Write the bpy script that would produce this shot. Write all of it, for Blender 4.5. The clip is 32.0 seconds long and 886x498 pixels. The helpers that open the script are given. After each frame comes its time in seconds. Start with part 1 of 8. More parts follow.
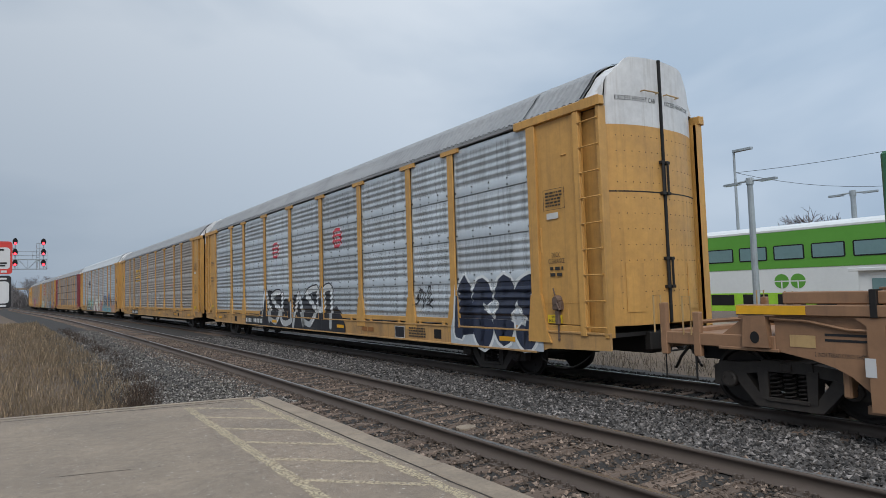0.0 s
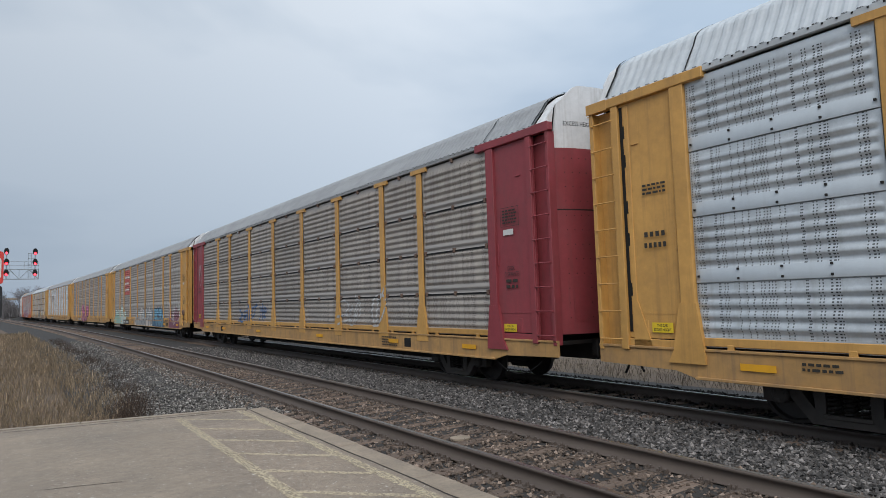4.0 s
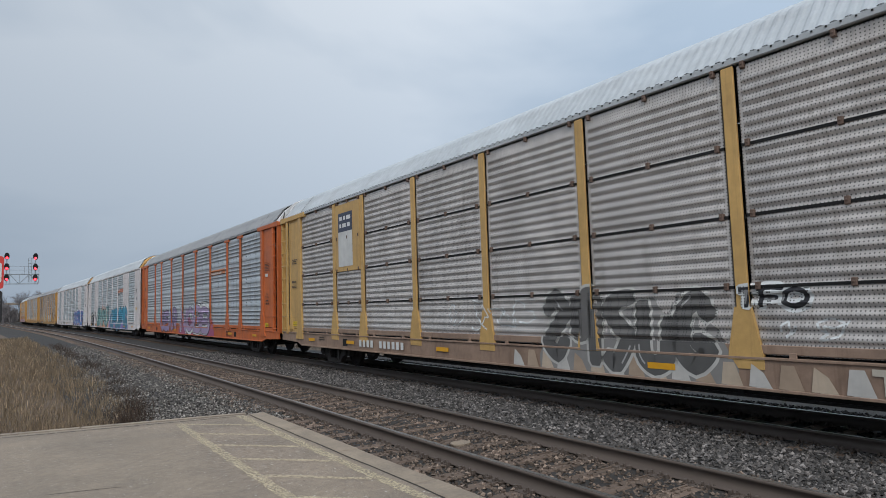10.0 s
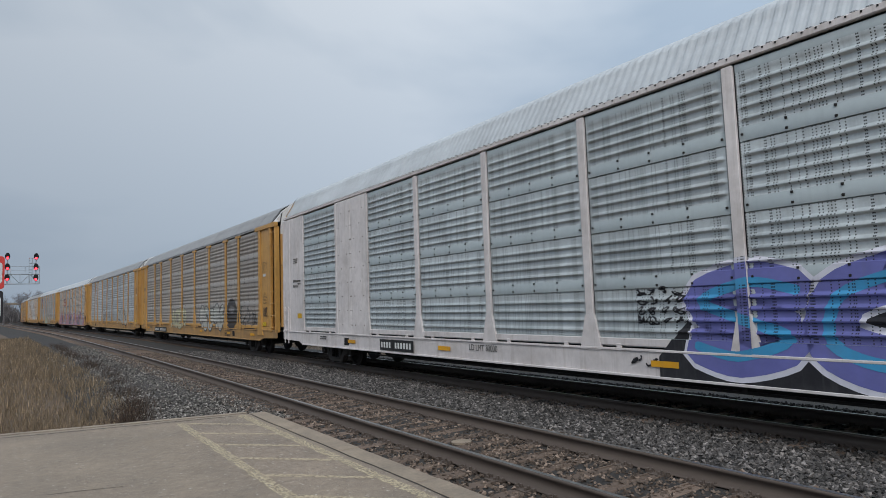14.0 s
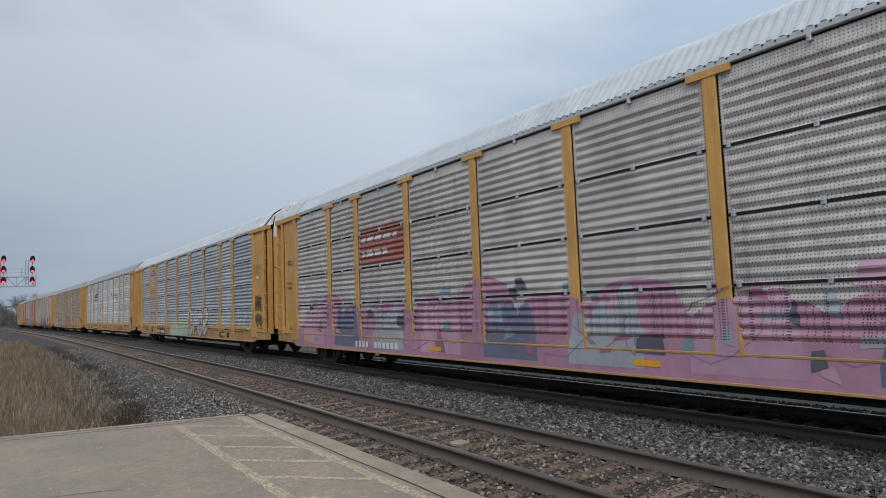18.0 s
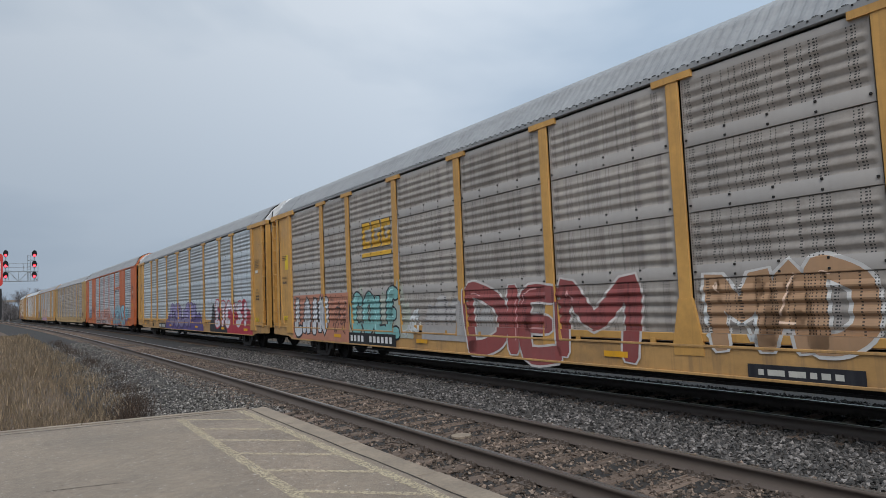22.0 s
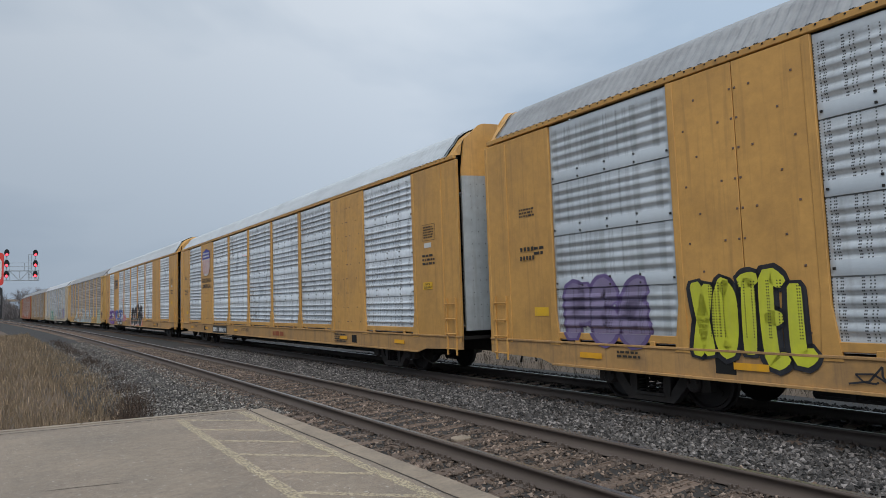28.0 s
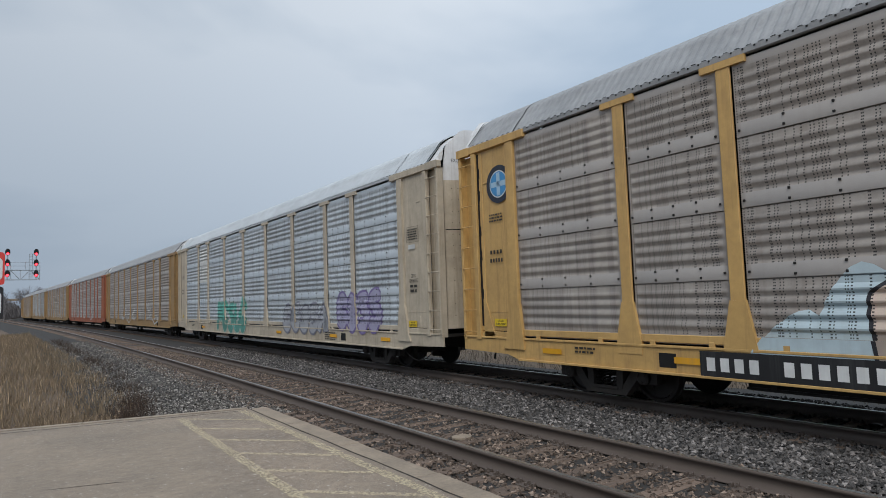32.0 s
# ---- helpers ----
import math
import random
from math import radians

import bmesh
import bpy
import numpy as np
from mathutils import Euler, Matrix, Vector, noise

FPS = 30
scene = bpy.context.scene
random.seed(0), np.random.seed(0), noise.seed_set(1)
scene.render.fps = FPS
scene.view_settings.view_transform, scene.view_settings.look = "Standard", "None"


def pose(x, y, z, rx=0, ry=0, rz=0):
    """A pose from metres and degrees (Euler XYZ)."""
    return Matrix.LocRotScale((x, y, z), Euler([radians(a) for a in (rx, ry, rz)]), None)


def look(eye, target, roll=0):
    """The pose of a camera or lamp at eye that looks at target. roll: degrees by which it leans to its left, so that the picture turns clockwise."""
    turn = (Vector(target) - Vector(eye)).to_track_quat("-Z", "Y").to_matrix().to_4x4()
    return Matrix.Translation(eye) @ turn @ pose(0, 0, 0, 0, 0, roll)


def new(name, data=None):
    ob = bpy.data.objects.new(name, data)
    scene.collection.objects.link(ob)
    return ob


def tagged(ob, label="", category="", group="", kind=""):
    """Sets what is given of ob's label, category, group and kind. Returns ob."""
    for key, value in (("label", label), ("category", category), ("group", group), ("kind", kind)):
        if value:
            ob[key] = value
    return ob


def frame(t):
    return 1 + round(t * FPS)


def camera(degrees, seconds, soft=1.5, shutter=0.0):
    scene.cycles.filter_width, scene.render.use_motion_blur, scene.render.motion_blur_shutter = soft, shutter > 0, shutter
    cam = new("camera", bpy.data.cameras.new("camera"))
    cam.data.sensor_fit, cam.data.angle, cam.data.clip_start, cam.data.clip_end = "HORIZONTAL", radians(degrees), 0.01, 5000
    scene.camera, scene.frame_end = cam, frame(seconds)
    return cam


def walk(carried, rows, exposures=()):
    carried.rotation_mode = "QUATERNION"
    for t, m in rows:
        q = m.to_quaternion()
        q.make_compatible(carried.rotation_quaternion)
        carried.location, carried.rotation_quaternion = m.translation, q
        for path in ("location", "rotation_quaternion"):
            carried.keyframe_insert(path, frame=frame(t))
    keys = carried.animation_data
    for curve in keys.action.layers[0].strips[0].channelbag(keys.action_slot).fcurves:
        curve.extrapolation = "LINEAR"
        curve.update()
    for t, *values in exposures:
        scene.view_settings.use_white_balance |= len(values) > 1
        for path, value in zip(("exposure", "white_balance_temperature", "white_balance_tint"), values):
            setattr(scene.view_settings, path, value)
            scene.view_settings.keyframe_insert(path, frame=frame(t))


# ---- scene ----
# One plan: x across the tracks, y along them (away to the far end), z up from the near track's rail top.
EYE = (0.0, 0.0, 1.803)
NEAR_C, TRAIN_C = 5.305, 10.145      # centre lines of the two tracks abeam of the camera
TRAIN_Z = -0.151                     # rail top of the train's track
BEND = 0.00059                       # the line curves gently to the left
PITCH = 29.109                       # from coupling to coupling
SPEED = 21.70
FRONT = 7.686                        # where the first autorack's leading coupling stands at 0 s
SECONDS = 32.0


def bow(y):
    if y > 100:                      # far off the line swings back and is lost behind the train
        d = min(y - 100, 68)
        x = -BEND * 5000 - 0.059 * d + 0.00005 * d * d
        e = max(y - 168, 0)
        return x - 0.0522 * e + (0.0007 * e * e if e < 75 else 0.0007 * 5625 + 0.105 * (e - 75))
    return -BEND * y * y / 2 if y > -60 else BEND * 60 * (y + 30)


cam = camera(70.33, SECONDS, soft=0.5, shutter=0.0)
TURNS = (
    (0, -33.52, 3.61, 1.74),
    (0.5, -33.46, 3.64, 1.83),
    (1, -33.67, 3.73, 1.90),
    (1.5, -33.86, 3.89, 1.80),
    (2, -33.93, 3.99, 1.85),
    (2.5, -33.91, 4.07, 1.75),
    (3, -34.00, 4.21, 1.87),
    (3.5, -34.09, 4.39, 1.75),
    (5.5, -33.89, 4.70, 1.85),
    (6, -33.77, 4.76, 1.81),
    (6.5, -33.74, 4.91, 1.85),
    (7, -33.73, 4.99, 1.72),
    (7.5, -33.82, 5.07, 1.86),
    (8, -34.10, 5.25, 1.93),
    (8.5, -34.18, 5.34, 1.79),
    (9, -34.24, 5.34, 1.78),
    (9.5, -34.14, 5.08, 1.88),
    (10, -34.03, 4.93, 1.77),
    (10.5, -33.97, 4.91, 1.80),
    (11, -33.94, 4.94, 1.74),
    (11.5, -33.96, 4.98, 1.84),
    (12, -33.96, 4.99, 1.87),
    (12.5, -33.96, 4.98, 1.96),
    (13, -33.93, 4.98, 1.83),
    (13.5, -33.95, 4.89, 1.96),
    (14, -33.98, 4.83, 1.93),
    (14.5, -33.99, 4.82, 1.77),
    (15, -33.98, 4.82, 1.75),
    (15.5, -34.03, 4.79, 1.93),
    (17.5, -34.23, 4.96, 2.12),
    (18, -34.20, 4.90, 2.18),
    (18.5, -34.20, 4.68, 2.12),
    (19, -34.14, 4.61, 2.12),
    (19.5, -34.12, 4.57, 2.21),
    (20, -34.14, 4.51, 2.18),
    (20.5, -34.18, 4.50, 2.19),
    (21, -34.19, 4.49, 2.20),
    (21.5, -34.13, 4.39, 2.10),
    (22, -34.07, 4.32, 2.31),
    (22.5, -34.06, 4.35, 2.20),
    (23, -34.01, 4.52, 2.19),
    (23.5, -34.06, 4.64, 2.02),
    (24, -34.19, 4.70, 1.93),
    (24.5, -34.23, 4.83, 1.95),
    (25, -34.24, 4.93, 1.99),
    (25.5, -34.10, 4.92, 1.99),
    (27.5, -34.05, 4.58, 1.92),
    (28, -34.03, 4.52, 1.92),
    (28.5, -33.94, 4.44, 1.96),
    (29, -33.93, 4.39, 1.88),
    (29.5, -33.91, 4.35, 1.91),
    (30, -33.92, 4.33, 1.83),
    (30.5, -33.96, 4.38, 1.95),
    (31, -33.97, 4.43, 2.05),
    (31.5, -33.96, 4.45, 1.97),
    (32, -33.97, 4.42, 1.98),
)
# the camera's own exposure drifts with the brightness of the cars
STOPS = ((0, 0.05), (1, 0.12), (2, 0.12), (3, 0.14), (6, 0.19), (8, 0.17), (9, -0.07), (10, 0.07), (11, 0.12), (12, 0.05), (13, 0.05), (14, -0.03), (15, -0.06), (18, 0.07), (19, 0.12),
         (20, 0.07), (21, -0.10), (22, 0.05), (23, 0.07), (24, 0.03), (25, 0.05), (28, 0.03), (29, -0.07), (30, -0.05), (31, -0.06), (32, 0.05))
walk(cam, [(t, pose(*EYE, 90 + pitch, roll, yaw)) for t, yaw, pitch, roll in TURNS], [(t, 0.12 + s) for t, s in STOPS])

# ---- overcast daylight ----
world = bpy.data.worlds.new("overcast_sky")
scene.world = world
world.use_nodes = True
wn, wl = world.node_tree.nodes, world.node_tree.links
wn.clear()
w_out = wn.new("ShaderNodeOutputWorld")
w_bg = wn.new("ShaderNodeBackground")
w_co = wn.new("ShaderNodeTexCoord")
w_sep = wn.new("ShaderNodeSeparateXYZ")
wl.new(w_co.outputs["Generated"], w_sep.inputs[0])
# brightness of an overcast sky: three times as bright overhead as at the horizon
w_up = wn.new("ShaderNodeMapRange")
w_up.inputs["From Min"].default_value, w_up.inputs["From Max"].default_value = 0.0, 1.0
w_up.inputs["To Min"].default_value, w_up.inputs["To Max"].default_value = 0.40, 0.95
wl.new(w_sep.outputs["Z"], w_up.inputs["Value"])
w_map = wn.new("ShaderNodeMapping")
w_map.inputs["Scale"].default_value = (1.0, 1.0, 2.1)
wl.new(w_co.outputs["Generated"], w_map.inputs[0])
w_n1 = wn.new("ShaderNodeTexNoise")
w_n1.inputs["Scale"].default_value, w_n1.inputs["Detail"].default_value, w_n1.inputs["Roughness"].default_value = 1.25, 5.0, 0.5
w_n1.inputs["Distortion"].default_value = 0.35
wl.new(w_map.outputs[0], w_n1.inputs["Vector"])
w_ramp = wn.new("ShaderNodeValToRGB")
w_ramp.color_ramp.elements[0].position, w_ramp.color_ramp.elements[0].color = 0.39, (0.60, 0.74, 0.91, 1)
w_ramp.color_ramp.elements[1].position, w_ramp.color_ramp.elements[1].color = 0.61, (0.96, 1.06, 1.18, 1)
wl.new(w_n1.outputs["Fac"], w_ramp.inputs[0])
w_sky = wn.new("ShaderNodeTexSky")
w_sky.sky_type, w_sky.sun_disc = "NISHITA", False
w_sky.sun_elevation, w_sky.sun_rotation = radians(42), radians(215)
w_sky.air_density, w_sky.dust_density = 1.0, 4.0
w_tint = wn.new("ShaderNodeMix")
w_tint.data_type = "RGBA"
w_tint.inputs["Factor"].default_value = 0.006
wl.new(w_ramp.outputs["Color"], w_tint.inputs["A"])
wl.new(w_sky.outputs["Color"], w_tint.inputs["B"])
w_low = wn.new("ShaderNodeMapRange")     # the cloud is bluer low down
w_low.inputs["From Min"].default_value, w_low.inputs["From Max"].default_value = 0.0, 0.45
w_low.inputs["To Min"].default_value, w_low.inputs["To Max"].default_value = 1.0, 0.0
wl.new(w_sep.outputs["Z"], w_low.inputs["Value"])
w_blue = wn.new("ShaderNodeMix")
w_blue.data_type, w_blue.blend_type = "RGBA", "MULTIPLY"
w_blue.inputs["B"].default_value = (0.93, 1.02, 1.12, 1)
wl.new(w_low.outputs["Result"], w_blue.inputs["Factor"])
wl.new(w_tint.outputs["Result"], w_blue.inputs["A"])
wl.new(w_blue.outputs["Result"], w_bg.inputs["Color"])
# the cloud is thinner, and so brighter, towards the far side of the line
w_dot = wn.new("ShaderNodeVectorMath")
w_dot.operation = "DOT_PRODUCT"
w_dot.inputs[1].default_value = (0.25, -0.17, 0.0)
wl.new(w_co.outputs["Generated"], w_dot.inputs[0])
w_one = wn.new("ShaderNodeMath")
w_one.operation = "ADD"
w_one.inputs[1].default_value = 0.96
wl.new(w_dot.outputs["Value"], w_one.inputs[0])
w_mul = wn.new("ShaderNodeMath")
w_mul.operation = "MULTIPLY"
wl.new(w_up.outputs["Result"], w_mul.inputs[0]), wl.new(w_one.outputs[0], w_mul.inputs[1])
wl.new(w_mul.outputs[0], w_bg.inputs["Strength"])
wl.new(w_bg.outputs[0], w_out.inputs[0])
sun = new("sun", bpy.data.lights.new("sun", "SUN"))
sun.data.energy, sun.data.angle, sun.data.color = 1.3, radians(28), (1.0, 0.97, 0.93)
sun.matrix_world = look((-30, -40, 50), (0, 0, 0))


# ---- materials ----
def node(m, kind, **kw):
    n = m.node_tree.nodes.new(kind)
    for k, v in kw.items():
        n.inputs[k.replace("_", " ")].default_value = v
    return n


def mat(name, rgb, rough=0.6, metal=0.0, vary=0.18, grain=6.0, bump=0.15, bump_scale=40.0, dirt=0.0, dirt_rgb=(0.09, 0.07, 0.055), streak=0.0, stretch=(1, 1, 1), dots=False, each=0.0, band=None):
    """A painted or raw surface: fine grain, broad stains, running streaks, and for pierced sheets columns of small dark holes."""
    m = bpy.data.materials.new(name)
    m.use_nodes = True
    bs = m.node_tree.nodes["Principled BSDF"]
    link = m.node_tree.links.new
    co = node(m, "ShaderNodeTexCoord")
    info = node(m, "ShaderNodeObjectInfo")
    shift = node(m, "ShaderNodeVectorMath")
    shift.operation = "MULTIPLY_ADD"
    shift.inputs[1].default_value = stretch
    off = node(m, "ShaderNodeCombineXYZ")
    mul = node(m, "ShaderNodeMath")
    mul.operation = "MULTIPLY"
    mul.inputs[1].default_value = 37.0
    link(info.outputs["Random"], mul.inputs[0])
    link(mul.outputs[0], off.inputs[0]), link(mul.outputs[0], off.inputs[1])
    link(co.outputs["Object"], shift.inputs[0])
    link(off.outputs[0], shift.inputs[2])
    fine = node(m, "ShaderNodeTexNoise", Scale=grain, Detail=8.0, Roughness=0.65)
    broad = node(m, "ShaderNodeTexNoise", Scale=grain * 0.13, Detail=3.0, Roughness=0.55)
    link(shift.outputs[0], fine.inputs["Vector"]), link(shift.outputs[0], broad.inputs["Vector"])
    add = node(m, "ShaderNodeMath")
    add.operation = "ADD"
    link(fine.outputs["Fac"], add.inputs[0]), link(broad.outputs["Fac"], add.inputs[1])
    span = node(m, "ShaderNodeMapRange", From_Min=0.6, From_Max=1.4, To_Min=1 - vary, To_Max=1 + vary)
    link(add.outputs[0], span.inputs["Value"])
    colour = node(m, "ShaderNodeVectorMath")
    colour.operation = "SCALE"
    colour.inputs[0].default_value = rgb
    if each:
        one = node(m, "ShaderNodeMapRange", From_Min=0, From_Max=1, To_Min=1 - each, To_Max=1 + each)
        link(info.outputs["Random"], one.inputs["Value"])
        both = node(m, "ShaderNodeMath")
        both.operation = "MULTIPLY"
        link(one.outputs[0], both.inputs[0]), link(span.outputs[0], both.inputs[1])
        link(both.outputs[0], colour.inputs["Scale"])
    else:
        link(span.outputs[0], colour.inputs["Scale"])
    out = colour.outputs[0]

    def over(fac, rgb2, base):
        mix = node(m, "ShaderNodeMix")
        mix.data_type = "RGBA"
        link(fac, mix.inputs["Factor"])
        link(base, mix.inputs["A"])
        mix.inputs["B"].default_value = (*rgb2, 1)
        return mix.outputs["Result"]

    if dirt:
        d1 = node(m, "ShaderNodeTexNoise", Scale=1.1, Detail=9.0, Roughness=0.7)
        link(shift.outputs[0], d1.inputs["Vector"])
        r1 = node(m, "ShaderNodeMapRange", From_Min=0.48, From_Max=0.78, To_Min=0.0, To_Max=dirt)
        link(d1.outputs["Fac"], r1.inputs["Value"])
        out = over(r1.outputs[0], dirt_rgb, out)
    if streak:
        s0 = node(m, "ShaderNodeVectorMath")
        s0.operation = "MULTIPLY"
        s0.inputs[1].default_value = (9.0, 9.0, 0.45)
        link(co.outputs["Object"], s0.inputs[0])
        s1 = node(m, "ShaderNodeTexNoise", Scale=1.0, Detail=5.0, Roughness=0.6)
        link(s0.outputs[0], s1.inputs["Vector"])
        r2 = node(m, "ShaderNodeMapRange", From_Min=0.52, From_Max=0.75, To_Min=0.0, To_Max=streak)
        link(s1.outputs["Fac"], r2.inputs["Value"])
        out = over(r2.outputs[0], dirt_rgb, out)
    if dots:
        sep = node(m, "ShaderNodeSeparateXYZ")
        link(co.outputs["Object"], sep.inputs[0])

        def wave(src, period, offset):
            a = node(m, "ShaderNodeMath")
            a.operation = "PINGPONG"
            a.inputs[1].default_value = period / 2
            if offset:
                b = node(m, "ShaderNodeMath")
                b.operation = "ADD"
                b.inputs[1].default_value = offset
                link(src, b.inputs[0])
                src = b.outputs[0]
            link(src, a.inputs[0])
            return a.outputs[0]

        dense = dots == "dense"
        rows = wave(sep.outputs["Z"], 0.05 if dense else 0.041, 0.0)
        cols = None
        for period, offset in ((0.052, 0.0),) if dense else ((0.66, 0.0), (0.66, 0.045), (0.93, 0.31), (0.93, 0.357), (0.745, 0.2), (0.52, 0.11), (0.66, 0.22), (0.41, 0.07)):
            c = wave(sep.outputs["Y"], period, offset + 3.1)
            if cols is None:
                cols = c
            else:
                mn = node(m, "ShaderNodeMath")
                mn.operation = "MINIMUM"
                link(cols, mn.inputs[0]), link(c, mn.inputs[1])
                cols = mn.outputs[0]
        far = node(m, "ShaderNodeMath")
        far.operation = "MAXIMUM"
        half = node(m, "ShaderNodeMath")
        half.operation = "MULTIPLY"
        half.inputs[1].default_value = 0.9
        link(rows, half.inputs[0])
        link(half.outputs[0], far.inputs[0]), link(cols, far.inputs[1])
        hole = node(m, "ShaderNodeMapRange", From_Min=0.006 if dense else 0.0066, From_Max=0.0098 if dense else 0.0104, To_Min=0.92, To_Max=0.0)
        link(far.outputs[0], hole.inputs["Value"])
        holes = hole.outputs[0]
        if not dense:       # the plain band at the foot of each sheet is not pierced
            low = node(m, "ShaderNodeMath")
            low.operation = "FLOORED_MODULO"
            low.inputs[1].default_value = 1.02
            base = node(m, "ShaderNodeMath")       # the sheets' lower edges, from the sill or from the sheet's own foot
            base.operation = "ADD"
            base.inputs[1].default_value = -1.05 if dots == "car" else 0.05
            link(sep.outputs["Z"], base.inputs[0])
            link(base.outputs[0], low.inputs[0])
            above = node(m, "ShaderNodeMath")
            above.operation = "GREATER_THAN"
            above.inputs[1].default_value = 0.21
            link(low.outputs[0], above.inputs[0])
            gate = node(m, "ShaderNodeMath")
            gate.operation = "MULTIPLY"
            link(above.outputs[0], gate.inputs[0]), link(holes, gate.inputs[1])
            holes = gate.outputs[0]
            if dots == "car":
                over_sill = node(m, "ShaderNodeMath")
                over_sill.operation = "GREATER_THAN"
                over_sill.inputs[1].default_value = 1.25
                link(sep.outputs["Z"], over_sill.inputs[0])
                both = node(m, "ShaderNodeMath")
                both.operation = "MULTIPLY"
                link(over_sill.outputs[0], both.inputs[0]), link(holes, both.inputs[1])
                holes = both.outputs[0]
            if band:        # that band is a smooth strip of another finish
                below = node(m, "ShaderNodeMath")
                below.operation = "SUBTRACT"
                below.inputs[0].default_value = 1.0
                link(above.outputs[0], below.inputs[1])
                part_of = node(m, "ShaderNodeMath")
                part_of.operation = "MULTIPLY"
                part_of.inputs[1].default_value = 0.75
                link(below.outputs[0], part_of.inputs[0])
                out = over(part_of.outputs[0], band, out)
        out = over(holes, (0.012, 0.012, 0.013), out)
    link(out, bs.inputs["Base Color"])
    bs.inputs["Metallic"].default_value = metal
    rr = node(m, "ShaderNodeMapRange", From_Min=0.3, From_Max=0.7, To_Min=max(rough - 0.12, 0.03), To_Max=min(rough + 0.12, 1))
    link(broad.outputs["Fac"], rr.inputs["Value"])
    link(rr.outputs[0], bs.inputs["Roughness"])
    if bump:
        bn = node(m, "ShaderNodeTexNoise", Scale=bump_scale, Detail=6.0, Roughness=0.6)
        link(shift.outputs[0], bn.inputs["Vector"])
        bp = node(m, "ShaderNodeBump", Strength=bump, Distance=0.01)
        link(bn.outputs["Fac"], bp.inputs["Height"])
        link(bp.outputs[0], bs.inputs["Normal"])
    return m


def glow(name, rgb, power):
    m = bpy.data.materials.new(name)
    m.use_nodes = True
    bs = m.node_tree.nodes["Principled BSDF"]
    bs.inputs["Base Color"].default_value = (*rgb, 1)
    bs.inputs["Emission Color"].default_value = (*rgb, 1)
    bs.inputs["Emission Strength"].default_value = power
    return m


YELLOW = mat("yellow_paint", (0.56, 0.305, 0.085), 0.5, dirt=0.35, streak=0.35, dirt_rgb=(0.17, 0.10, 0.05), each=0.06)
# darker, browner yellow and orange for the cars far back in the train
YELLOW_DARK = mat("dark_yellow_paint", (0.33, 0.205, 0.085), 0.6, dirt=0.5, streak=0.4, dirt_rgb=(0.13, 0.085, 0.05), each=0.1)
ORANGE_DARK = mat("dark_orange_paint", (0.33, 0.10, 0.045), 0.6, dirt=0.5, streak=0.35, dirt_rgb=(0.12, 0.06, 0.04))
YELLOW_SILL = mat("dirty_yellow_sill_paint", (0.47, 0.27, 0.10), 0.6, dirt=0.8, streak=0.6, dirt_rgb=(0.17, 0.115, 0.08), each=0.08)
CREAM = mat("dirty_cream_paint", (0.50, 0.43, 0.33), 0.55, dirt=0.5, streak=0.45, dirt_rgb=(0.2, 0.15, 0.10))
YELLOW_PALE = mat("faded_yellow_paint", (0.47, 0.315, 0.14), 0.55, dirt=0.4, streak=0.4, dirt_rgb=(0.2, 0.13, 0.08), each=0.05)
YELLOW_BRIGHT = mat("sun_faded_yellow_paint", (0.56, 0.35, 0.125), 0.5, dirt=0.3, streak=0.4, dirt_rgb=(0.16, 0.09, 0.05))
ORANGE = mat("orange_paint", (0.52, 0.13, 0.035), 0.5, dirt=0.35, streak=0.35, dirt_rgb=(0.14, 0.06, 0.04), each=0.06)
RED = mat("dull_red_paint", (0.27, 0.045, 0.055), 0.5, dirt=0.35, streak=0.3, dirt_rgb=(0.12, 0.06, 0.055))
WHITE = mat("off_white_paint", (0.70, 0.655, 0.645), 0.5, dirt=0.35, streak=0.35, dirt_rgb=(0.25, 0.19, 0.14), each=0.04)
CAP_WHITE = mat("white_door_paint", (0.66, 0.66, 0.66), 0.5, dirt=0.3, streak=0.4, dirt_rgb=(0.3, 0.26, 0.22))
GALV = mat("galvanised_sheet", (0.52, 0.555, 0.58), 0.42, 0.35, vary=0.22, grain=9, dirt=0.4, dirt_rgb=(0.24, 0.235, 0.23), streak=0.35, dots=True, each=0.14, band=(0.50, 0.54, 0.57))
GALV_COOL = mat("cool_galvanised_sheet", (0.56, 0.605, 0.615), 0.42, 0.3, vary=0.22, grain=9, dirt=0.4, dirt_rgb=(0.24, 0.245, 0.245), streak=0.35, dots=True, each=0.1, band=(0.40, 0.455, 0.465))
GALV_BROWN = mat("grimy_galvanised_sheet", (0.385, 0.345, 0.31), 0.55, 0.2, vary=0.25, grain=9, dirt=0.5, dirt_rgb=(0.22, 0.182, 0.152), streak=0.45, dots=True, each=0.12, band=(0.37, 0.345, 0.325))
SCREEN = mat("pierced_screen_sheet", (0.60, 0.565, 0.54), 0.5, 0.25, vary=0.28, grain=9, dirt=0.5, dirt_rgb=(0.26, 0.22, 0.19), streak=0.5, dots="dense", each=0.12)
GRIMY_SILL = mat("rust_stained_sill", (0.30, 0.205, 0.15), 0.65, vary=0.3, dirt=0.6, dirt_rgb=(0.13, 0.075, 0.05), streak=0.5)
CLIP = mat("rusty_clip", (0.17, 0.115, 0.09), 0.7, 0.3, dirt=0.5)
GALV_BRIGHT = mat("bright_galvanised_sheet", (0.74, 0.78, 0.815), 0.36, 0.3, vary=0.2, grain=9, dirt=0.25, dirt_rgb=(0.22, 0.23, 0.24), streak=0.25, dots=True, each=0.1)
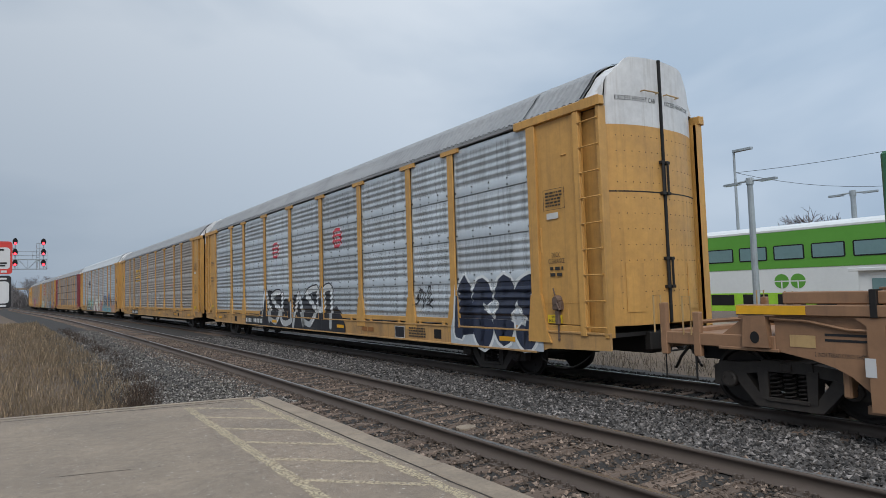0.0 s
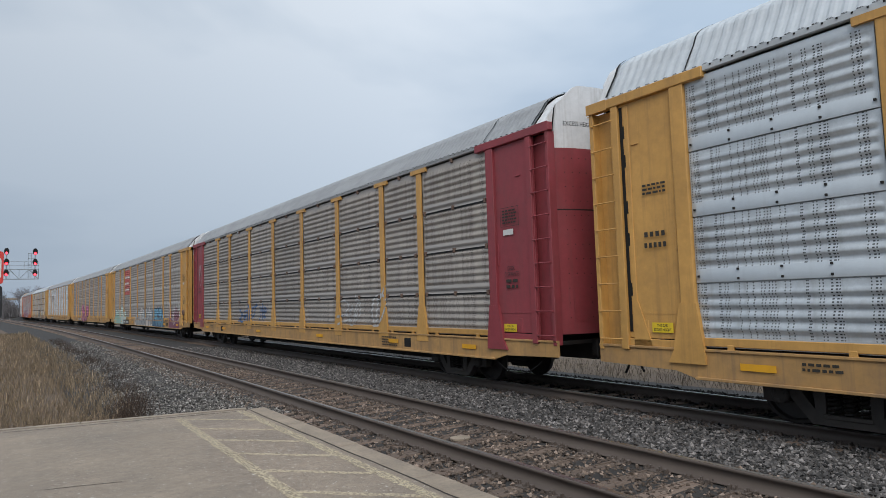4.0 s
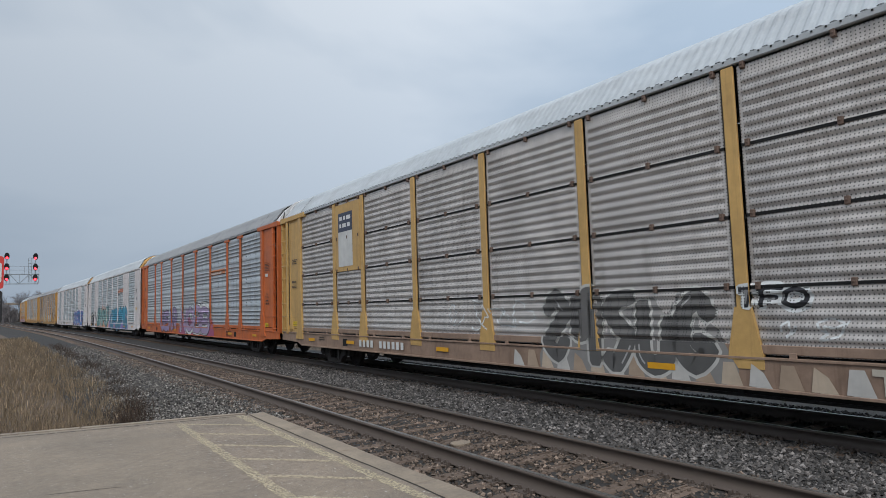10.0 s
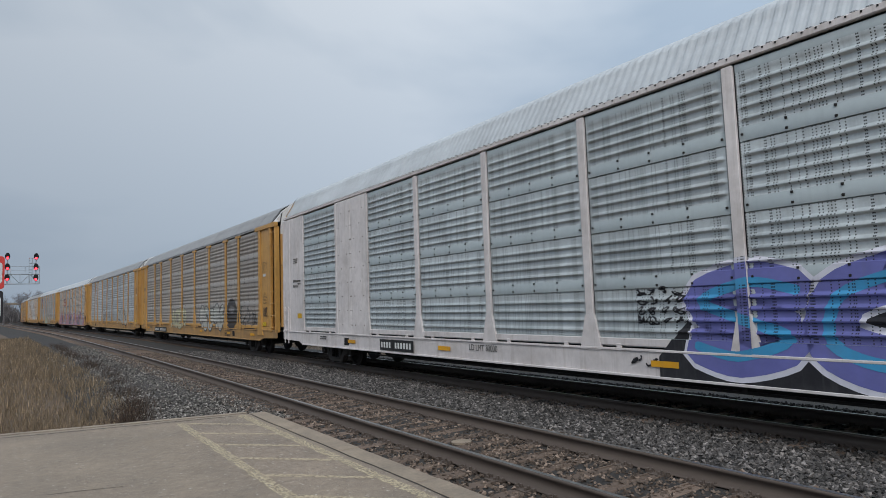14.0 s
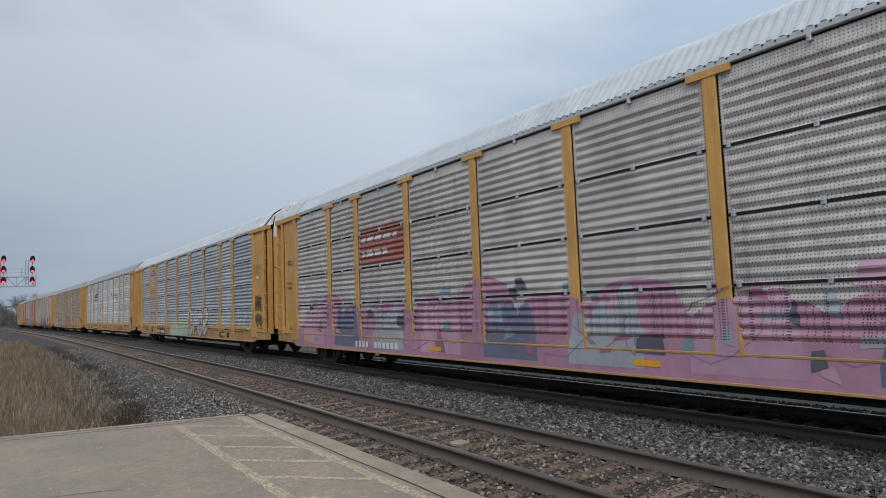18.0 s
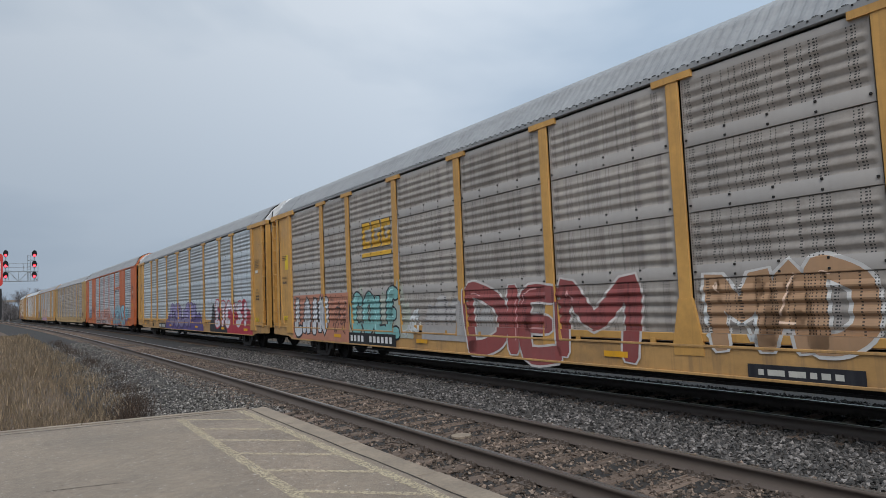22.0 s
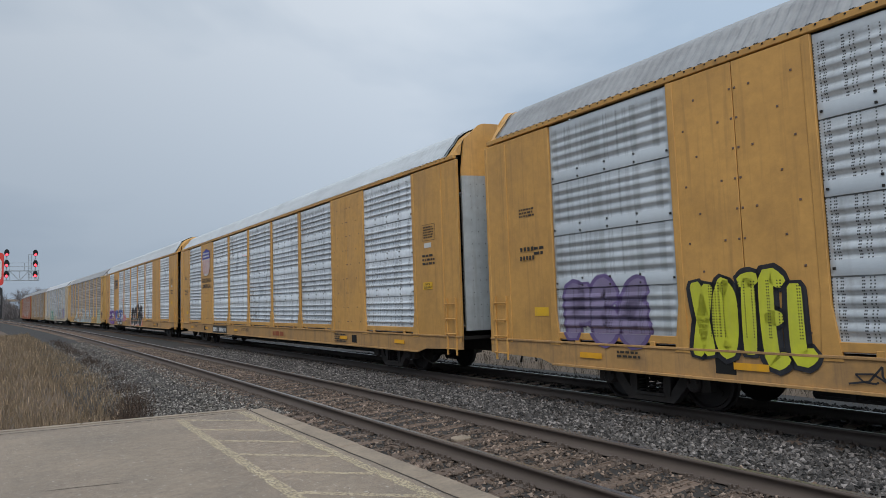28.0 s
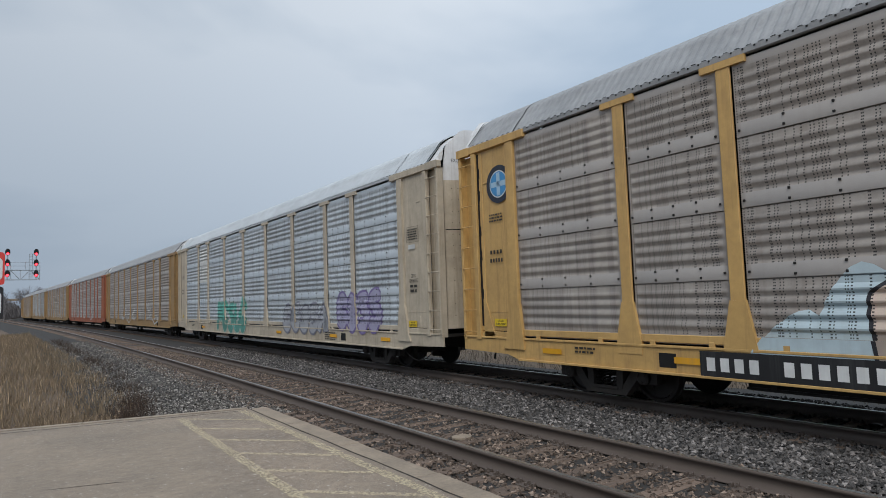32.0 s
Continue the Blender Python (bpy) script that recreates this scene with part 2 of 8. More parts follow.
ROOF = mat("weathered_grey_roof_sheet", (0.31, 0.315, 0.32), 0.6, 0.12, dirt=0.5, streak=0.3, dirt_rgb=(0.14, 0.138, 0.14))
ROOF_PALE = mat("pale_roof_sheet", (0.50, 0.53, 0.55), 0.55, 0.12, dirt=0.4, dirt_rgb=(0.28, 0.28, 0.28))
STEEL = mat("dark_running_gear", (0.017, 0.015, 0.014), 0.65, 0.2, dirt=0.5, dirt_rgb=(0.03, 0.024, 0.02))
CAST = mat("grimy_cast_steel", (0.052, 0.043, 0.037), 0.7, 0.15, vary=0.4, dirt=0.5, dirt_rgb=(0.02, 0.016, 0.014))
# rubber, and the painted shade of slots, pockets and open rib ends
SEAM = mat("black_rubber_and_gap_shade", (0.005, 0.005, 0.005), 0.8)
WHEEL = mat("wheel_steel", (0.04, 0.034, 0.031), 0.55, 0.5)
BLACK = mat("black_paint", (0.016, 0.016, 0.018), 0.5, dots=False)
MARK = mat("reflective_yellow", (0.80, 0.42, 0.02), 0.4)
DOOR_ZINC = mat("zinc_door_sheet", (0.50, 0.54, 0.56), 0.4, 0.5, dirt=0.3, streak=0.4, dirt_rgb=(0.24, 0.24, 0.22))
RAIL = mat("rusty_rail_web", (0.125, 0.098, 0.082), 0.7, 0.25, dirt=0.5, dirt_rgb=(0.06, 0.042, 0.034), stretch=(1, 0.15, 1))
RAIL_TOP = mat("worn_rail_head", (0.32, 0.31, 0.30), 0.34, 0.85, stretch=(1, 0.1, 1))
TIE = mat("weathered_timber_sleeper", (0.165, 0.118, 0.09), 0.9, vary=0.4, grain=14, bump=0.6, stretch=(0.25, 2.2, 1), dirt=0.4, dirt_rgb=(0.075, 0.054, 0.042), each=0.25)
STONE = mat("crushed_stone", (0.034, 0.030, 0.027), 0.9, vary=0.55, grain=11, bump=0.5, each=0.0)
COPING = mat("concrete_coping", (0.295, 0.237, 0.178), 0.9, vary=0.3, grain=22, bump=0.6, bump_scale=90, dirt=0.5, dirt_rgb=(0.12, 0.10, 0.085))
CRACK = mat("dirt_filled_crack", (0.045, 0.036, 0.028), 0.95, vary=0.4)


def worn_deck():
    """Old asphalt: sandy mottling, dark stains, scuffs along the track and scattered pale and dark grit."""
    m = mat("worn_asphalt_platform", (0.262, 0.206, 0.153), 0.9, vary=0.36, grain=9, bump=0.5, bump_scale=150, dirt=0.5, dirt_rgb=(0.16, 0.126, 0.096))
    bs = m.node_tree.nodes["Principled BSDF"]
    link = m.node_tree.links.new
    co = node(m, "ShaderNodeTexCoord")
    out = bs.inputs["Base Color"].links[0].from_socket
    for scale, lo, hi, amount, rgb in ((21.0, 0.645, 0.67, 0.85, (0.56, 0.52, 0.46)), (16.0, 0.645, 0.69, 0.6, (0.08, 0.062, 0.05)), (120.0, 0.52, 0.64, 0.6, (0.42, 0.37, 0.31)), (90.0, 0.52, 0.64, 0.6, (0.12, 0.10, 0.083))):
        n = node(m, "ShaderNodeTexNoise", Scale=scale, Detail=3.0, Roughness=0.6)
        mp = node(m, "ShaderNodeMapping")
        mp.inputs["Location"].default_value = (scale, 3.0, 1.0)
        link(co.outputs["Object"], mp.inputs[0]), link(mp.outputs[0], n.inputs["Vector"])
        r = node(m, "ShaderNodeMapRange", From_Min=lo, From_Max=hi, To_Min=0.0, To_Max=amount)
        link(n.outputs["Fac"], r.inputs["Value"])
        mix = node(m, "ShaderNodeMix")
        mix.data_type = "RGBA"
        link(r.outputs[0], mix.inputs["Factor"]), link(out, mix.inputs["A"])
        mix.inputs["B"].default_value = (*rgb, 1)
        out = mix.outputs["Result"]
    link(out, bs.inputs["Base Color"])
    return m


def worn_paint(name, rgb, keep, scale):
    """Line paint of which only flakes are left: the bare ground shows through the gaps."""
    m = mat(name, rgb, 0.85, vary=0.2, grain=40)
    tree = m.node_tree
    bs, out = tree.nodes["Principled BSDF"], tree.nodes["Material Output"]
    co = node(m, "ShaderNodeTexCoord")
    n = node(m, "ShaderNodeTexNoise", Scale=scale, Detail=6.0, Roughness=0.75)
    tree.links.new(co.outputs["Object"], n.inputs["Vector"])
    r = node(m, "ShaderNodeMapRange", From_Min=0.58 - 0.16 * keep, From_Max=0.66 - 0.16 * keep, To_Min=0.0, To_Max=0.74)
    tree.links.new(n.outputs["Fac"], r.inputs["Value"])
    bare = node(m, "ShaderNodeBsdfTransparent")
    mix = node(m, "ShaderNodeMixShader")
    tree.links.new(r.outputs[0], mix.inputs[0]), tree.links.new(bare.outputs[0], mix.inputs[1]), tree.links.new(bs.outputs[0], mix.inputs[2])
    tree.links.new(mix.outputs[0], out.inputs["Surface"])
    return m


CONCRETE = worn_deck()
LINE_PAINT = worn_paint("flaking_cream_line", (0.62, 0.52, 0.35), 0.85, 32.0)
BAR_PAINT = worn_paint("flaking_cream_bar", (0.58, 0.48, 0.33), 1.0, 26.0)
SOIL = mat("dry_ground", (0.125, 0.088, 0.06), 0.95, vary=0.4, grain=3, bump=0.5, dirt=0.5, dirt_rgb=(0.09, 0.075, 0.05))
# distance haze is put into this bark's colour, for far trees
HAZY_BARK = mat("haze_tinted_bark", (0.17, 0.155, 0.155), 0.9)
BARK = mat("bare_bark", (0.10, 0.075, 0.07), 0.9)
GREEN = mat("bright_green_paint", (0.11, 0.33, 0.045), 0.4, vary=0.05)
COACH_WHITE = mat("coach_white_paint", (0.70, 0.72, 0.72), 0.4, vary=0.05)
COACH_GLASS = mat("tinted_coach_window", (0.16, 0.26, 0.27), 0.12, vary=0.1)
BOX_GREEN = mat("green_container_paint", (0.03, 0.13, 0.065), 0.5, dirt=0.2)
POLE = mat("galvanised_pole", (0.36, 0.40, 0.42), 0.5, 0.4)
SIGN_RED = mat("sign_red", (0.60, 0.05, 0.04), 0.5, vary=0.05)
SIGN_WHITE = mat("sign_white", (0.62, 0.62, 0.62), 0.5, vary=0.05)
SIGNAL_RED = glow("red_signal_lens", (1.0, 0.02, 0.03), 9.0)
LIME = mat("lime_paint", (0.33, 0.62, 0.05), 0.4)
NEEDLE = mat("conifer_needles", (0.03, 0.05, 0.035), 0.9)


# ---- mesh helpers ----
class Shape:
    def __init__(self):
        self.v, self.f, self.smooth, self.creases = [], [], False, ()

    def poly(self, pts):
        n = len(self.v)
        self.v += [tuple(p) for p in pts]
        self.f.append(tuple(range(n, n + len(pts))))
        return self

    def box(self, x0, x1, y0, y1, z0, z1, b=0.0):
        """A block with its edges cut off by b."""
        n = len(self.v)
        if not b:
            self.v += [(x, y, z) for x in (x0, x1) for y in (y0, y1) for z in (z0, z1)]
            self.f += [tuple(n + i for i in q) for q in ((0, 1, 3, 2), (4, 6, 7, 5), (0, 4, 5, 1), (2, 3, 7, 6), (0, 2, 6, 4), (1, 5, 7, 3))]
            return self
        lim, idx = ((x0, x1), (y0, y1), (z0, z1)), {}
        for i in (0, 1):
            for j in (0, 1):
                for k in (0, 1):
                    c = [lim[0][i], lim[1][j], lim[2][k]]
                    s = [1 - 2 * i, 1 - 2 * j, 1 - 2 * k]
                    for a in range(3):      # the corner that stays on the face across axis a
                        p = [c[d] + (0 if d == a else s[d] * b) for d in range(3)]
                        idx[i, j, k, a] = len(self.v)
                        self.v.append(tuple(p))
        q = self.f
        for s in (0, 1):
            q.append(tuple(idx[s, j, k, 0] for j, k in ((0, 0), (0, 1), (1, 1), (1, 0))))
            q.append(tuple(idx[i, s, k, 1] for i, k in ((0, 0), (0, 1), (1, 1), (1, 0))))
            q.append(tuple(idx[i, j, s, 2] for i, j in ((0, 0), (0, 1), (1, 1), (1, 0))))
            for r in (0, 1):
                q.append((idx[s, r, 0, 0], idx[s, r, 1, 0], idx[s, r, 1, 1], idx[s, r, 0, 1]))
                q.append((idx[s, 0, r, 0], idx[s, 1, r, 0], idx[s, 1, r, 2], idx[s, 0, r, 2]))
                q.append((idx[0, s, r, 1], idx[1, s, r, 1], idx[1, s, r, 2], idx[0, s, r, 2]))
                for w in (0, 1):
                    q.append((idx[s, r, w, 0], idx[s, r, w, 1], idx[s, r, w, 2]))
        return self

    def tube(self, a, b, r, n=8, r2=None):
        """A closed rod from a to b."""
        a, b = Vector(a), Vector(b)
        q = (b - a).to_track_quat("Z", "Y")
        k = len(self.v)
        for p, rad in ((a, r), (b, r if r2 is None else r2)):
            for i in range(n):
                t = 2 * math.pi * i / n
                self.v.append(tuple(p + q @ Vector((rad * math.cos(t), rad * math.sin(t), 0))))
        for i in range(n):
            j = (i + 1) % n
            self.f.append((k + i, k + j, k + n + j, k + n + i))
        self.f += [tuple(k + i for i in reversed(range(n))), tuple(k + n + i for i in range(n))]
        return self

    def path(self, pts, r, n=6):
        """A bent rod: one tube through all the points."""
        pts = [Vector(p) for p in pts]
        k = len(self.v)
        for i, p in enumerate(pts):
            d = (pts[min(i + 1, len(pts) - 1)] - pts[max(i - 1, 0)]).normalized()
            side = d.cross(Vector((0, 0, 1)))
            side = (side if side.length > 0.05 else d.cross(Vector((0, 1, 0)))).normalized()
            up = side.cross(d)
            for j in range(n):
                t = 2 * math.pi * j / n
                self.v.append(tuple(p + side * (r * math.cos(t)) + up * (r * math.sin(t))))
        for i in range(len(pts) - 1):
            for j in range(n):
                q = (j + 1) % n
                self.f.append((k + i * n + j, k + i * n + q, k + (i + 1) * n + q, k + (i + 1) * n + j))
        self.f += [tuple(k + j for j in reversed(range(n))), tuple(k + (len(pts) - 1) * n + j for j in range(n))]
        return self

    def lathe(self, axis_pts, n=20, centre=(0, 0, 0)):
        """Turned about the x axis: (x, radius) pairs."""
        k = len(self.v)
        for x, r in axis_pts:
            for i in range(n):
                t = 2 * math.pi * i / n
                self.v.append((centre[0] + x, centre[1] + r * math.cos(t), centre[2] + r * math.sin(t)))
        for s in range(len(axis_pts) - 1):
            for i in range(n):
                j = (i + 1) % n
                self.f.append((k + s * n + i, k + s * n + j, k + (s + 1) * n + j, k + (s + 1) * n + i))
        return self

    def slab(self, pts, axis, lo, hi):
        """A flat outline (two coordinates) given thickness along an axis."""
        k, n = len(self.v), len(pts)
        for d in (lo, hi):
            for a, b in pts:
                self.v.append({"x": (d, a, b), "y": (a, d, b), "z": (a, b, d)}[axis])
        self.f += [tuple(k + i for i in range(n)), tuple(k + n + i for i in reversed(range(n)))]
        for i in range(n):
            j = (i + 1) % n
            self.f.append((k + i, k + j, k + n + j, k + n + i))
        return self

    def mesh(self, name, material):
        me = bpy.data.meshes.new(name)
        me.from_pydata(self.v, [], self.f)
        bm = bmesh.new()
        bm.from_mesh(me)
        bmesh.ops.recalc_face_normals(bm, faces=bm.faces)
        if self.smooth:
            for f in bm.faces:
                f.smooth = True
            for edge in bm.edges:
                a, b = edge.verts
                if any(abs(a.co.z - z) < 1e-5 and abs(b.co.z - z) < 1e-5 for z in self.creases):
                    edge.smooth = False
        bm.to_mesh(me)
        bm.free()
        me.materials.append(material)
        return me


STOCK = {}


def stock(key, make, material):
    """One mesh for every alike piece of one material."""
    k = (key, material.name)
    if k not in STOCK:
        s = make()
        STOCK[k] = s.mesh(key if isinstance(key, str) else key[0], material)
    return STOCK[k]


def part(name, me, parent, at=(0, 0, 0), turn=0.0, label=""):
    ob = new(name, me)
    ob.parent = parent
    ob.location = at
    if turn:
        ob.rotation_euler[2] = turn
    return tagged(ob, label)


def thing(name, label, category, at=(0, 0, 0), group="", kind="", me=None):
    ob = new(name, me)
    ob.location = at
    return tagged(ob, label, category, group, kind)


# ---- ground, platform and tracks ----
def strip(name, profile, ys, material, follow=True, jitter=0.0):
    """A cross-section of (x, z) carried along the line."""
    rnd = random.Random(3)
    s = Shape()
    for y in ys:
        for x, z in profile:
            s.v.append((x + (bow(y) if follow else 0), y, z + (rnd.uniform(-jitter, jitter) if jitter else 0)))
    n = len(profile)
    for r in range(len(ys) - 1):
        for c in range(n - 1):
            a = r * n + c
            s.f.append((a, a + 1, a + n + 1, a + n))
    s.smooth = True
    return s.mesh(name, material)


def steps(a, b, fine, far):
    """Stations along the line, close together near the camera and wider apart far off."""
    out, y = [], a
    while y < b:
        out.append(y)
        y += fine if abs(y) < 40 else far if abs(y) < 250 else far * 4
    return out + [b]


def build_ground():
    xs = [-2500, -900, -300, -120, -60, -30, -15, -8, -4, -1, 1, 2.2, 3.2, 4, 7, 9, 12, 13.5, 15, 18, 24, 34, 60, 120, 300, 900, 2500]
    ys = [-2500, -600, -150, -60, -30, -15, -8, 0, 6, 11, 14, 18, 24, 32, 42, 60, 85, 120, 170, 240, 340, 480, 700, 1100, 2500]
    s = Shape()
    for y in ys:
        for x in xs:
            near = 1.0 if abs(x) < 40 else 40 / abs(x)
            left = -0.34 if x < 2 else -0.75
            rough = 0.05 * noise.noise(Vector((x * 0.3, y * 0.25, 0))) if abs(x) < 60 else 0
            s.v.append((x + bow(max(min(y, 600), -60)) * near * (abs(x) < 200), y, left + rough))
    n = len(xs)
    for r in range(len(ys) - 1):
        for c in range(n - 1):
            a = r * n + c
            s.f.append((a, a + 1, a + n + 1, a + n))
    s.smooth = True
    thing("ground", "dry brown earth with dead weeds beside the railway", "ground", kind="structure", me=s.mesh("ground", SOIL))


def build_ballast():
    prof = [(1.2, -0.42), (2.3, -0.30), (3.2, -0.215), (4.2, -0.195), (6.5, -0.195), (7.0, -0.20), (7.7, -0.26), (8.6, -0.345), (9.2, -0.355),
            (11.6, -0.355), (12.3, -0.39), (13.6, -0.58), (15.5, -0.78)]
    thing("ballast_bed", "grey crushed stone ballast bed under two tracks", "ballast", kind="structure",
          me=strip("ballast_bed", prof, steps(-120, 900, 1.0, 8.0), STONE, jitter=0.012))


def rail_profile(x, top):
    """Head, web and foot of a rail."""
    h, w, f, t = 0.037, 0.009, 0.076, top
    return [(x - f, t - 0.172), (x - f, t - 0.160), (x - w, t - 0.140), (x - w, t - 0.045), (x - h, t - 0.035), (x - h, t - 0.008), (x - h + 0.010, t),
            (x + h - 0.010, t), (x + h, t - 0.008), (x + h, t - 0.035), (x + w, t - 0.045), (x + w, t - 0.140), (x + f, t - 0.160), (x + f, t - 0.172), (x - f, t - 0.172)]


def sleeper_shape(seed):
    rnd = random.Random(seed)
    s = Shape().box(-1.30, 1.30, -0.115, 0.115, -0.16, 0.0, 0.014)
    s.v = [(x + rnd.uniform(-0.02, 0.02) * (abs(x) > 1), y + rnd.uniform(-0.012, 0.012), z + rnd.uniform(-0.008, 0.006)) for x, y, z in s.v]
    # checks split along the top
    for _ in range(4):
        y, a = rnd.uniform(-0.08, 0.08), rnd.uniform(-1.2, 0.3)
        s.box(a, a + rnd.uniform(0.4, 0.9), y - 0.012, y + 0.012, -0.01, rnd.uniform(0.004, 0.010))
    return s


def fastening_shape():
    """Tie plate, four spikes and the rail anchors beside the sleeper."""
    s = Shape().box(-0.18, 0.18, -0.09, 0.09, 0.0, 0.014, 0.003)
    for x in (-0.10, 0.10, -0.145, 0.145):
        for y in (-0.06, 0.06):
            s.box(x - 0.013, x + 0.013, y - 0.013, y + 0.013, 0.01, 0.055 if abs(x) < 0.12 else 0.045, 0.003)
    for y in (-0.135, 0.135):
        s.box(-0.10, 0.10, y - 0.014, y + 0.014, -0.02, 0.0)
        for x in (-0.10, 0.10):
            s.box(x - 0.022, x + 0.022, y - 0.018, y + 0.018, -0.02, 0.045, 0.005)
    return s


def build_track(name, label, centre, top, first, last):
    track = thing(name, label, "railway track", kind="structure")
    ys = steps(-120, 900, 1.0, 6.0)
    for side in (-0.7525, 0.7525):
        x = centre + side
        body = part("rail", strip("rail", rail_profile(x, top), ys, RAIL), track)
        part("rail_head", strip("rail_head", [(x - 0.027, top + 0.0015), (x + 0.027, top + 0.0015)], ys, RAIL_TOP), body, label="polished rail head")
    kinds = [stock(("sleeper", i), lambda i=i: sleeper_shape(i), TIE) for i in range(6)]
    plates = stock("rail_fastening", fastening_shape, RAIL)
    rnd = random.Random(len(name))
    rest, y, count = Shape(), -6.0, 0
    while y < 200:
        slope = -BEND * y
        if first < y < last:
            t = part("sleeper", kinds[rnd.randrange(6)], track, (centre + bow(y) + rnd.uniform(-0.04, 0.04), y, top - 0.186 + rnd.uniform(-0.004, 0.003)), rnd.uniform(-0.012, 0.012) - slope)
            if y < 24:
                for side in (-0.7525, 0.7525):
                    part("rail_fastening", plates, track, (centre + side + bow(y), y, top - 0.185), -slope)
        else:
            rest.box(centre + bow(y) - 1.3, centre + bow(y) + 1.3, y - 0.11, y + 0.11, top - 0.30, top - 0.184)
        y += 0.508
    tagged(part("far_sleepers", rest.mesh("far_sleepers", TIE), track), kind="stuff")
    return track


def stones(name, label, count, place, size, material, seed):
    """Loose broken stones, each with its own facets."""
    rng = np.random.default_rng(seed)
    base = np.array([(1, 0, 0), (-1, 0, 0), (0, 1, 0), (0, -1, 0), (0, 0, 1), (0, 0, -1)], float)
    tri = np.array([(0, 2, 4), (2, 1, 4), (1, 3, 4), (3, 0, 4), (2, 0, 5), (1, 2, 5), (3, 1, 5), (0, 3, 5)])
    pos = place(rng, count)
    n = len(pos)
    s = size * rng.uniform(0.55, 1.25, (n, 1, 1)) * rng.uniform(0.65, 1.2, (n, 6, 1))
    v = base[None] * s * np.array([1.0, 1.0, 0.75]) + rng.normal(0, size * 0.22, (n, 6, 3))
    a, b = rng.uniform(0, 6.28, n), rng.uniform(-0.7, 0.7, n)
    ca, sa, cb, sb = np.cos(a), np.sin(a), np.cos(b), np.sin(b)
    x, y, z = v[..., 0], v[..., 1] * cb[:, None] - v[..., 2] * sb[:, None], v[..., 1] * sb[:, None] + v[..., 2] * cb[:, None]
    v = np.stack([x * ca[:, None] - y * sa[:, None], x * sa[:, None] + y * ca[:, None], z], -1) + pos[:, None, :]
    me = bpy.data.meshes.new(name)
    faces = (tri[None] + 6 * np.arange(n)[:, None, None]).reshape(-1, 3)
    me.from_pydata(v.reshape(-1, 3).tolist(), [], faces.tolist())
    me.materials.append(material)
    return thing(name, label, "gravel", kind="stuff", me=me)


def island_material(name, dark, light, rough=0.9):
    """Each loose piece of the heap has its own shade."""
    m = bpy.data.materials.new(name)
    m.use_nodes = True
    bs = m.node_tree.nodes["Principled BSDF"]
    geo = node(m, "ShaderNodeNewGeometry")
    ramp = node(m, "ShaderNodeValToRGB")
    ramp.color_ramp.elements[0].color, ramp.color_ramp.elements[1].color = (*dark, 1), (*light, 1)
    mid = ramp.color_ramp.elements.new(0.8)
    mid.color = (*[0.6 * a + 0.4 * b for a, b in zip(dark, light)], 1)
    link = m.node_tree.links.new
    link(geo.outputs["Random Per Island"], ramp.inputs[0])
    co = node(m, "ShaderNodeTexCoord")
    grain = node(m, "ShaderNodeTexNoise", Scale=60.0, Detail=5.0)
    link(co.outputs["Object"], grain.inputs["Vector"])
    span = node(m, "ShaderNodeMapRange", From_Min=0.3, From_Max=0.7, To_Min=0.75, To_Max=1.25)
    link(grain.outputs["Fac"], span.inputs["Value"])
    sc = node(m, "ShaderNodeVectorMath")
    sc.operation = "SCALE"
    link(ramp.outputs["Color"], sc.inputs[0]), link(span.outputs[0], sc.inputs["Scale"])
    link(sc.outputs[0], bs.inputs["Base Color"])
    bs.inputs["Roughness"].default_value = rough
    return m


def bed_height(x):
    xs = [1.2, 2.3, 3.2, 4.2, 6.5, 7.0, 7.7, 8.6, 9.2, 11.6, 12.3, 13.6, 15.5]
    zs = [-0.42, -0.30, -0.215, -0.195, -0.195, -0.20, -0.26, -0.345, -0.355, -0.355, -0.39, -0.58, -0.78]
    return np.interp(x, xs, zs)


def scatter(x0, x1, y0, y1, fall, lift=0.0):
    def place(rng, count):
        y = y0 + (y1 - y0) * rng.uniform(0, 1, count) ** fall
        x = rng.uniform(x0, x1, count)
        return np.stack([x - BEND * y * y / 2, y, bed_height(x) + lift + rng.uniform(-0.02, 0.025, count)], 1)
    return place


def build_stones():
    grey = island_material("grey_ballast_stone", (0.018, 0.0175, 0.017), (0.31, 0.282, 0.266))
    brown = island_material("stained_ballast_stone", (0.040, 0.029, 0.022), (0.36, 0.27, 0.21))
    mixed = island_material("earthy_ballast_stone", (0.022, 0.019, 0.017), (0.44, 0.405, 0.365))
    # oily stones, blackened further to paint in the shade under the train
    oily_shaded = island_material("oily_shaded_ballast_stone", (0.003, 0.0026, 0.0023), (0.018, 0.016, 0.014))
    stones("ballast_stones", "loose grey broken stones between the two tracks", 44000, scatter(6.62, 9.35, 1.5, 34, 1.6), 0.034, grey, 1)
    stones("ballast_stones", "loose grey broken stones on the shoulder beside the platform end", 34000, scatter(1.75, 4.2, 11.3, 46, 1.9), 0.027, mixed, 2)
    stones("ballast_stones", "brown-stained stones between the sleepers of the near track", 40000, scatter(3.7, 6.75, 1.5, 34, 1.5, -0.006), 0.028, brown, 3)
    stones("ballast_stones", "grimy stones under the passing train, its shade painted into their colour", 9000, scatter(9.2, 13.4, 1.0, 26, 1.4), 0.034, oily_shaded, 4)


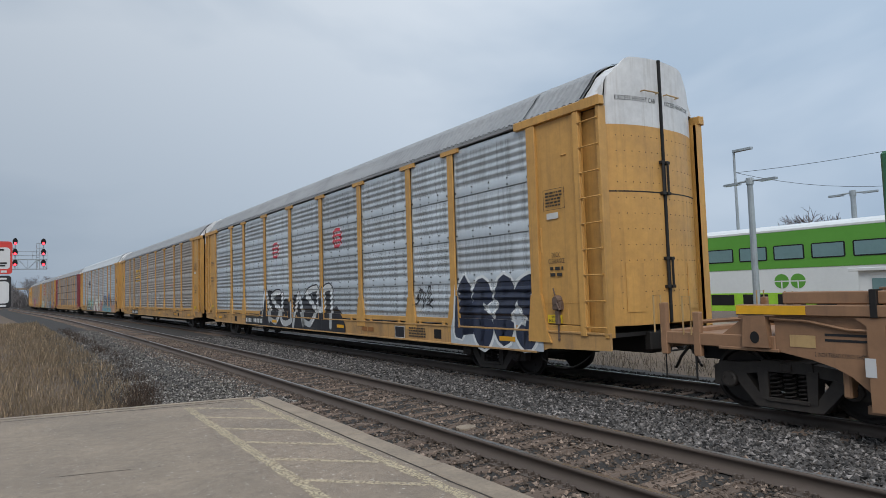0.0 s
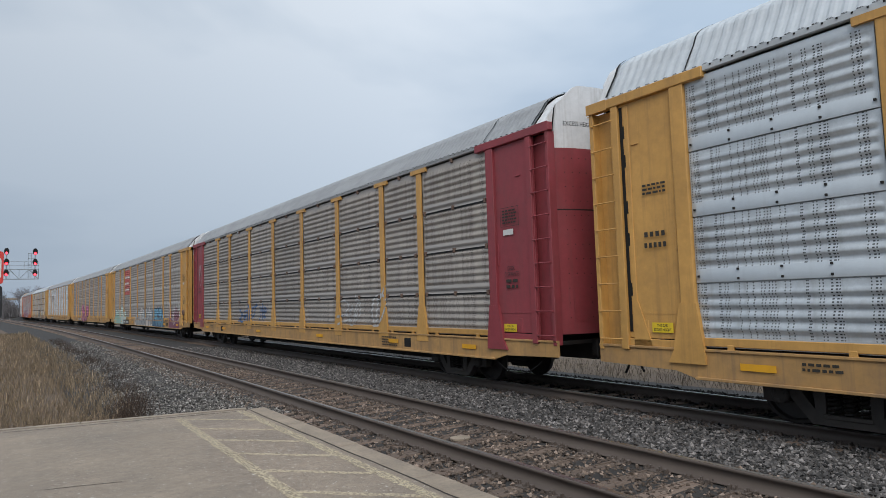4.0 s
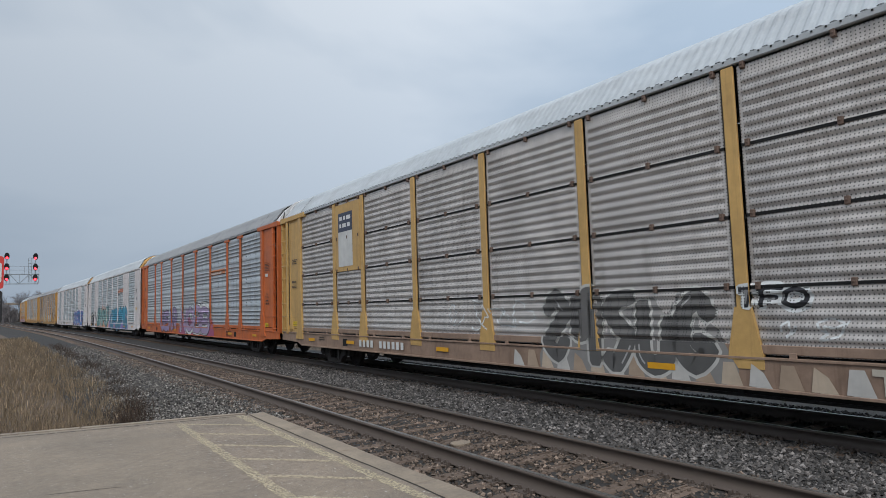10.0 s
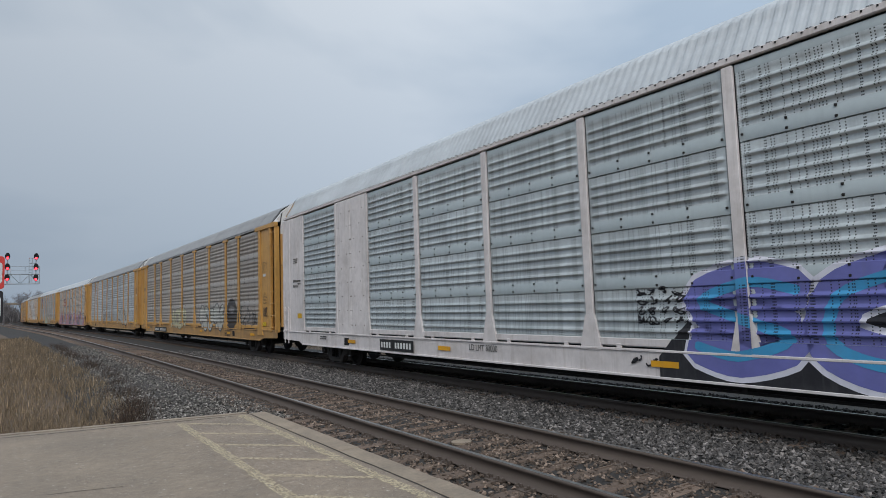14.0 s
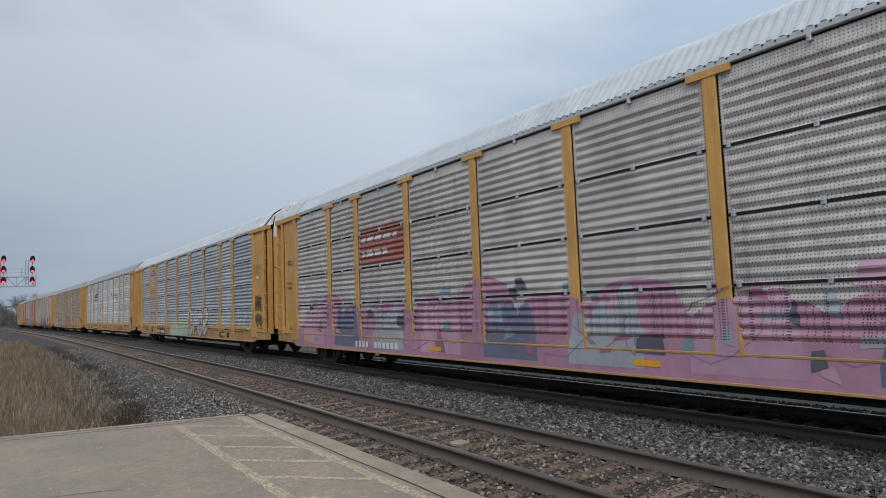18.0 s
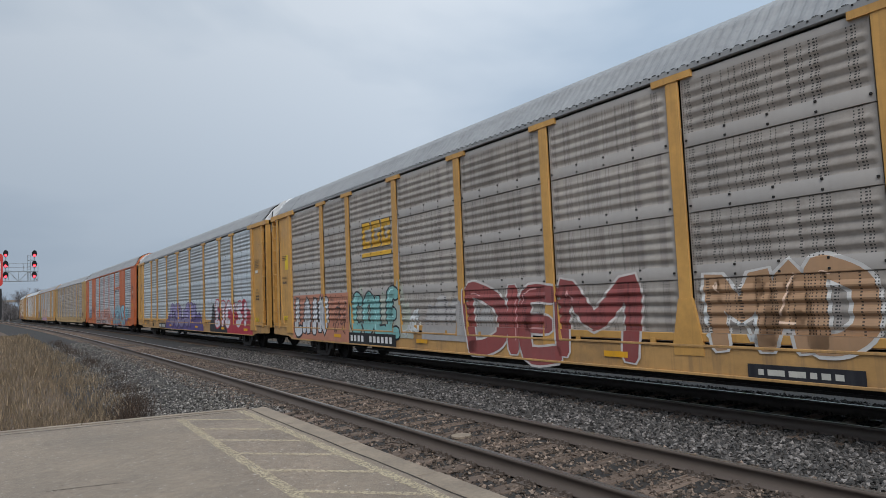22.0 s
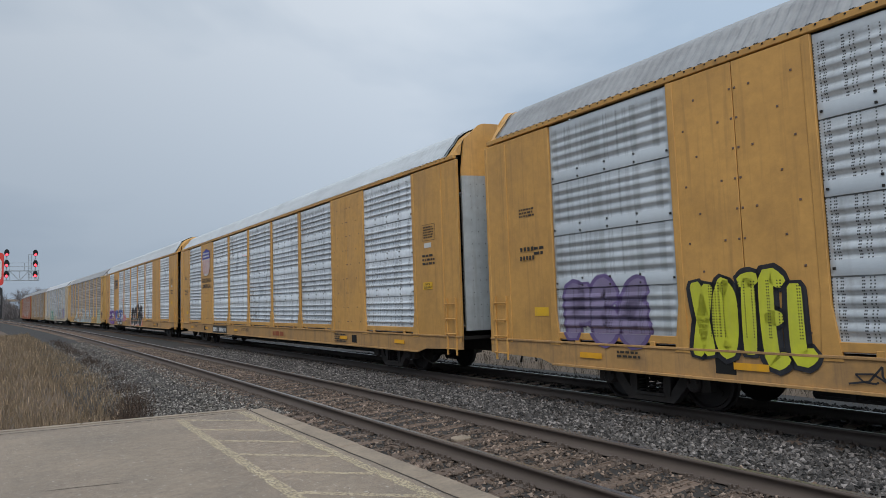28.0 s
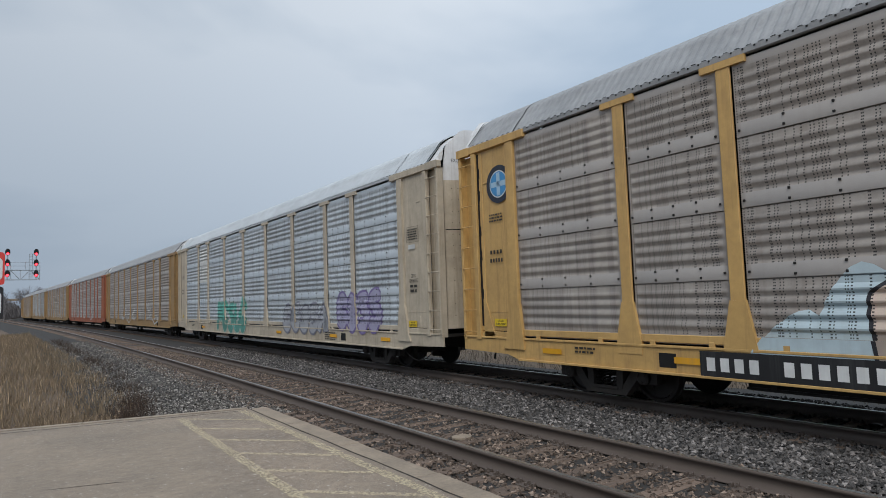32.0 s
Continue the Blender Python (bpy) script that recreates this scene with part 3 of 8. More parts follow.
def build_platform():
    top = 0.0
    deck = Shape()
    deck.slab([(-9, -25), (3.345, -25), (3.345, 11.02), (3.25, 11.12), (-0.2, 11.90), (-9, 13.88)], "z", -0.6, top)
    thing("platform", "worn grey asphalt station platform with faded markings", "platform", kind="structure", me=deck.mesh("platform", CONCRETE))
    edge = thing("platform_edge", "pale concrete coping along the platform edge", "kerb", kind="structure")
    y, rnd = 11.06, random.Random(5)
    while y > -20:
        ln = 1.83
        s = Shape().box(-0.14, 0.14, -ln + 0.012, 0, -0.42, 0.0, 0.012)
        part("coping_stone", stock("coping_stone", lambda: s, COPING), edge, (3.49 + rnd.uniform(-0.006, 0.006), y, top + 0.004 + rnd.uniform(-0.004, 0.004)), rnd.uniform(-0.002, 0.002))
        y -= ln
    x = 3.30
    a = Vector((3.33, 11.14)), Vector((-9, 13.92))
    n = 5
    for i in range(n):
        p, q = a[0].lerp(a[1], i / n), a[0].lerp(a[1], (i + 0.994) / n)
        d = (q - p).normalized()
        w = Vector((-d.y, d.x)) * -0.14
        s = Shape().slab([tuple(p), tuple(q), tuple(q + w), tuple(p + w)], "z", -0.45, top + 0.006)
        part("end_kerb", s.mesh("end_kerb", COPING), edge)
    # worn painted hatching, two long lines and the bars between them
    paint = thing("platform_marking", "worn cream hatched safety marking painted on the platform", "road marking", kind="structure")

    def ribbon(pts, w, seed, z):
        """A strip with ragged edges along a line of points."""
        rr = random.Random(seed)
        s = Shape()
        for (x0, y0), (x1, y1) in zip(pts, pts[1:]):
            d = Vector((x1 - x0, y1 - y0)).normalized()
            n = max(2, int(math.hypot(x1 - x0, y1 - y0) / 0.1))
            rows = []
            for i in range(n + 1):
                x, y = x0 + (x1 - x0) * i / n, y0 + (y1 - y0) * i / n
                a, b = w / 2 * rr.uniform(0.75, 1.2), w / 2 * rr.uniform(0.75, 1.2)
                rows.append(((x - d.y * a, y + d.x * a, z), (x + d.y * b, y - d.x * b, z)))
            for p, q in zip(rows, rows[1:]):
                s.poly([p[0], p[1], q[1], q[0]])
        return s

    for x in (2.20, 3.19):
        part("edge_line", ribbon([(x, 10.98), (x, -16)], 0.13, int(x * 100), top + 0.0035).mesh("edge_line", LINE_PAINT), paint)
    y, k = 10.92, 0
    while y > -15:
        k += 1
        part("hatch_bar", ribbon([(2.27, y - 0.07), (3.12, y - 0.95)], 0.085, k, top + 0.004).mesh("hatch_bar", BAR_PAINT), paint)
        y -= 0.985
    # cracks and the open joint behind the coping
    rr = random.Random(6)
    for pts, w in (([(3.34, 11.0 - 0.5 * i) for i in range(48)], 0.022), ([(0.28, 7.68), (0.42, 7.65), (0.55, 7.60), (0.78, 7.54), (0.94, 7.48)], 0.012), ([(-3.5, 12.45), (-0.2, 11.70), (1.4, 11.35), (3.28, 10.95)], 0.03),
                   ([(-0.9, 9.7), (-0.45, 9.35), (-0.35, 8.6), (-0.4, 8.0)], 0.12)):
        bent = [(x + rr.uniform(-0.012, 0.012), y + rr.uniform(-0.012, 0.012)) for x, y in pts]
        part("crack", ribbon(bent, w, int(w * 9000) + len(pts), top + 0.003).mesh("crack", CRACK), paint, label="dark dirt-filled crack")


def build_weeds():
    """Dead stalks and grass on the verge: thin blades, many thousands."""
    rng = np.random.default_rng(8)
    n = 80000
    y = 11.4 + 60 * rng.uniform(0, 1, n) ** 2.2
    x = rng.uniform(-9, 2.35, n)
    edge = np.interp(y, [11, 14, 16, 24, 40, 76], [1.75, 1.97, 2.4, 2.82, 2.9, 3.6])
    keep = (x < edge - rng.uniform(0, 0.7, n) ** 2) & (y > 12.05 - 0.225 * x) & (x > -0.14 * y - 1)
    x, y = x[keep], y[keep]
    patch = np.array([noise.noise(Vector((a * 0.55, b * 0.4, 4.0))) for a, b in zip(x, y)])
    h = (0.30 + 0.24 * patch) * rng.uniform(0.5, 1.25, len(x))
    h *= np.interp(edge[keep] - x, [0, 0.5, 1.2], [0.55, 0.8, 1.0])
    lean = rng.normal(0, 0.28, (len(x), 2)) * h[:, None]
    w = rng.uniform(0.0018, 0.0045, len(x)) * (1 + y / 25)
    a = rng.uniform(0, 3.14, len(x))
    z0 = np.full(len(x), -0.38)
    dx, dy = np.cos(a) * w, np.sin(a) * w
    x = x - BEND * y * y / 2
    v = np.stack([np.stack([x - dx, y - dy, z0], 1), np.stack([x + dx, y + dy, z0], 1),
                  np.stack([x + lean[:, 0] * 0.4 + dx * 0.7, y + lean[:, 1] * 0.4 + dy * 0.7, z0 + h * 0.6], 1),
                  np.stack([x + lean[:, 0] * 0.4 - dx * 0.7, y + lean[:, 1] * 0.4 - dy * 0.7, z0 + h * 0.6], 1),
                  np.stack([x + lean[:, 0], y + lean[:, 1], z0 + h], 1)], 1)
    k = 5 * np.arange(len(x))
    faces = [(i, i + 1, i + 2, i + 3) for i in k.tolist()] + [(i + 3, i + 2, i + 4) for i in k.tolist()]
    me = bpy.data.meshes.new("dead_grass")
    me.from_pydata(v.reshape(-1, 3).tolist(), [], faces)
    me.materials.append(island_material("dead_grass_blade", (0.10, 0.072, 0.045), (0.50, 0.37, 0.235)))
    # low dark brush along the foot of the ballast
    n = 9000
    y = 11.6 + 40 * rng.uniform(0, 1, n) ** 1.8
    x = np.interp(y, [11, 14, 16, 24, 40, 76], [1.75, 1.97, 2.4, 2.82, 2.9, 3.6]) + rng.normal(-0.05, 0.22, n)
    ok = np.array([noise.noise(Vector((b * 0.9, a, 2.0))) for a, b in zip(x, y)]) + rng.uniform(-0.3, 0.3, n) > 0
    x, y = x[ok] - BEND * y[ok] ** 2 / 2, y[ok]
    h = rng.uniform(0.10, 0.36, len(x))
    lx, ly, r = rng.normal(0, 0.12, len(x)), rng.normal(0, 0.12, len(x)), 0.004 * (1 + y / 22)
    z0 = np.full(len(x), -0.38)
    v2 = np.stack([np.stack([x - r, y, z0], 1), np.stack([x + r, y, z0], 1), np.stack([x + lx, y + ly, z0 + h], 1)], 1)
    me2 = bpy.data.meshes.new("brush")
    me2.from_pydata(v2.reshape(-1, 3).tolist(), [], [(i, i + 1, i + 2) for i in range(0, 3 * len(x), 3)])
    me2.materials.append(island_material("dark_brush_twig", (0.03, 0.02, 0.014), (0.12, 0.075, 0.05)))
    thing("low_brush", "low dark brown leafless brush beside the ballast", "brush", kind="stuff", me=me2)
    thing("dead_grass", "tall dead straw-brown grass on the verge", "grass", kind="stuff", me=me)


build_ground()
build_ballast()
build_platform()


# ---- autorack cars ----
HALF = PITCH / 2
END = HALF - 0.46                    # half length of the body
BAYS_OLD = tuple(HALF + e * u for e, u in ((-1, 12.125), (-1, 9.33), (-1, 7.345), (-1, 4.42), (-1, 1.47), (1, 1.47), (1, 4.42), (1, 7.345), (1, 9.33), (1, 12.125)))
BAYS_NEW = tuple(HALF + e * u for e, u in ((-1, 12.06), (-1, 9.27), (-1, 7.15), (-1, 4.365), (-1, 1.455), (1, 1.455), (1, 4.365), (1, 7.15), (1, 9.27), (1, 12.06)))
FLOOR_Z, PANEL_LO, PANEL_HI = 0.62, 1.10, 5.255
LAPS = (1.05, 2.07, 3.09, 4.11)      # lower edges of the four side sheets
GROOVES = (0.30, 0.475, 0.645, 0.81) # folds of a sheet above its lower edge
SIDE = 1.50


def rib_line(kind):
    """The upright profile of a side sheet: (z, depth outwards), four folded sheets lapped one over another."""
    pts = []
    for b in LAPS:
        z = b - PANEL_LO
        if b > PANEL_LO:             # the lap: an open shadow line under the plain foot of the sheet
            pts += [(z - 0.016, 0.010), (z - 0.014, -0.034), (z - 0.001, -0.034), (z + 0.001, 0.024)]
            if kind != "fine":
                pts += [(z + 0.012, 0.026), (z + 0.205, 0.022), (z + 0.215, 0.004)]
        if kind == "fine":
            q, step = z + 0.055, 0.158
            for _ in range(6):
                if q > 0:
                    pts += [(q, -0.006), (q + 0.03, 0.004), (q + 0.055, 0.036), (q + 0.085, 0.040), (q + 0.145, 0.0)]
                q += step
            continue
        for g in GROOVES:
            q = z + g
            if kind == "ribbed":
                pts += [(q - 0.030, 0.0), (q - 0.012, -0.004), (q + 0.004, 0.046), (q + 0.022, 0.052), (q + 0.060, 0.006), (q + 0.075, 0.0)]
            else:
                pts += [(q - 0.050, -0.006), (q - 0.022, -0.012), (q + 0.018, 0.030), (q + 0.042, 0.036), (q + 0.075, 0.022), (q + 0.105, 0.006)]
        if b == LAPS[3]:
            pts += [(z + 0.96, 0.012), (z + 0.975, 0.020), (z + 1.13, 0.020)]
    pts = [(0.0, 0.0)] + [q for q in pts if 0.001 < q[0] < PANEL_HI - PANEL_LO - 0.001]
    pts.append((PANEL_HI - PANEL_LO, 0.0))
    return pts


RIBS = {k: rib_line(k) for k in ("ribbed", "soft", "fine")}


def panel_shape(width, kind):
    """A side panel: the folds flatten out towards its upright edges, and each sheet is rounded by itself."""
    s = Shape()
    line = RIBS[kind]
    cols = (-width / 2, -width / 2 + 0.05, -width / 2 + 0.09, width / 2 - 0.09, width / 2 - 0.05, width / 2)
    for z, d in line:
        for c, y in enumerate(cols):
            s.v.append((-(0.012 if c in (0, 1, 4, 5) and d > -0.02 else d), y, z))
    for r in range(len(line) - 1):
        for c in range(5):
            q = r * 6 + c
            s.f.append((q, q + 1, q + 7, q + 6))
    s.creases = [a[0] for a, b in zip(line, line[1:]) if abs(a[1] - b[1]) > 0.03 and b[0] - a[0] < 0.004] + [b[0] for a, b in zip(line, line[1:]) if abs(a[1] - b[1]) > 0.03 and b[0] - a[0] < 0.004]
    n = len(s.v)
    top = line[-1][0]
    s.v += [(0.05, -width / 2, 0), (0.05, width / 2, 0), (0.05, width / 2, top), (0.05, -width / 2, top)]
    s.f.append((n, n + 1, n + 2, n + 3))
    s.smooth = True
    return s


def bolt_rows(width):
    """Bolts that hold the plain feet of the sheets, in pairs one above the other."""
    s = Shape()
    for b in LAPS[1:]:
        for y in (-width / 2 + 0.05, -width * 0.24, 0.0, width * 0.24, width / 2 - 0.05):
            for z in (b + 0.045, b + 0.185) if abs(y) < width * 0.4 else (b + 0.10,):
                z -= PANEL_LO
                s.box(-0.042, -0.018, y - 0.017, y + 0.017, z - 0.017, z + 0.017, 0.005)
    return s


def seam_shape(width):
    """Open joints between the lapped sheets."""
    s = Shape()
    for b in LAPS[1:]:
        s.box(-0.028, 0.034, -width / 2, width / 2, b - PANEL_LO - 0.040, b - PANEL_LO + 0.004)
    return s


def kick_strip_shape(width):
    """The folded strip that closes the foot of a bay above the sill, with its lugs."""
    s = Shape().box(-0.054, -0.006, -width / 2, width / 2, 1.118, 1.242, 0.008)
    for y in (-width * 0.3, width * 0.3):
        s.box(-0.060, -0.02, y - 0.05, y + 0.05, 1.06, 1.15, 0.006)
    return s


def clip_shape():
    """A bolted clip over the joint of two sheets."""
    s = Shape().box(-0.066, 0.0, -0.032, 0.032, -0.06, 0.05, 0.008)
    return s.box(-0.08, -0.06, -0.012, 0.012, -0.012, 0.012, 0.003)


def post_old_shape(plain=False):
    """A flat post with a T head under the eave and a foot that flares onto the sill."""
    s = Shape()
    if plain:
        s.box(-0.058, -0.012, -0.095, 0.095, 1.7, 5.27, 0.008)
    else:
        s.box(-0.060, -0.012, -0.113, 0.113, 1.74, 5.20, 0.010)
        s.slab([(-0.36, 5.185), (0.36, 5.185), (0.36, 5.292), (-0.36, 5.292)], "x", -0.076, -0.012)
    s.slab([(-0.262, 1.03), (0.262, 1.03), (0.255, 1.10), (0.12, 1.772), (-0.12, 1.772), (-0.255, 1.10)], "x", -0.072, -0.012)
    s.slab([(-0.255, 0.90), (0.255, 0.90), (0.262, 1.026), (-0.262, 1.026)], "x", -0.062, -0.012)
    return s


def post_new_shape():
    s = Shape().box(-0.06, 0.0, -0.085, 0.085, 1.5, PANEL_HI, 0.008)
    s.slab([(-0.24, 1.02), (0.24, 1.02), (0.235, 1.08), (0.10, 1.64), (-0.10, 1.64), (-0.235, 1.08)], "x", -0.066, -0.01)
    return s


def roof_profile(tall=False):
    if tall:
        half = [(1.545, 5.39), (1.44, 5.57), (1.28, 5.83), (1.12, 6.09), (0.66, 6.33), (0.30, 6.39), (0.0, 6.41)]
    else:
        half = [(1.545, 5.39), (1.42, 5.55), (1.25, 5.75), (1.06, 5.98), (0.62, 6.21), (0.30, 6.26), (0.0, 6.28)]
    # rounded between the bends
    fine = [half[0]]
    for i in range(len(half) - 1):
        p0, p1, p2, p3 = half[max(i - 1, 0)], half[i], half[i + 1], half[min(i + 2, 6)]
        for t in (0.34, 0.67, 1.0):
            fine.append(tuple(0.5 * (2 * b + (c - a) * t + (2 * a - 5 * b + 4 * c - d) * t * t + (3 * b - a - 3 * c + d) * t ** 3) for a, b, c, d in zip(p0, p1, p2, p3)))
    return [(-x, z) for x, z in fine[:-1]] + fine[::-1]


def roof_shape(tall=False):
    """Cross-corrugated sheets bent over the car; the rounded ribs run down to the eave."""
    s = Shape()
    prof = roof_profile(tall)
    ys, y, a = [], -END + 0.42, END - 0.42
    pitch = 0.178
    while y < a - pitch:
        ys += [(y, 0.0), (y + 0.045, 0.003), (y + 0.085, 0.016), (y + 0.135, 0.017), (y + 0.168, 0.002)]
        y += pitch
    ys.append((a, 0.0))
    n = len(prof)
    for y, up in ys:
        for x, z in prof:
            k = 1 + up / 1.6
            s.v.append((x * k, y, z + up * min(1.0, (z - 5.39) * 1.4)))
    for r in range(len(ys) - 1):
        for c in range(n - 1):
            q = r * n + c
            s.f.append((q, q + 1, q + n + 1, q + n))
    return s


def roof_band(tall, y0, y1, lift):
    """A strap bent over the roof from eave to eave."""
    s = Shape()
    prof = roof_profile(tall)
    for y in (y0, y1):
        for x, z in prof:
            s.v.append((x * (1 + lift / 1.5), y, z + lift))
    n = len(prof)
    for c in range(n - 1):
        s.f.append((c, c + 1, n + c + 1, n + c))
    return s


DOOR_CREST = ((0.0, 6.235), (0.74, 6.205), (0.84, 6.17), (1.22, 5.80), (1.26, 5.72), (1.30, 5.0), (1.42, 4.9))


def crest(x):
    """Height of the end door's upper edge."""
    return float(np.interp(abs(x), [p[0] for p in DOOR_CREST], [p[1] for p in DOOR_CREST]))


def hood_shape(tall):
    """The plain hood between the last roof sheet and the bevelled top of the doors."""
    s = Shape()
    prof = roof_profile(tall)
    n = len(prof)
    xs = [1.30, 1.26, 1.22, 1.05, 0.84, 0.74, 0.4]
    xs = xs + [0.0] + [-x for x in reversed(xs)]
    at = np.linspace(0, n - 1, len(xs))
    edge = [(-x, max(crest(x), 5.42) - 0.006) for x in xs]
    ring = [(float(np.interp(q, range(n), [p[0] for p in prof])) * 0.985, float(np.interp(q, range(n), [p[1] for p in prof])) - 0.02) for q in at]
    for y, line in ((-0.52, ring), (-0.30, ring), (0.0, edge)):
        for x, z in line:
            s.v.append((x, y - (0.32 * (abs(x) / 1.4) ** 2.4 - 0.02 if y == 0.0 else 0.0), z))
    m = len(xs)
    for r in range(2):
        for c in range(m - 1):
            q = r * m + c
            s.f.append((q, q + 1, q + m + 1, q + m))
    return s


def rib_shade_shape():
    """Black slivers that paint the shade in the ribs' open ends along the eave."""
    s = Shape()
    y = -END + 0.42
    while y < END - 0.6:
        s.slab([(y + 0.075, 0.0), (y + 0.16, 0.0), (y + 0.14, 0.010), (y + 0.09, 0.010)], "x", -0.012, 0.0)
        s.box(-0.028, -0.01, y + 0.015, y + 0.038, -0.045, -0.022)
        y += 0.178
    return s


def sill_shape():
    s = Shape()
    s.slab([(-END + 1.9, FLOOR_Z), (END - 1.9, FLOOR_Z), (END - 1.55, FLOOR_Z + 0.1), (END, FLOOR_Z + 0.14), (END, 1.06), (-END, 1.06), (-END, FLOOR_Z + 0.14), (-END + 1.55, FLOOR_Z + 0.1)], "x", -0.05, 0.0)
    s.box(-0.075, 0.0, -END, END, 1.035, 1.075, 0.006)
    s.box(-0.085, 0.0, -END + 1.9, END - 1.9, FLOOR_Z - 0.012, FLOOR_Z + 0.03, 0.006)
    return s


def under_shape():
    """Floor, centre sill, cross bearers and the air brake gear hung below."""
    s = Shape().box(-1.44, 1.44, -END + 0.05, END - 0.05, 0.98, 1.05)
    s.box(-0.33, 0.33, -END + 0.1, END - 0.1, 0.62, 1.0, 0.02).box(-0.36, 0.36, -8.0, 8.0, 0.30, 0.9, 0.03)
    for i in range(-4, 5):
        s.box(-1.42, 1.42, i * 2.0 - 0.06, i * 2.0 + 0.06, 0.72, 1.0, 0.01)
    s.tube((-0.85, -2.2, 0.62), (-0.85, -1.1, 0.62), 0.2, 12)
    s.tube((0.5, 1.0, 0.6), (0.5, 2.4, 0.6), 0.18, 12)
    s.tube((-0.95, 1.4, 0.60), (-0.95, 1.95, 0.60), 0.13, 10)
    s.tube((-0.6, -8.5, 0.55), (-0.6, 8.5, 0.55), 0.03, 6)
    s.box(-1.05, -0.7, 3.0, 3.5, 0.45, 0.75, 0.03)
    return s


def side_rod_shape():
    """The pipe that runs low along the side on short hangers."""
    s = Shape().tube((0, -7.4, 0.50), (0, 7.4, 0.50), 0.022, 6)
    for y in (-7, -4.2, -1.4, 1.4, 4.2, 7):
        s.box(-0.02, 0.02, y - 0.04, y + 0.04, 0.48, 0.66, 0.004)
    return s


def end_bay_old(lo, hi):
    """Sheeted end of an older rack, piece by piece, from lo to hi measured along the car."""
    sheet = Shape().box(-0.03, 0.03, lo + 0.66, hi - 0.22, 1.20, 5.20, 0.006)
    sheet.box(-0.045, -0.02, hi - 0.31, hi - 0.27, 2.6, 3.1, 0.006).box(-0.04, -0.02, lo + 1.0, lo + 1.06, 1.2, 1.5, 0.006)
    sheet.box(-0.036, -0.02, lo + 0.74, hi - 0.3, 1.60, 1.612).box(-0.05, -0.02, lo + 0.9, lo + 1.05, 4.45, 4.47, 0.004)
    sheet.box(-0.05, -0.01, lo + 0.66, hi - 0.1, 1.06, 1.185, 0.008)
    post = Shape().box(-0.085, 0.0, hi - 0.245, hi + 0.005, 1.76, 5.2, 0.01)
    post.slab([(hi - 0.52, 0.84), (hi + 0.13, 0.84), (hi + 0.12, 1.03), (hi + 0.02, 1.772), (hi - 0.27, 1.772), (hi - 0.42, 1.03)], "x", -0.092, -0.012)
    recess = Shape().box(0.10, 0.12, lo + 0.03, lo + 0.62, 1.0, 5.2)
    corner = Shape().box(-0.075, 0.12, lo + 0.02, lo + 0.10, 0.98, 5.2, 0.008)
    stile = Shape().box(-0.09, 0.03, lo + 0.52, lo + 0.67, 1.0, 5.2, 0.012)
    head = Shape().box(-0.10, 0.05, lo - 0.02, hi + 0.36, 5.20, 5.37, 0.012).box(-0.104, -0.09, lo - 0.02, lo + 0.45, 5.19, 5.378, 0.004)
    return (("end_sheet", sheet), ("end_post", post), ("ladder_recess", recess), ("corner_column", corner), ("ladder_stile", stile), ("head_rail", head))


def door_pocket_shape(lo):
    """Black strip painting the shade in the end door's sliding slot beside the ladder."""
    s = Shape().box(-0.034, 0.0, lo + 0.675, lo + 0.74, 1.30, 5.16)
    for z in (1.9, 2.75, 3.3, 4.1, 4.6):
        s.box(-0.034, 0.0, lo + 0.74, lo + 0.77, z, z + 0.22)
    return s


def door_jamb_shape(lo):
    """The narrow upright fold on the far side of the slot."""
    return Shape().box(-0.045, 0.0, lo + 0.775, lo + 0.86, 1.30, 5.16, 0.008).slab([(lo + 0.775, 1.02), (lo + 1.15, 1.02), (lo + 0.88, 1.8), (lo + 0.775, 1.8)], "x", -0.05, -0.01)


def end_bay_new(lo, hi):
    sheet = Shape().box(-0.045, 0.03, lo + 0.02, hi - 0.02, 0.98, 5.26, 0.008)
    rib = Shape().box(-0.06, 0.0, lo + 0.66, lo + 0.72, 1.0, 5.2, 0.006)
    post = Shape().box(-0.058, 0.0, hi - 0.12, hi, 1.0, 5.25, 0.008)
    post.slab([(hi - 0.17, 1.0), (hi + 0.09, 1.0), (hi, 1.6), (hi - 0.12, 1.6)], "x", -0.062, -0.01)
    corner = Shape().box(-0.055, 0.0, lo, lo + 0.09, 0.92, 5.25, 0.01)
    return (("end_sheet", sheet), ("end_rib", rib), ("end_post", post), ("corner_column", corner))


def wide_panel_shape(width, e):
    """One of the two plain sheets of a newer rack's closed bay."""
    lo, hi = sorted((e * 0.006, e * width / 2))
    return Shape().box(-0.050, 0.02, lo, hi, 1.03, 5.27, 0.006)


def panel_stile_shape(width, e):
    """The stile at the edge of a plain bay, with its flared foot."""
    s = Shape().box(-0.06, 0.0, e * width / 2 - 0.06, e * width / 2 + 0.06, 1.03, 5.27, 0.006)
    return s.slab([(e * (width / 2 - 0.10), 1.0), (e * (width / 2 + 0.16), 1.0), (e * (width / 2 + 0.06), 1.7), (e * (width / 2 - 0.06), 1.7)], "x", -0.064, -0.01)


def panel_bolts_shape(width):
    """Rusty bolt heads in rows on a plain panel."""
    s = Shape()
    for i in range(9):
        z = 1.35 + i * 0.44
        for y in (-0.40, -0.30, -0.12, 0.12, 0.30, 0.40)[i % 2::2] + (-0.02, 0.02):
            s.box(-0.060, -0.045, y * width - 0.016, y * width + 0.016, z - 0.016, z + 0.016, 0.004)
    return s


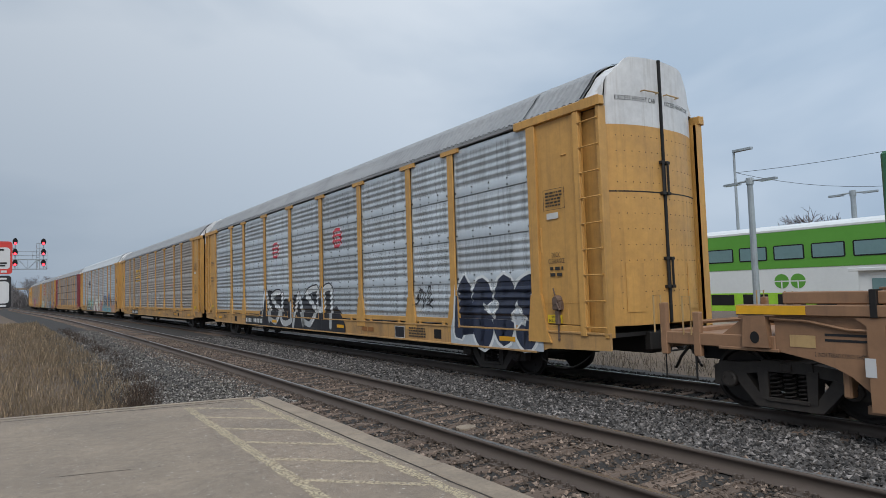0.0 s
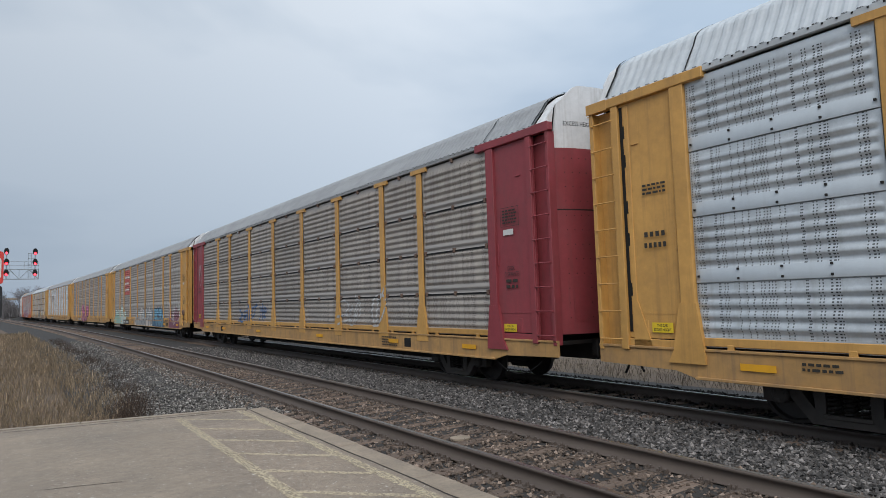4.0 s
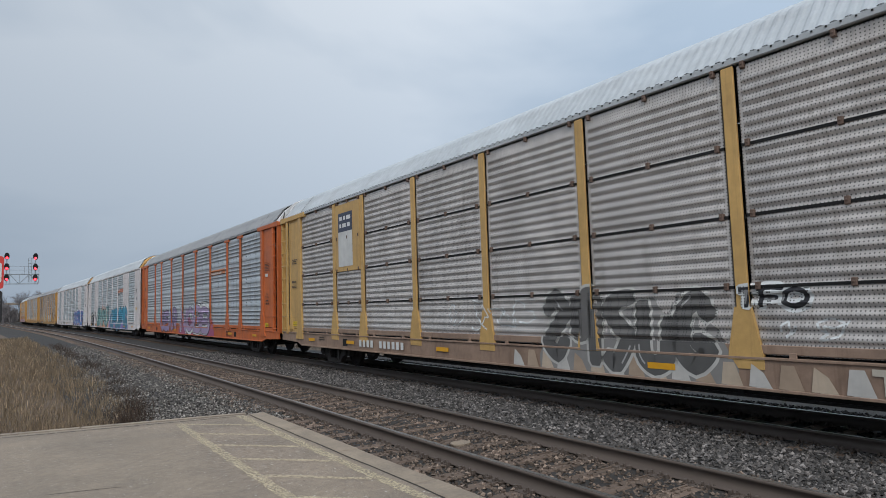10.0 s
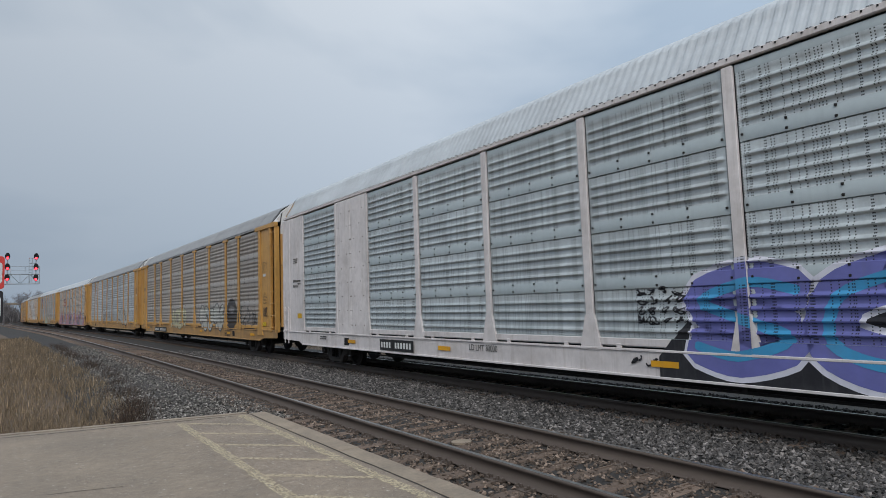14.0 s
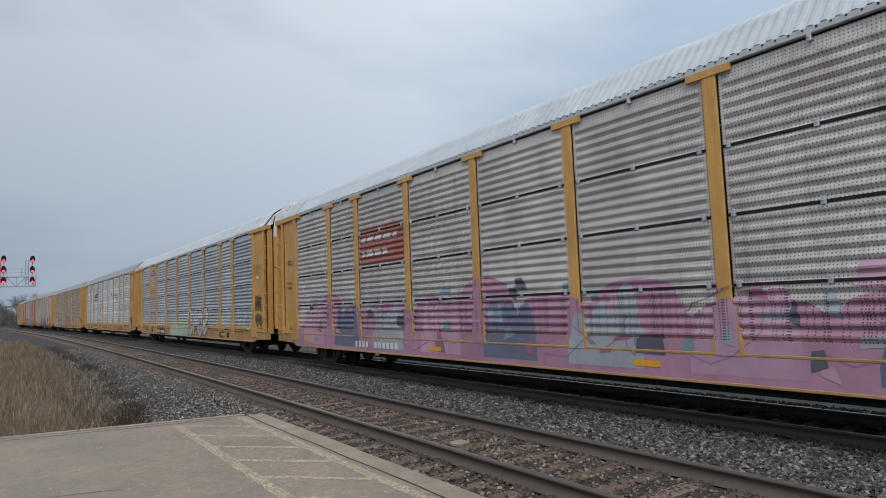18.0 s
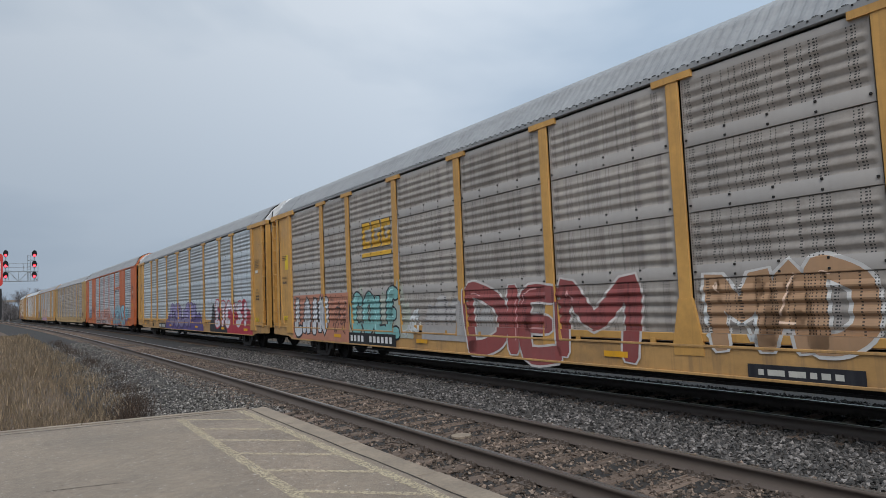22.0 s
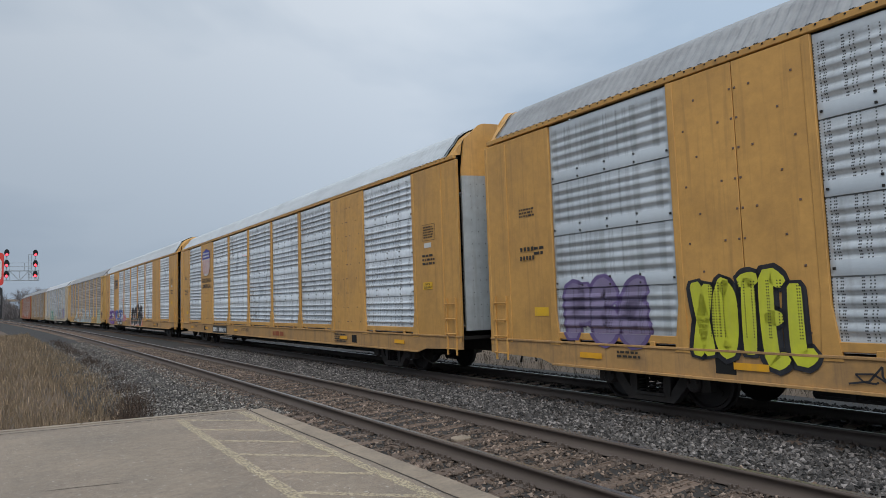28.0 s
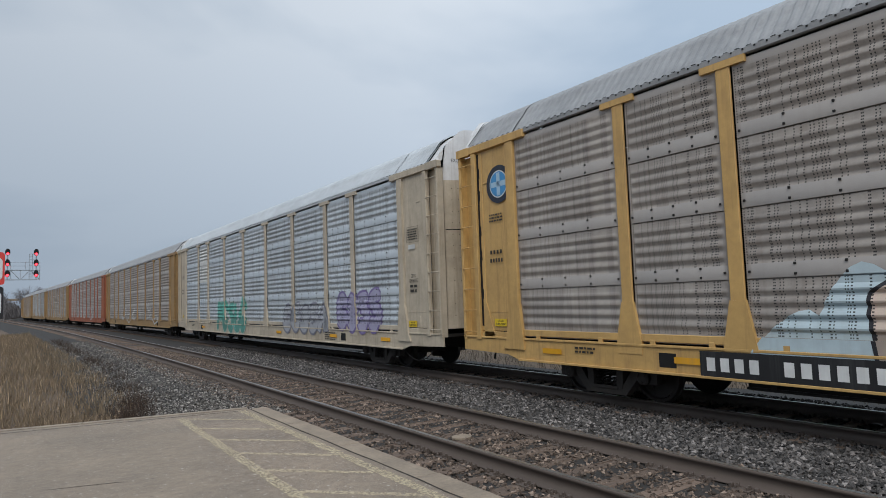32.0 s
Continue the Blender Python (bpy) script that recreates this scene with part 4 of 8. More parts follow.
def ladder_shape(height, rungs, width=0.36):
    s = Shape()
    for y in (-width / 2, width / 2):
        s.box(-0.035, 0.0, y - 0.022, y + 0.022, 0.0, height, 0.004)
    for i in range(rungs):
        z = 0.15 + (height - 0.3) * i / (rungs - 1)
        s.tube((-0.055, -width / 2 - 0.03, z), (-0.055, width / 2 + 0.03, z), 0.013, 6)
        for y in (-width / 2, width / 2):
            s.box(-0.062, -0.02, y - 0.016, y + 0.016, z - 0.02, z + 0.02)
    return s


def door_shape(side, z0, z1, top=False, tall=False):
    """One leaf of the bowed end door: a sheet curved round the car's end with pressed rows of rivets."""
    s = Shape()
    n = 15
    outer = []
    for i in range(n):
        x = 0.035 + (1.30 - 0.035) * i / (n - 1)
        outer.append((side * x, -0.32 * (x / 1.4) ** 2.4))
    inner = [(x, y - 0.05) for x, y in reversed(outer)]
    if not top:
        s.slab(outer + inner, "z", z0, z1)
    else:
        for off in (0.0, -0.05):
            k = len(s.v)
            for x, y in outer:
                s.v += [(x, y + off, z0), (x, y + off, min(crest(x), z1))]
            for i in range(n - 1):
                s.f.append((k + 2 * i, k + 2 * i + 2, k + 2 * i + 3, k + 2 * i + 1))
        k = 0
        for i in range(n - 1):
            s.f.append((2 * i + 1, 2 * i + 3, 2 * n + 2 * i + 3, 2 * n + 2 * i + 1))
        s.f.append((2 * n - 2, 2 * n - 1, 4 * n - 1, 4 * n - 2))
        s.f.append((0, 1, 2 * n + 1, 2 * n))
    return s


def door_plate(side, x0, x1, z0, z1, thick=0.012):
    """A plate that follows the bow of the end door."""
    s = Shape()
    xs = [x0 + (x1 - x0) * i / 4 for i in range(5)]
    face = [(side * x, -0.32 * (x / 1.4) ** 2.4 + thick) for x in xs]
    return s.slab(face + [(x, y - thick - 0.004) for x, y in reversed(face)], "z", z0, z1)


def door_rod_shape(side, z0, z1):
    """A short locking rod beside the seam with its brackets."""
    s = Shape().tube((side * 0.075, 0.05, z0), (side * 0.075, 0.05, z1), 0.022, 6)
    for z in (z0 + 0.02, z1 - 0.02):
        s.box(side * 0.075 - 0.05, side * 0.075 + 0.05, -0.01, 0.07, z - 0.03, z + 0.03, 0.006)
    return s


def door_grab_shape(side):
    return Shape().path([(side * 0.12, -0.01, 5.56), (side * 0.12, 0.07, 5.56), (side * 0.52, 0.05, 5.56), (side * 0.52, -0.03, 5.56)], 0.014)


def rivets_shape(side):
    s = Shape()
    for i in range(12):
        z = 1.5 + i * 0.29
        for j in range(7):
            x = 0.15 + 0.16 * j
            y = -0.32 * (x / 1.4) ** 2.4
            s.box(side * x - 0.008, side * x + 0.008, y - 0.002, y + 0.006, z - 0.008, z + 0.008)
    return s


def slat_shape():
    """One upright channel of the older ribbed door."""
    return Shape().box(-0.095, 0.095, -0.10, 0.0, 1.12, 4.95, 0.02).box(-0.11, 0.11, -0.14, -0.08, 1.12, 4.95)


def bogie_frame_shape():
    """Cast side frame seen from outside, arched over each axle box, with its spring window."""
    s = Shape()
    s.slab([(-1.13, 0.36), (-1.13, 0.64), (-0.98, 0.72), (-0.72, 0.72), (-0.34, 0.76), (-0.34, 0.60), (-0.62, 0.56), (-0.76, 0.46), (-0.98, 0.34)], "x", -0.10, 0.06)
    s.slab([(1.13, 0.36), (1.13, 0.64), (0.98, 0.72), (0.72, 0.72), (0.34, 0.76), (0.34, 0.60), (0.62, 0.56), (0.76, 0.46), (0.98, 0.34)], "x", -0.10, 0.06)
    s.slab([(-0.36, 0.62), (0.36, 0.62), (0.36, 0.78), (-0.36, 0.78)], "x", -0.12, 0.06)
    s.slab([(-0.80, 0.50), (-0.62, 0.58), (-0.37, 0.24), (0.37, 0.24), (0.62, 0.58), (0.80, 0.50), (0.46, 0.11), (-0.46, 0.11)], "x", -0.11, 0.06)
    for e in (-1, 1):
        s.slab([(e * 0.27, 0.22), (e * 0.40, 0.22), (e * 0.43, 0.66), (e * 0.27, 0.66)], "x", -0.125, 0.06)
    s.box(-0.14, -0.10, -0.30, 0.30, 0.20, 0.26, 0.01).box(-0.15, -0.11, -0.08, 0.08, 0.64, 0.76, 0.015)
    for e in (-0.865, 0.865):
        s.lathe([(-0.17, 0.0), (-0.17, 0.10), (-0.15, 0.125), (0.02, 0.125)], 12, (0, e, 0.457))
        for q in (0.5, 2.6, 4.7):
            s.box(-0.19, -0.165, e + 0.07 * math.cos(q) - 0.015, e + 0.07 * math.cos(q) + 0.015, 0.457 + 0.07 * math.sin(q) - 0.015, 0.457 + 0.07 * math.sin(q) + 0.015)
    return s


def spring_shape():
    """One stack of coils."""
    s = Shape()
    pts = []
    for i in range(43):
        t = i / 42
        pts.append((-0.02 + 0.07 * math.cos(t * 37.7), 0.07 * math.sin(t * 37.7), 0.25 + 0.36 * t))
    return s.path(pts, 0.017, 4)


def wheelset_shape():
    s = Shape()
    for e in (-1, 1):
        s.lathe([(e * (0.7525 - 0.068), 0.0), (e * (0.7525 - 0.06), 0.482), (e * (0.7525 - 0.035), 0.482), (e * (0.7525 - 0.025), 0.457), (e * (0.7525 + 0.065), 0.452), (e * (0.7525 + 0.07), 0.405), (e * (0.7525 + 0.02), 0.38), (e * (0.7525 + 0.015), 0.17), (e * (0.7525 + 0.06), 0.13), (e * (0.7525 + 0.06), 0.0)], 26)
        for i in range(3):
            t = i * 2.094
            s.box(e * 0.79 - 0.012, e * 0.79 + 0.012, 0.26 * math.cos(t) - 0.03, 0.26 * math.cos(t) + 0.03, 0.26 * math.sin(t) - 0.03, 0.26 * math.sin(t) + 0.03)
    s.tube((-1.0, 0, 0), (1.0, 0, 0), 0.085, 12)
    return s


def coupler_shape():
    s = Shape().box(-0.09, 0.09, -0.25, 0.46, 0.78, 0.98, 0.02)
    s.box(-0.17, 0.12, 0.42, 0.64, 0.72, 1.03, 0.05)
    s.box(-0.5, 0.5, -0.1, 0.05, 0.70, 1.04, 0.02)
    s.path([(-0.35, 0.1, 0.9), (-0.36, 0.35, 0.62), (-0.30, 0.5, 0.42), (-0.2, 0.6, 0.40)], 0.026)
    s.path([(-1.2, 0.03, 0.80), (-0.6, 0.12, 0.78), (-0.15, 0.3, 0.95)], 0.016)
    return s


def brake_shape():
    """Hand brake: gear housing, lever and the chain that drops to the truck."""
    s = Shape().lathe([(-0.20, 0.0), (-0.20, 0.10), (-0.12, 0.13), (-0.02, 0.13)], 12, (0, 0, 1.75))
    s.box(-0.17, -0.02, -0.16, 0.14, 1.50, 1.72, 0.02)
    s.tube((-0.16, 0.0, 1.75), (-0.24, -0.20, 1.50), 0.022, 6)
    s.tube((-0.10, 0.05, 1.80), (-0.12, 0.12, 2.06), 0.018, 6)
    s.box(-0.14, -0.03, -0.06, 0.08, 1.12, 1.5, 0.02)
    for i in range(9):
        s.box(-0.10, -0.07, -0.02 if i % 2 else -0.03, 0.02 if i % 2 else 0.03, 0.72 + i * 0.05, 0.77 + i * 0.05)
    return s


def chain_shape():
    s, pts = Shape(), []
    for i in range(13):
        t = i / 12
        pts.append((0.0, -0.9 + 1.5 * t, 0.64 - 0.42 * 4 * t * (1 - t) * 0.7))
    return s.path(pts, 0.012, 5)


BOGIE = []


def bogie(parent, y):
    root = part("bogie", stock("bogie_bolster", lambda: Shape().box(-0.95, 0.95, -0.2, 0.2, 0.42, 0.72, 0.03), STEEL), parent, (0, y, 0))
    for e in (-1, 1):
        part("side_frame", stock("side_frame", bogie_frame_shape, CAST), root, (e * 1.06, 0, 0), 0 if e < 0 else math.pi)
        for y in (-0.20, 0.0, 0.20):
            part("spring", stock("spring", spring_shape, WHEEL), root, (e * 1.08, y, 0), 0 if e < 0 else math.pi)
        w = part("wheelset", stock("wheelset", wheelset_shape, WHEEL), root, (0, e * 0.865, 0.457))
        BOGIE.append((w, e))
    return root


def bay_bounds(spec):
    return BAYS_NEW if spec["kind"] == "new" else BAYS_OLD


def autorack(spec):
    """One enclosed car carrier; its origin is on the rail top under its middle."""
    paint, sheet, top, style = spec["paint"], spec["sheet"], spec["roof"], spec["kind"]
    car = thing("autorack", spec["label"], "freight car", group="autoracks of the passing train")
    part("underframe", stock("underframe", under_shape, STEEL), car)
    tall = spec.get("tall", style == "new")
    part("roof", stock(("roof", tall), lambda: roof_shape(tall), top), car)
    for e in (0, math.pi):
        sx = -1 if e == 0 else 1

        def put(name, me, y=0.0, z=0.0, x=SIDE, label=""):
            return part(name, me, car, (sx * x, -sx * y, z), e, label)

        put("side_sill", stock("side_sill", sill_shape, spec.get("sill", YELLOW_SILL if paint is YELLOW else paint)))
        if sx < 0:
            put("side_pipe", stock("side_pipe", side_rod_shape, STEEL), x=1.36)
            # black plates paint the shade of two openings in the sill
            for u in (-8.6, 8.6):
                put("sill_pocket", stock("sill_pocket", lambda: Shape().box(-0.056, -0.01, -0.16, 0.16, 0.72, 0.95, 0.004), SEAM), u)
        put("eave_rail", stock("eave_rail", lambda: Shape().box(-0.062, 0.03, -END + 0.1, END - 0.1, 5.29, 5.388, 0.01), spec.get("rail", top if style == "old" else paint)))
        # black slivers stand for shade at the roof's rib ends
        if sx < 0:
            tagged(put("roof_edge", stock("roof_edge", rib_shade_shape, SEAM), z=5.392, x=1.545), kind="stuff")
        bounds = bay_bounds(spec)
        for i in range(9):
            a, b = bounds[i] - HALF, bounds[i + 1] - HALF
            if style == "new" and i in (1, 7):
                for q in (-1, 1):
                    put("plain_panel", stock(("plain_panel", round(b - a, 3), q), lambda: wide_panel_shape(b - a, q), paint), (a + b) / 2)
                    put("panel_stile", stock(("panel_stile", round(b - a, 3), q), lambda: panel_stile_shape(b - a, q), paint), (a + b) / 2)
                tagged(put("panel_bolts", stock(("panel_bolts", round(b - a, 3)), lambda: panel_bolts_shape(b - a), CLIP), (a + b) / 2), kind="stuff")
                continue
            gap = 0.136 if style == "old" else 0.105
            a += 0.01 if i == 0 else 0.07 if style == "new" and i in (2, 8) else gap
            b -= 0.01 if i == 8 else 0.07 if style == "new" and i in (0, 6) else gap
            w = b - a
            put("side_panel", stock(("side_panel", round(w, 3), spec["ribs"]), lambda: panel_shape(w, spec["ribs"]), sheet), (a + b) / 2, PANEL_LO)
            if sx > 0:
                continue
            if spec["near"]:
                put("kick_strip", stock(("kick_strip", round(w, 3)), lambda: kick_strip_shape(w + 0.06), spec.get("sill", paint)), (a + b) / 2)
            if spec["ribs"] != "fine":
                tagged(put("bolts", stock(("bolts", round(w, 3)), lambda: bolt_rows(w), STEEL), (a + b) / 2, PANEL_LO), kind="stuff")
            else:
                tagged(put("sheet_joints", stock(("sheet_joints", round(w, 3)), lambda: seam_shape(w), SEAM), (a + b) / 2, PANEL_LO), kind="stuff")
                for z in LAPS[1:] + (PANEL_HI,):
                    for off in (0.0, -w / 2 + 0.10, w / 2 - 0.10):
                        put("clip", stock("clip", clip_shape, spec.get("clip", CLIP)), (a + b) / 2 + off, z)
        for i, u in enumerate(bounds):
            if style == "old" and 0 < i < 9:
                plain = bool(spec.get("plain_post"))
                put("post", stock(("post", plain), lambda: post_old_shape(plain), paint), u - HALF)
            elif style == "new" and i in (3, 4, 5, 6):
                put("post", stock("post", post_new_shape, paint), u - HALF)
        lo, hi = -END, bounds[0] - HALF
        shape = end_bay_old if style == "old" else end_bay_new
        for mirror in (1, -1):
            def flip(s):
                s.v = [(x, mirror * y, z) for x, y, z in s.v]
                return s
            for piece, sh in shape(lo, hi):
                put(piece, stock((piece, style, mirror), lambda: flip(sh), spec.get("ends", paint)))
            if sx > 0:
                continue
            if style == "old" and mirror < 0:
                put("door_pocket", stock("door_pocket", lambda: flip(door_pocket_shape(lo)), SEAM), label="black strip painted for the shade in an open slot")
                put("door_jamb", stock("door_jamb", lambda: flip(door_jamb_shape(lo)), spec.get("ends", paint)))
            if style == "old":
                put("ladder", stock("ladder", lambda: ladder_shape(4.1, 9, 0.44), spec.get("ends", paint)), mirror * (-END + 0.30), 1.02, SIDE + 0.03)
            else:
                put("ladder", stock("short_ladder", lambda: ladder_shape(1.35, 4), spec.get("ends", paint)), mirror * (-END + 0.38), 0.62, SIDE + 0.045)
        if spec.get("brake") and sx < 0:
            part("hand_brake", stock("hand_brake", brake_shape, CLIP), car, (sx * SIDE, sx * (END - 1.25), 0.35), e).scale = (0.75, 0.75, 0.75)
        if sx < 0:
            put("brake_chain", stock("brake_chain", chain_shape, STEEL), -END + 1.5, x=1.42)
    for e in (0, math.pi):
        sy = 1 if e == 0 else -1
        door = spec.get("door", "bowed")
        for side in (-1, 1):
            if door == "slats":
                leaf = part("end_door", stock(("door_frame", side), lambda: Shape().box(min(side * 0.04, side * 1.42), max(side * 0.04, side * 1.42), -0.16, -0.12, 1.10, 4.95), spec.get("ends", paint)), car, (0, sy * (END - 0.02), 0), e)
                for i in range(6):
                    part("slat", stock("door_slat", slat_shape, spec.get("ends", paint)), leaf, (side * (0.145 + i * 0.225), 0, 0))
            else:
                leaf = part("end_door", stock(("end_door", side), lambda: door_shape(side, 1.18, 4.90), DOOR_ZINC if door == "zinc" else spec.get("ends", paint)), car, (0, sy * (END + 0.14), 0), e)
                tagged(part("rivets", stock(("rivets", side), lambda: rivets_shape(side), STEEL), leaf), kind="stuff")
            if door == "bowed":
                part("door_hatch", stock(("door_hatch", side), lambda: door_plate(side, 0.66, 1.04, 1.42, 2.32), spec.get("ends", paint)), leaf)
            # a black plate paints the shade in the door's slot
            if spec.get("slots"):
                part("door_slot", stock(("door_slot", side), lambda: door_plate(side, 0.62, 1.22, 3.28, 3.44), SEAM), leaf, label="black plate painted for the shade in a door slot")
            if door == "bowed" and spec["near"]:
                part("door_seam_line", stock(("door_seam_line", side), lambda: door_plate(side, 0.04, 1.28, 3.635, 3.66, 0.006), STEEL), leaf)
                if spec["near"]:
                    for z0, z1 in ((3.62, 4.25), (1.85, 2.42)):
                        part("locking_rod", stock(("locking_rod", side, z0), lambda: door_rod_shape(side, z0, z1), STEEL), leaf)
                    part("grab_rail", stock(("grab_rail", side), lambda: door_grab_shape(side), YELLOW_PALE), leaf)
            if spec.get("slots"):
                part("warning_plate", stock(("warning_plate", side), lambda: door_plate(side, 1.10, 1.30, 1.70, 1.90), SIGN_RED), leaf, label="small red warning plate")
            part("door_top", stock(("door_top", side), lambda: door_shape(side, 4.90, 6.5, True, tall), spec.get("cap", CAP_WHITE)), leaf, (0, -0.06 if door == "slats" else 0, 0))
        part("door_seam", stock("door_seam", lambda: Shape().box(-0.035, 0.035, -0.06, 0.035, 1.2, 6.24, 0.01), SEAM), car, (0, sy * (END + 0.14), 0), e)
        part("coupler", stock("coupler", coupler_shape, STEEL), car, (0, sy * END, 0), e)
        part("hood", stock(("hood", tall), lambda: hood_shape(tall), spec.get("hood", spec.get("cap", CAP_WHITE))), car, (0, sy * (END + 0.10), 0), e)
        part("roof_rim", stock(("roof_rim", tall), lambda: roof_band(tall, -0.47, -0.42, 0.022), SEAM), car, (0, sy * END, 0), e)
        if style == "old":
            part("roof_joint", stock(("roof_joint", tall), lambda: roof_band(tall, -2.05, -2.02, 0.019), SEAM), car, (0, sy * END, 0), e)
        bogie(car, sy * (HALF - 4.3))
    return car


SPECS = []


def spec(kind, paint, sheet, roof, label, ribs="", **kw):
    ribs = ribs or ("soft" if kind == "old" and sheet is not GALV_BRIGHT else "ribbed")
    SPECS.append(dict(near=len(SPECS) < 25, kind=kind, paint=paint, sheet=sheet, roof=roof, label=label, ribs=ribs, **kw))


spec("old", YELLOW, GALV, ROOF, "yellow autorack with grey pierced side sheets and black graffiti")
spec("old", YELLOW, GALV_BROWN, ROOF, "yellow autorack with grimy brown side sheets and white scrawls")
spec("old", YELLOW, GALV, ROOF_PALE, "yellow autorack with pale side sheets and blue bubble graffiti", tall=True)
spec("old", YELLOW, GALV_BROWN, ROOF, "autorack with dark red ends and grimy side sheets", ends=RED, ribs="fine")
spec("old", YELLOW, GALV_BROWN, ROOF, "yellow autorack with grimy sheets and a red sign panel")
spec("old", YELLOW, GALV_BROWN, ROOF, "yellow autorack with grimy sheets and pink graffiti")
spec("old", YELLOW, GALV_BRIGHT, ROOF, "yellow autorack with bright silver side sheets")
spec("old", YELLOW_BRIGHT, SCREEN, ROOF_PALE, "faded yellow autorack with grimy pierced screens and slatted doors", ribs="fine", door="slats", plain_post=True, sill=GRIMY_SILL)
spec("old", ORANGE, GALV, ROOF, "orange autorack with grey sheets and pink graffiti", ribs="ribbed")
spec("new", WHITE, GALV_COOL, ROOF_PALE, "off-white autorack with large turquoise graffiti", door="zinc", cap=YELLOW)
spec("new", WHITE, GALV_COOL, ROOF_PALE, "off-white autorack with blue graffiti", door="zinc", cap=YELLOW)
spec("old", YELLOW, GALV_BROWN, ROOF, "yellow autorack with dark grimy sheets and pale graffiti")
spec("old", YELLOW, GALV, ROOF, "yellow autorack with grey side sheets")
spec("old", YELLOW, SCREEN, ROOF_PALE, "yellow autorack overpainted with faded pink along its lower half", ribs="fine", clip=DOOR_ZINC, slots=True)
spec("old", YELLOW, GALV, ROOF_PALE, "yellow autorack with grey lapped sheets and a yellow sign panel", ribs="fine", clip=DOOR_ZINC)
spec("old", YELLOW, GALV_BRIGHT, ROOF, "yellow autorack with bright silver ribbed sheets")
spec("old", YELLOW, GALV_BROWN, ROOF, "yellow autorack with brown sheets and a row of coloured graffiti")
spec("old", YELLOW, GALV, ROOF, "yellow autorack with grey sheets, purple and red graffiti")
spec("new", ORANGE, GALV, ROOF, "orange autorack with blue graffiti", door="zinc", cap=CAP_WHITE, hood=ORANGE)
spec("old", YELLOW_PALE, GALV_BROWN, ROOF, "tan autorack with dull sheets")
spec("new", YELLOW, GALV, ROOF, "yellow autorack with flush panels and lime graffiti", ribs="soft", door="zinc", cap=YELLOW, tall=False)
spec("new", YELLOW, GALV_BRIGHT, ROOF_PALE, "yellow autorack with flush panels and silver sheets", door="zinc", cap=YELLOW, tall=False)
spec("new", YELLOW, GALV_BRIGHT, ROOF_PALE, "yellow autorack with flush panels and purple graffiti", door="zinc", cap=YELLOW)
spec("old", YELLOW_BRIGHT, GALV_BROWN, ROOF, "faded yellow autorack with brown sheets and angular graffiti")
spec("old", CREAM, GALV, ROOF_PALE, "dirty cream autorack with grey sheets and green graffiti")
FAR_MIX = [("old", YELLOW_DARK, GALV_BROWN, ROOF), ("old", ORANGE_DARK, GALV_BROWN, ROOF), ("old", YELLOW_DARK, GALV_BROWN, ROOF), ("old", YELLOW_DARK, GALV, ROOF), ("new", WHITE, GALV, ROOF_PALE)]
for i in range(12):
    k = FAR_MIX[(0, 1, 2, 3, 2, 0, 4, 2, 1, 0, 3, 2)[i]]
    spec(*k, "autorack far back in the train")
# play in the couplings, metres, car by car
SLACK = dict(enumerate((-0.426, -0.212, 0.043, 0.20, 0.363, 0.425, 0.43, 0.49, -0.02, -0.097, -0.09, -0.197, -0.26, -0.325, -0.26, -0.196, -0.175, -0.43, -0.228, -0.124, -0.02, 0.17, 0.285, 0.459, 0.45)))
for i in (0, 2, 4, 7, 13, 15, 16, 19, 23):
    SPECS[i]["brake"] = True
SPECS[14]["flat"] = (9.21, 7.465, 3.05, 5.18)      # flat sign boards over the ribs
SPECS[7]["flat"] = (9.21, 7.465, 3.05, 5.18)
TRAIN = [autorack(s) for s in SPECS]


# ---- paint, lettering and signs on the cars' sides ----
INKS = {}


def ink(rgb, dots=True):
    key = (tuple(rgb), dots)
    if key not in INKS:
        INKS[key] = mat("spray_paint", rgb, 0.55, vary=0.22, grain=3, bump=0.05, dots="car" if dots else False, streak=0.3, dirt=0.4 if dots else 0.15, dirt_rgb=tuple(c * 0.45 + 0.09 for c in rgb))
    return INKS[key]


def depth_of(line):
    """Depth of a side sheet at a height, between the bends of its profile."""
    zs = [p[0] + PANEL_LO for p in line]

    def depth(q):
        if q <= 1.1:
            return 0.05
        i = min(max(bisect_right(zs, q) - 1, 0), len(zs) - 2)
        (za, da), (zb, db) = line[i], line[i + 1]
        return da + (db - da) * min(max((q - PANEL_LO - za) / (zb - za), 0.0), 1.0)
    return depth


def bisect_right(rows, q):
    lo, hi = 0, len(rows)
    while lo < hi:
        mid = (lo + hi) // 2
        lo, hi = (lo, mid) if q < rows[mid] else (mid + 1, hi)
    return lo


DEPTH = {k: depth_of(v) for k, v in RIBS.items()}


def surface_zone(s, y, z):
    """Which surface of the side a spot lies on: its depth outwards as a function of z."""
    bounds = bay_bounds(s)
    if "flat" in s and s["flat"][1] < y < s["flat"][0] and s["flat"][2] < z < s["flat"][3]:
        return lambda q: 0.056
    if z < 1.035:
        return lambda q: 0.064
    for i, u in enumerate(bounds):
        d = abs(y - (u - HALF))
        if s["kind"] == "old" and 0 < i < 9:
            if d < (0.115 if z > 1.772 else 0.19):
                return lambda q: 0.074
        elif s["kind"] == "new" and i in (3, 4, 5, 6) and d < 0.087:
            return lambda q: 0.064
    if abs(y) > bounds[9] - HALF:
        return lambda q: 0.05
    if s["kind"] == "new" and abs(y) > bounds[7] - HALF and abs(y) < bounds[8] - HALF:
        return lambda q: 0.064
    if z < 1.25:
        return lambda q: 0.056
    return DEPTH[s["ribs"]]


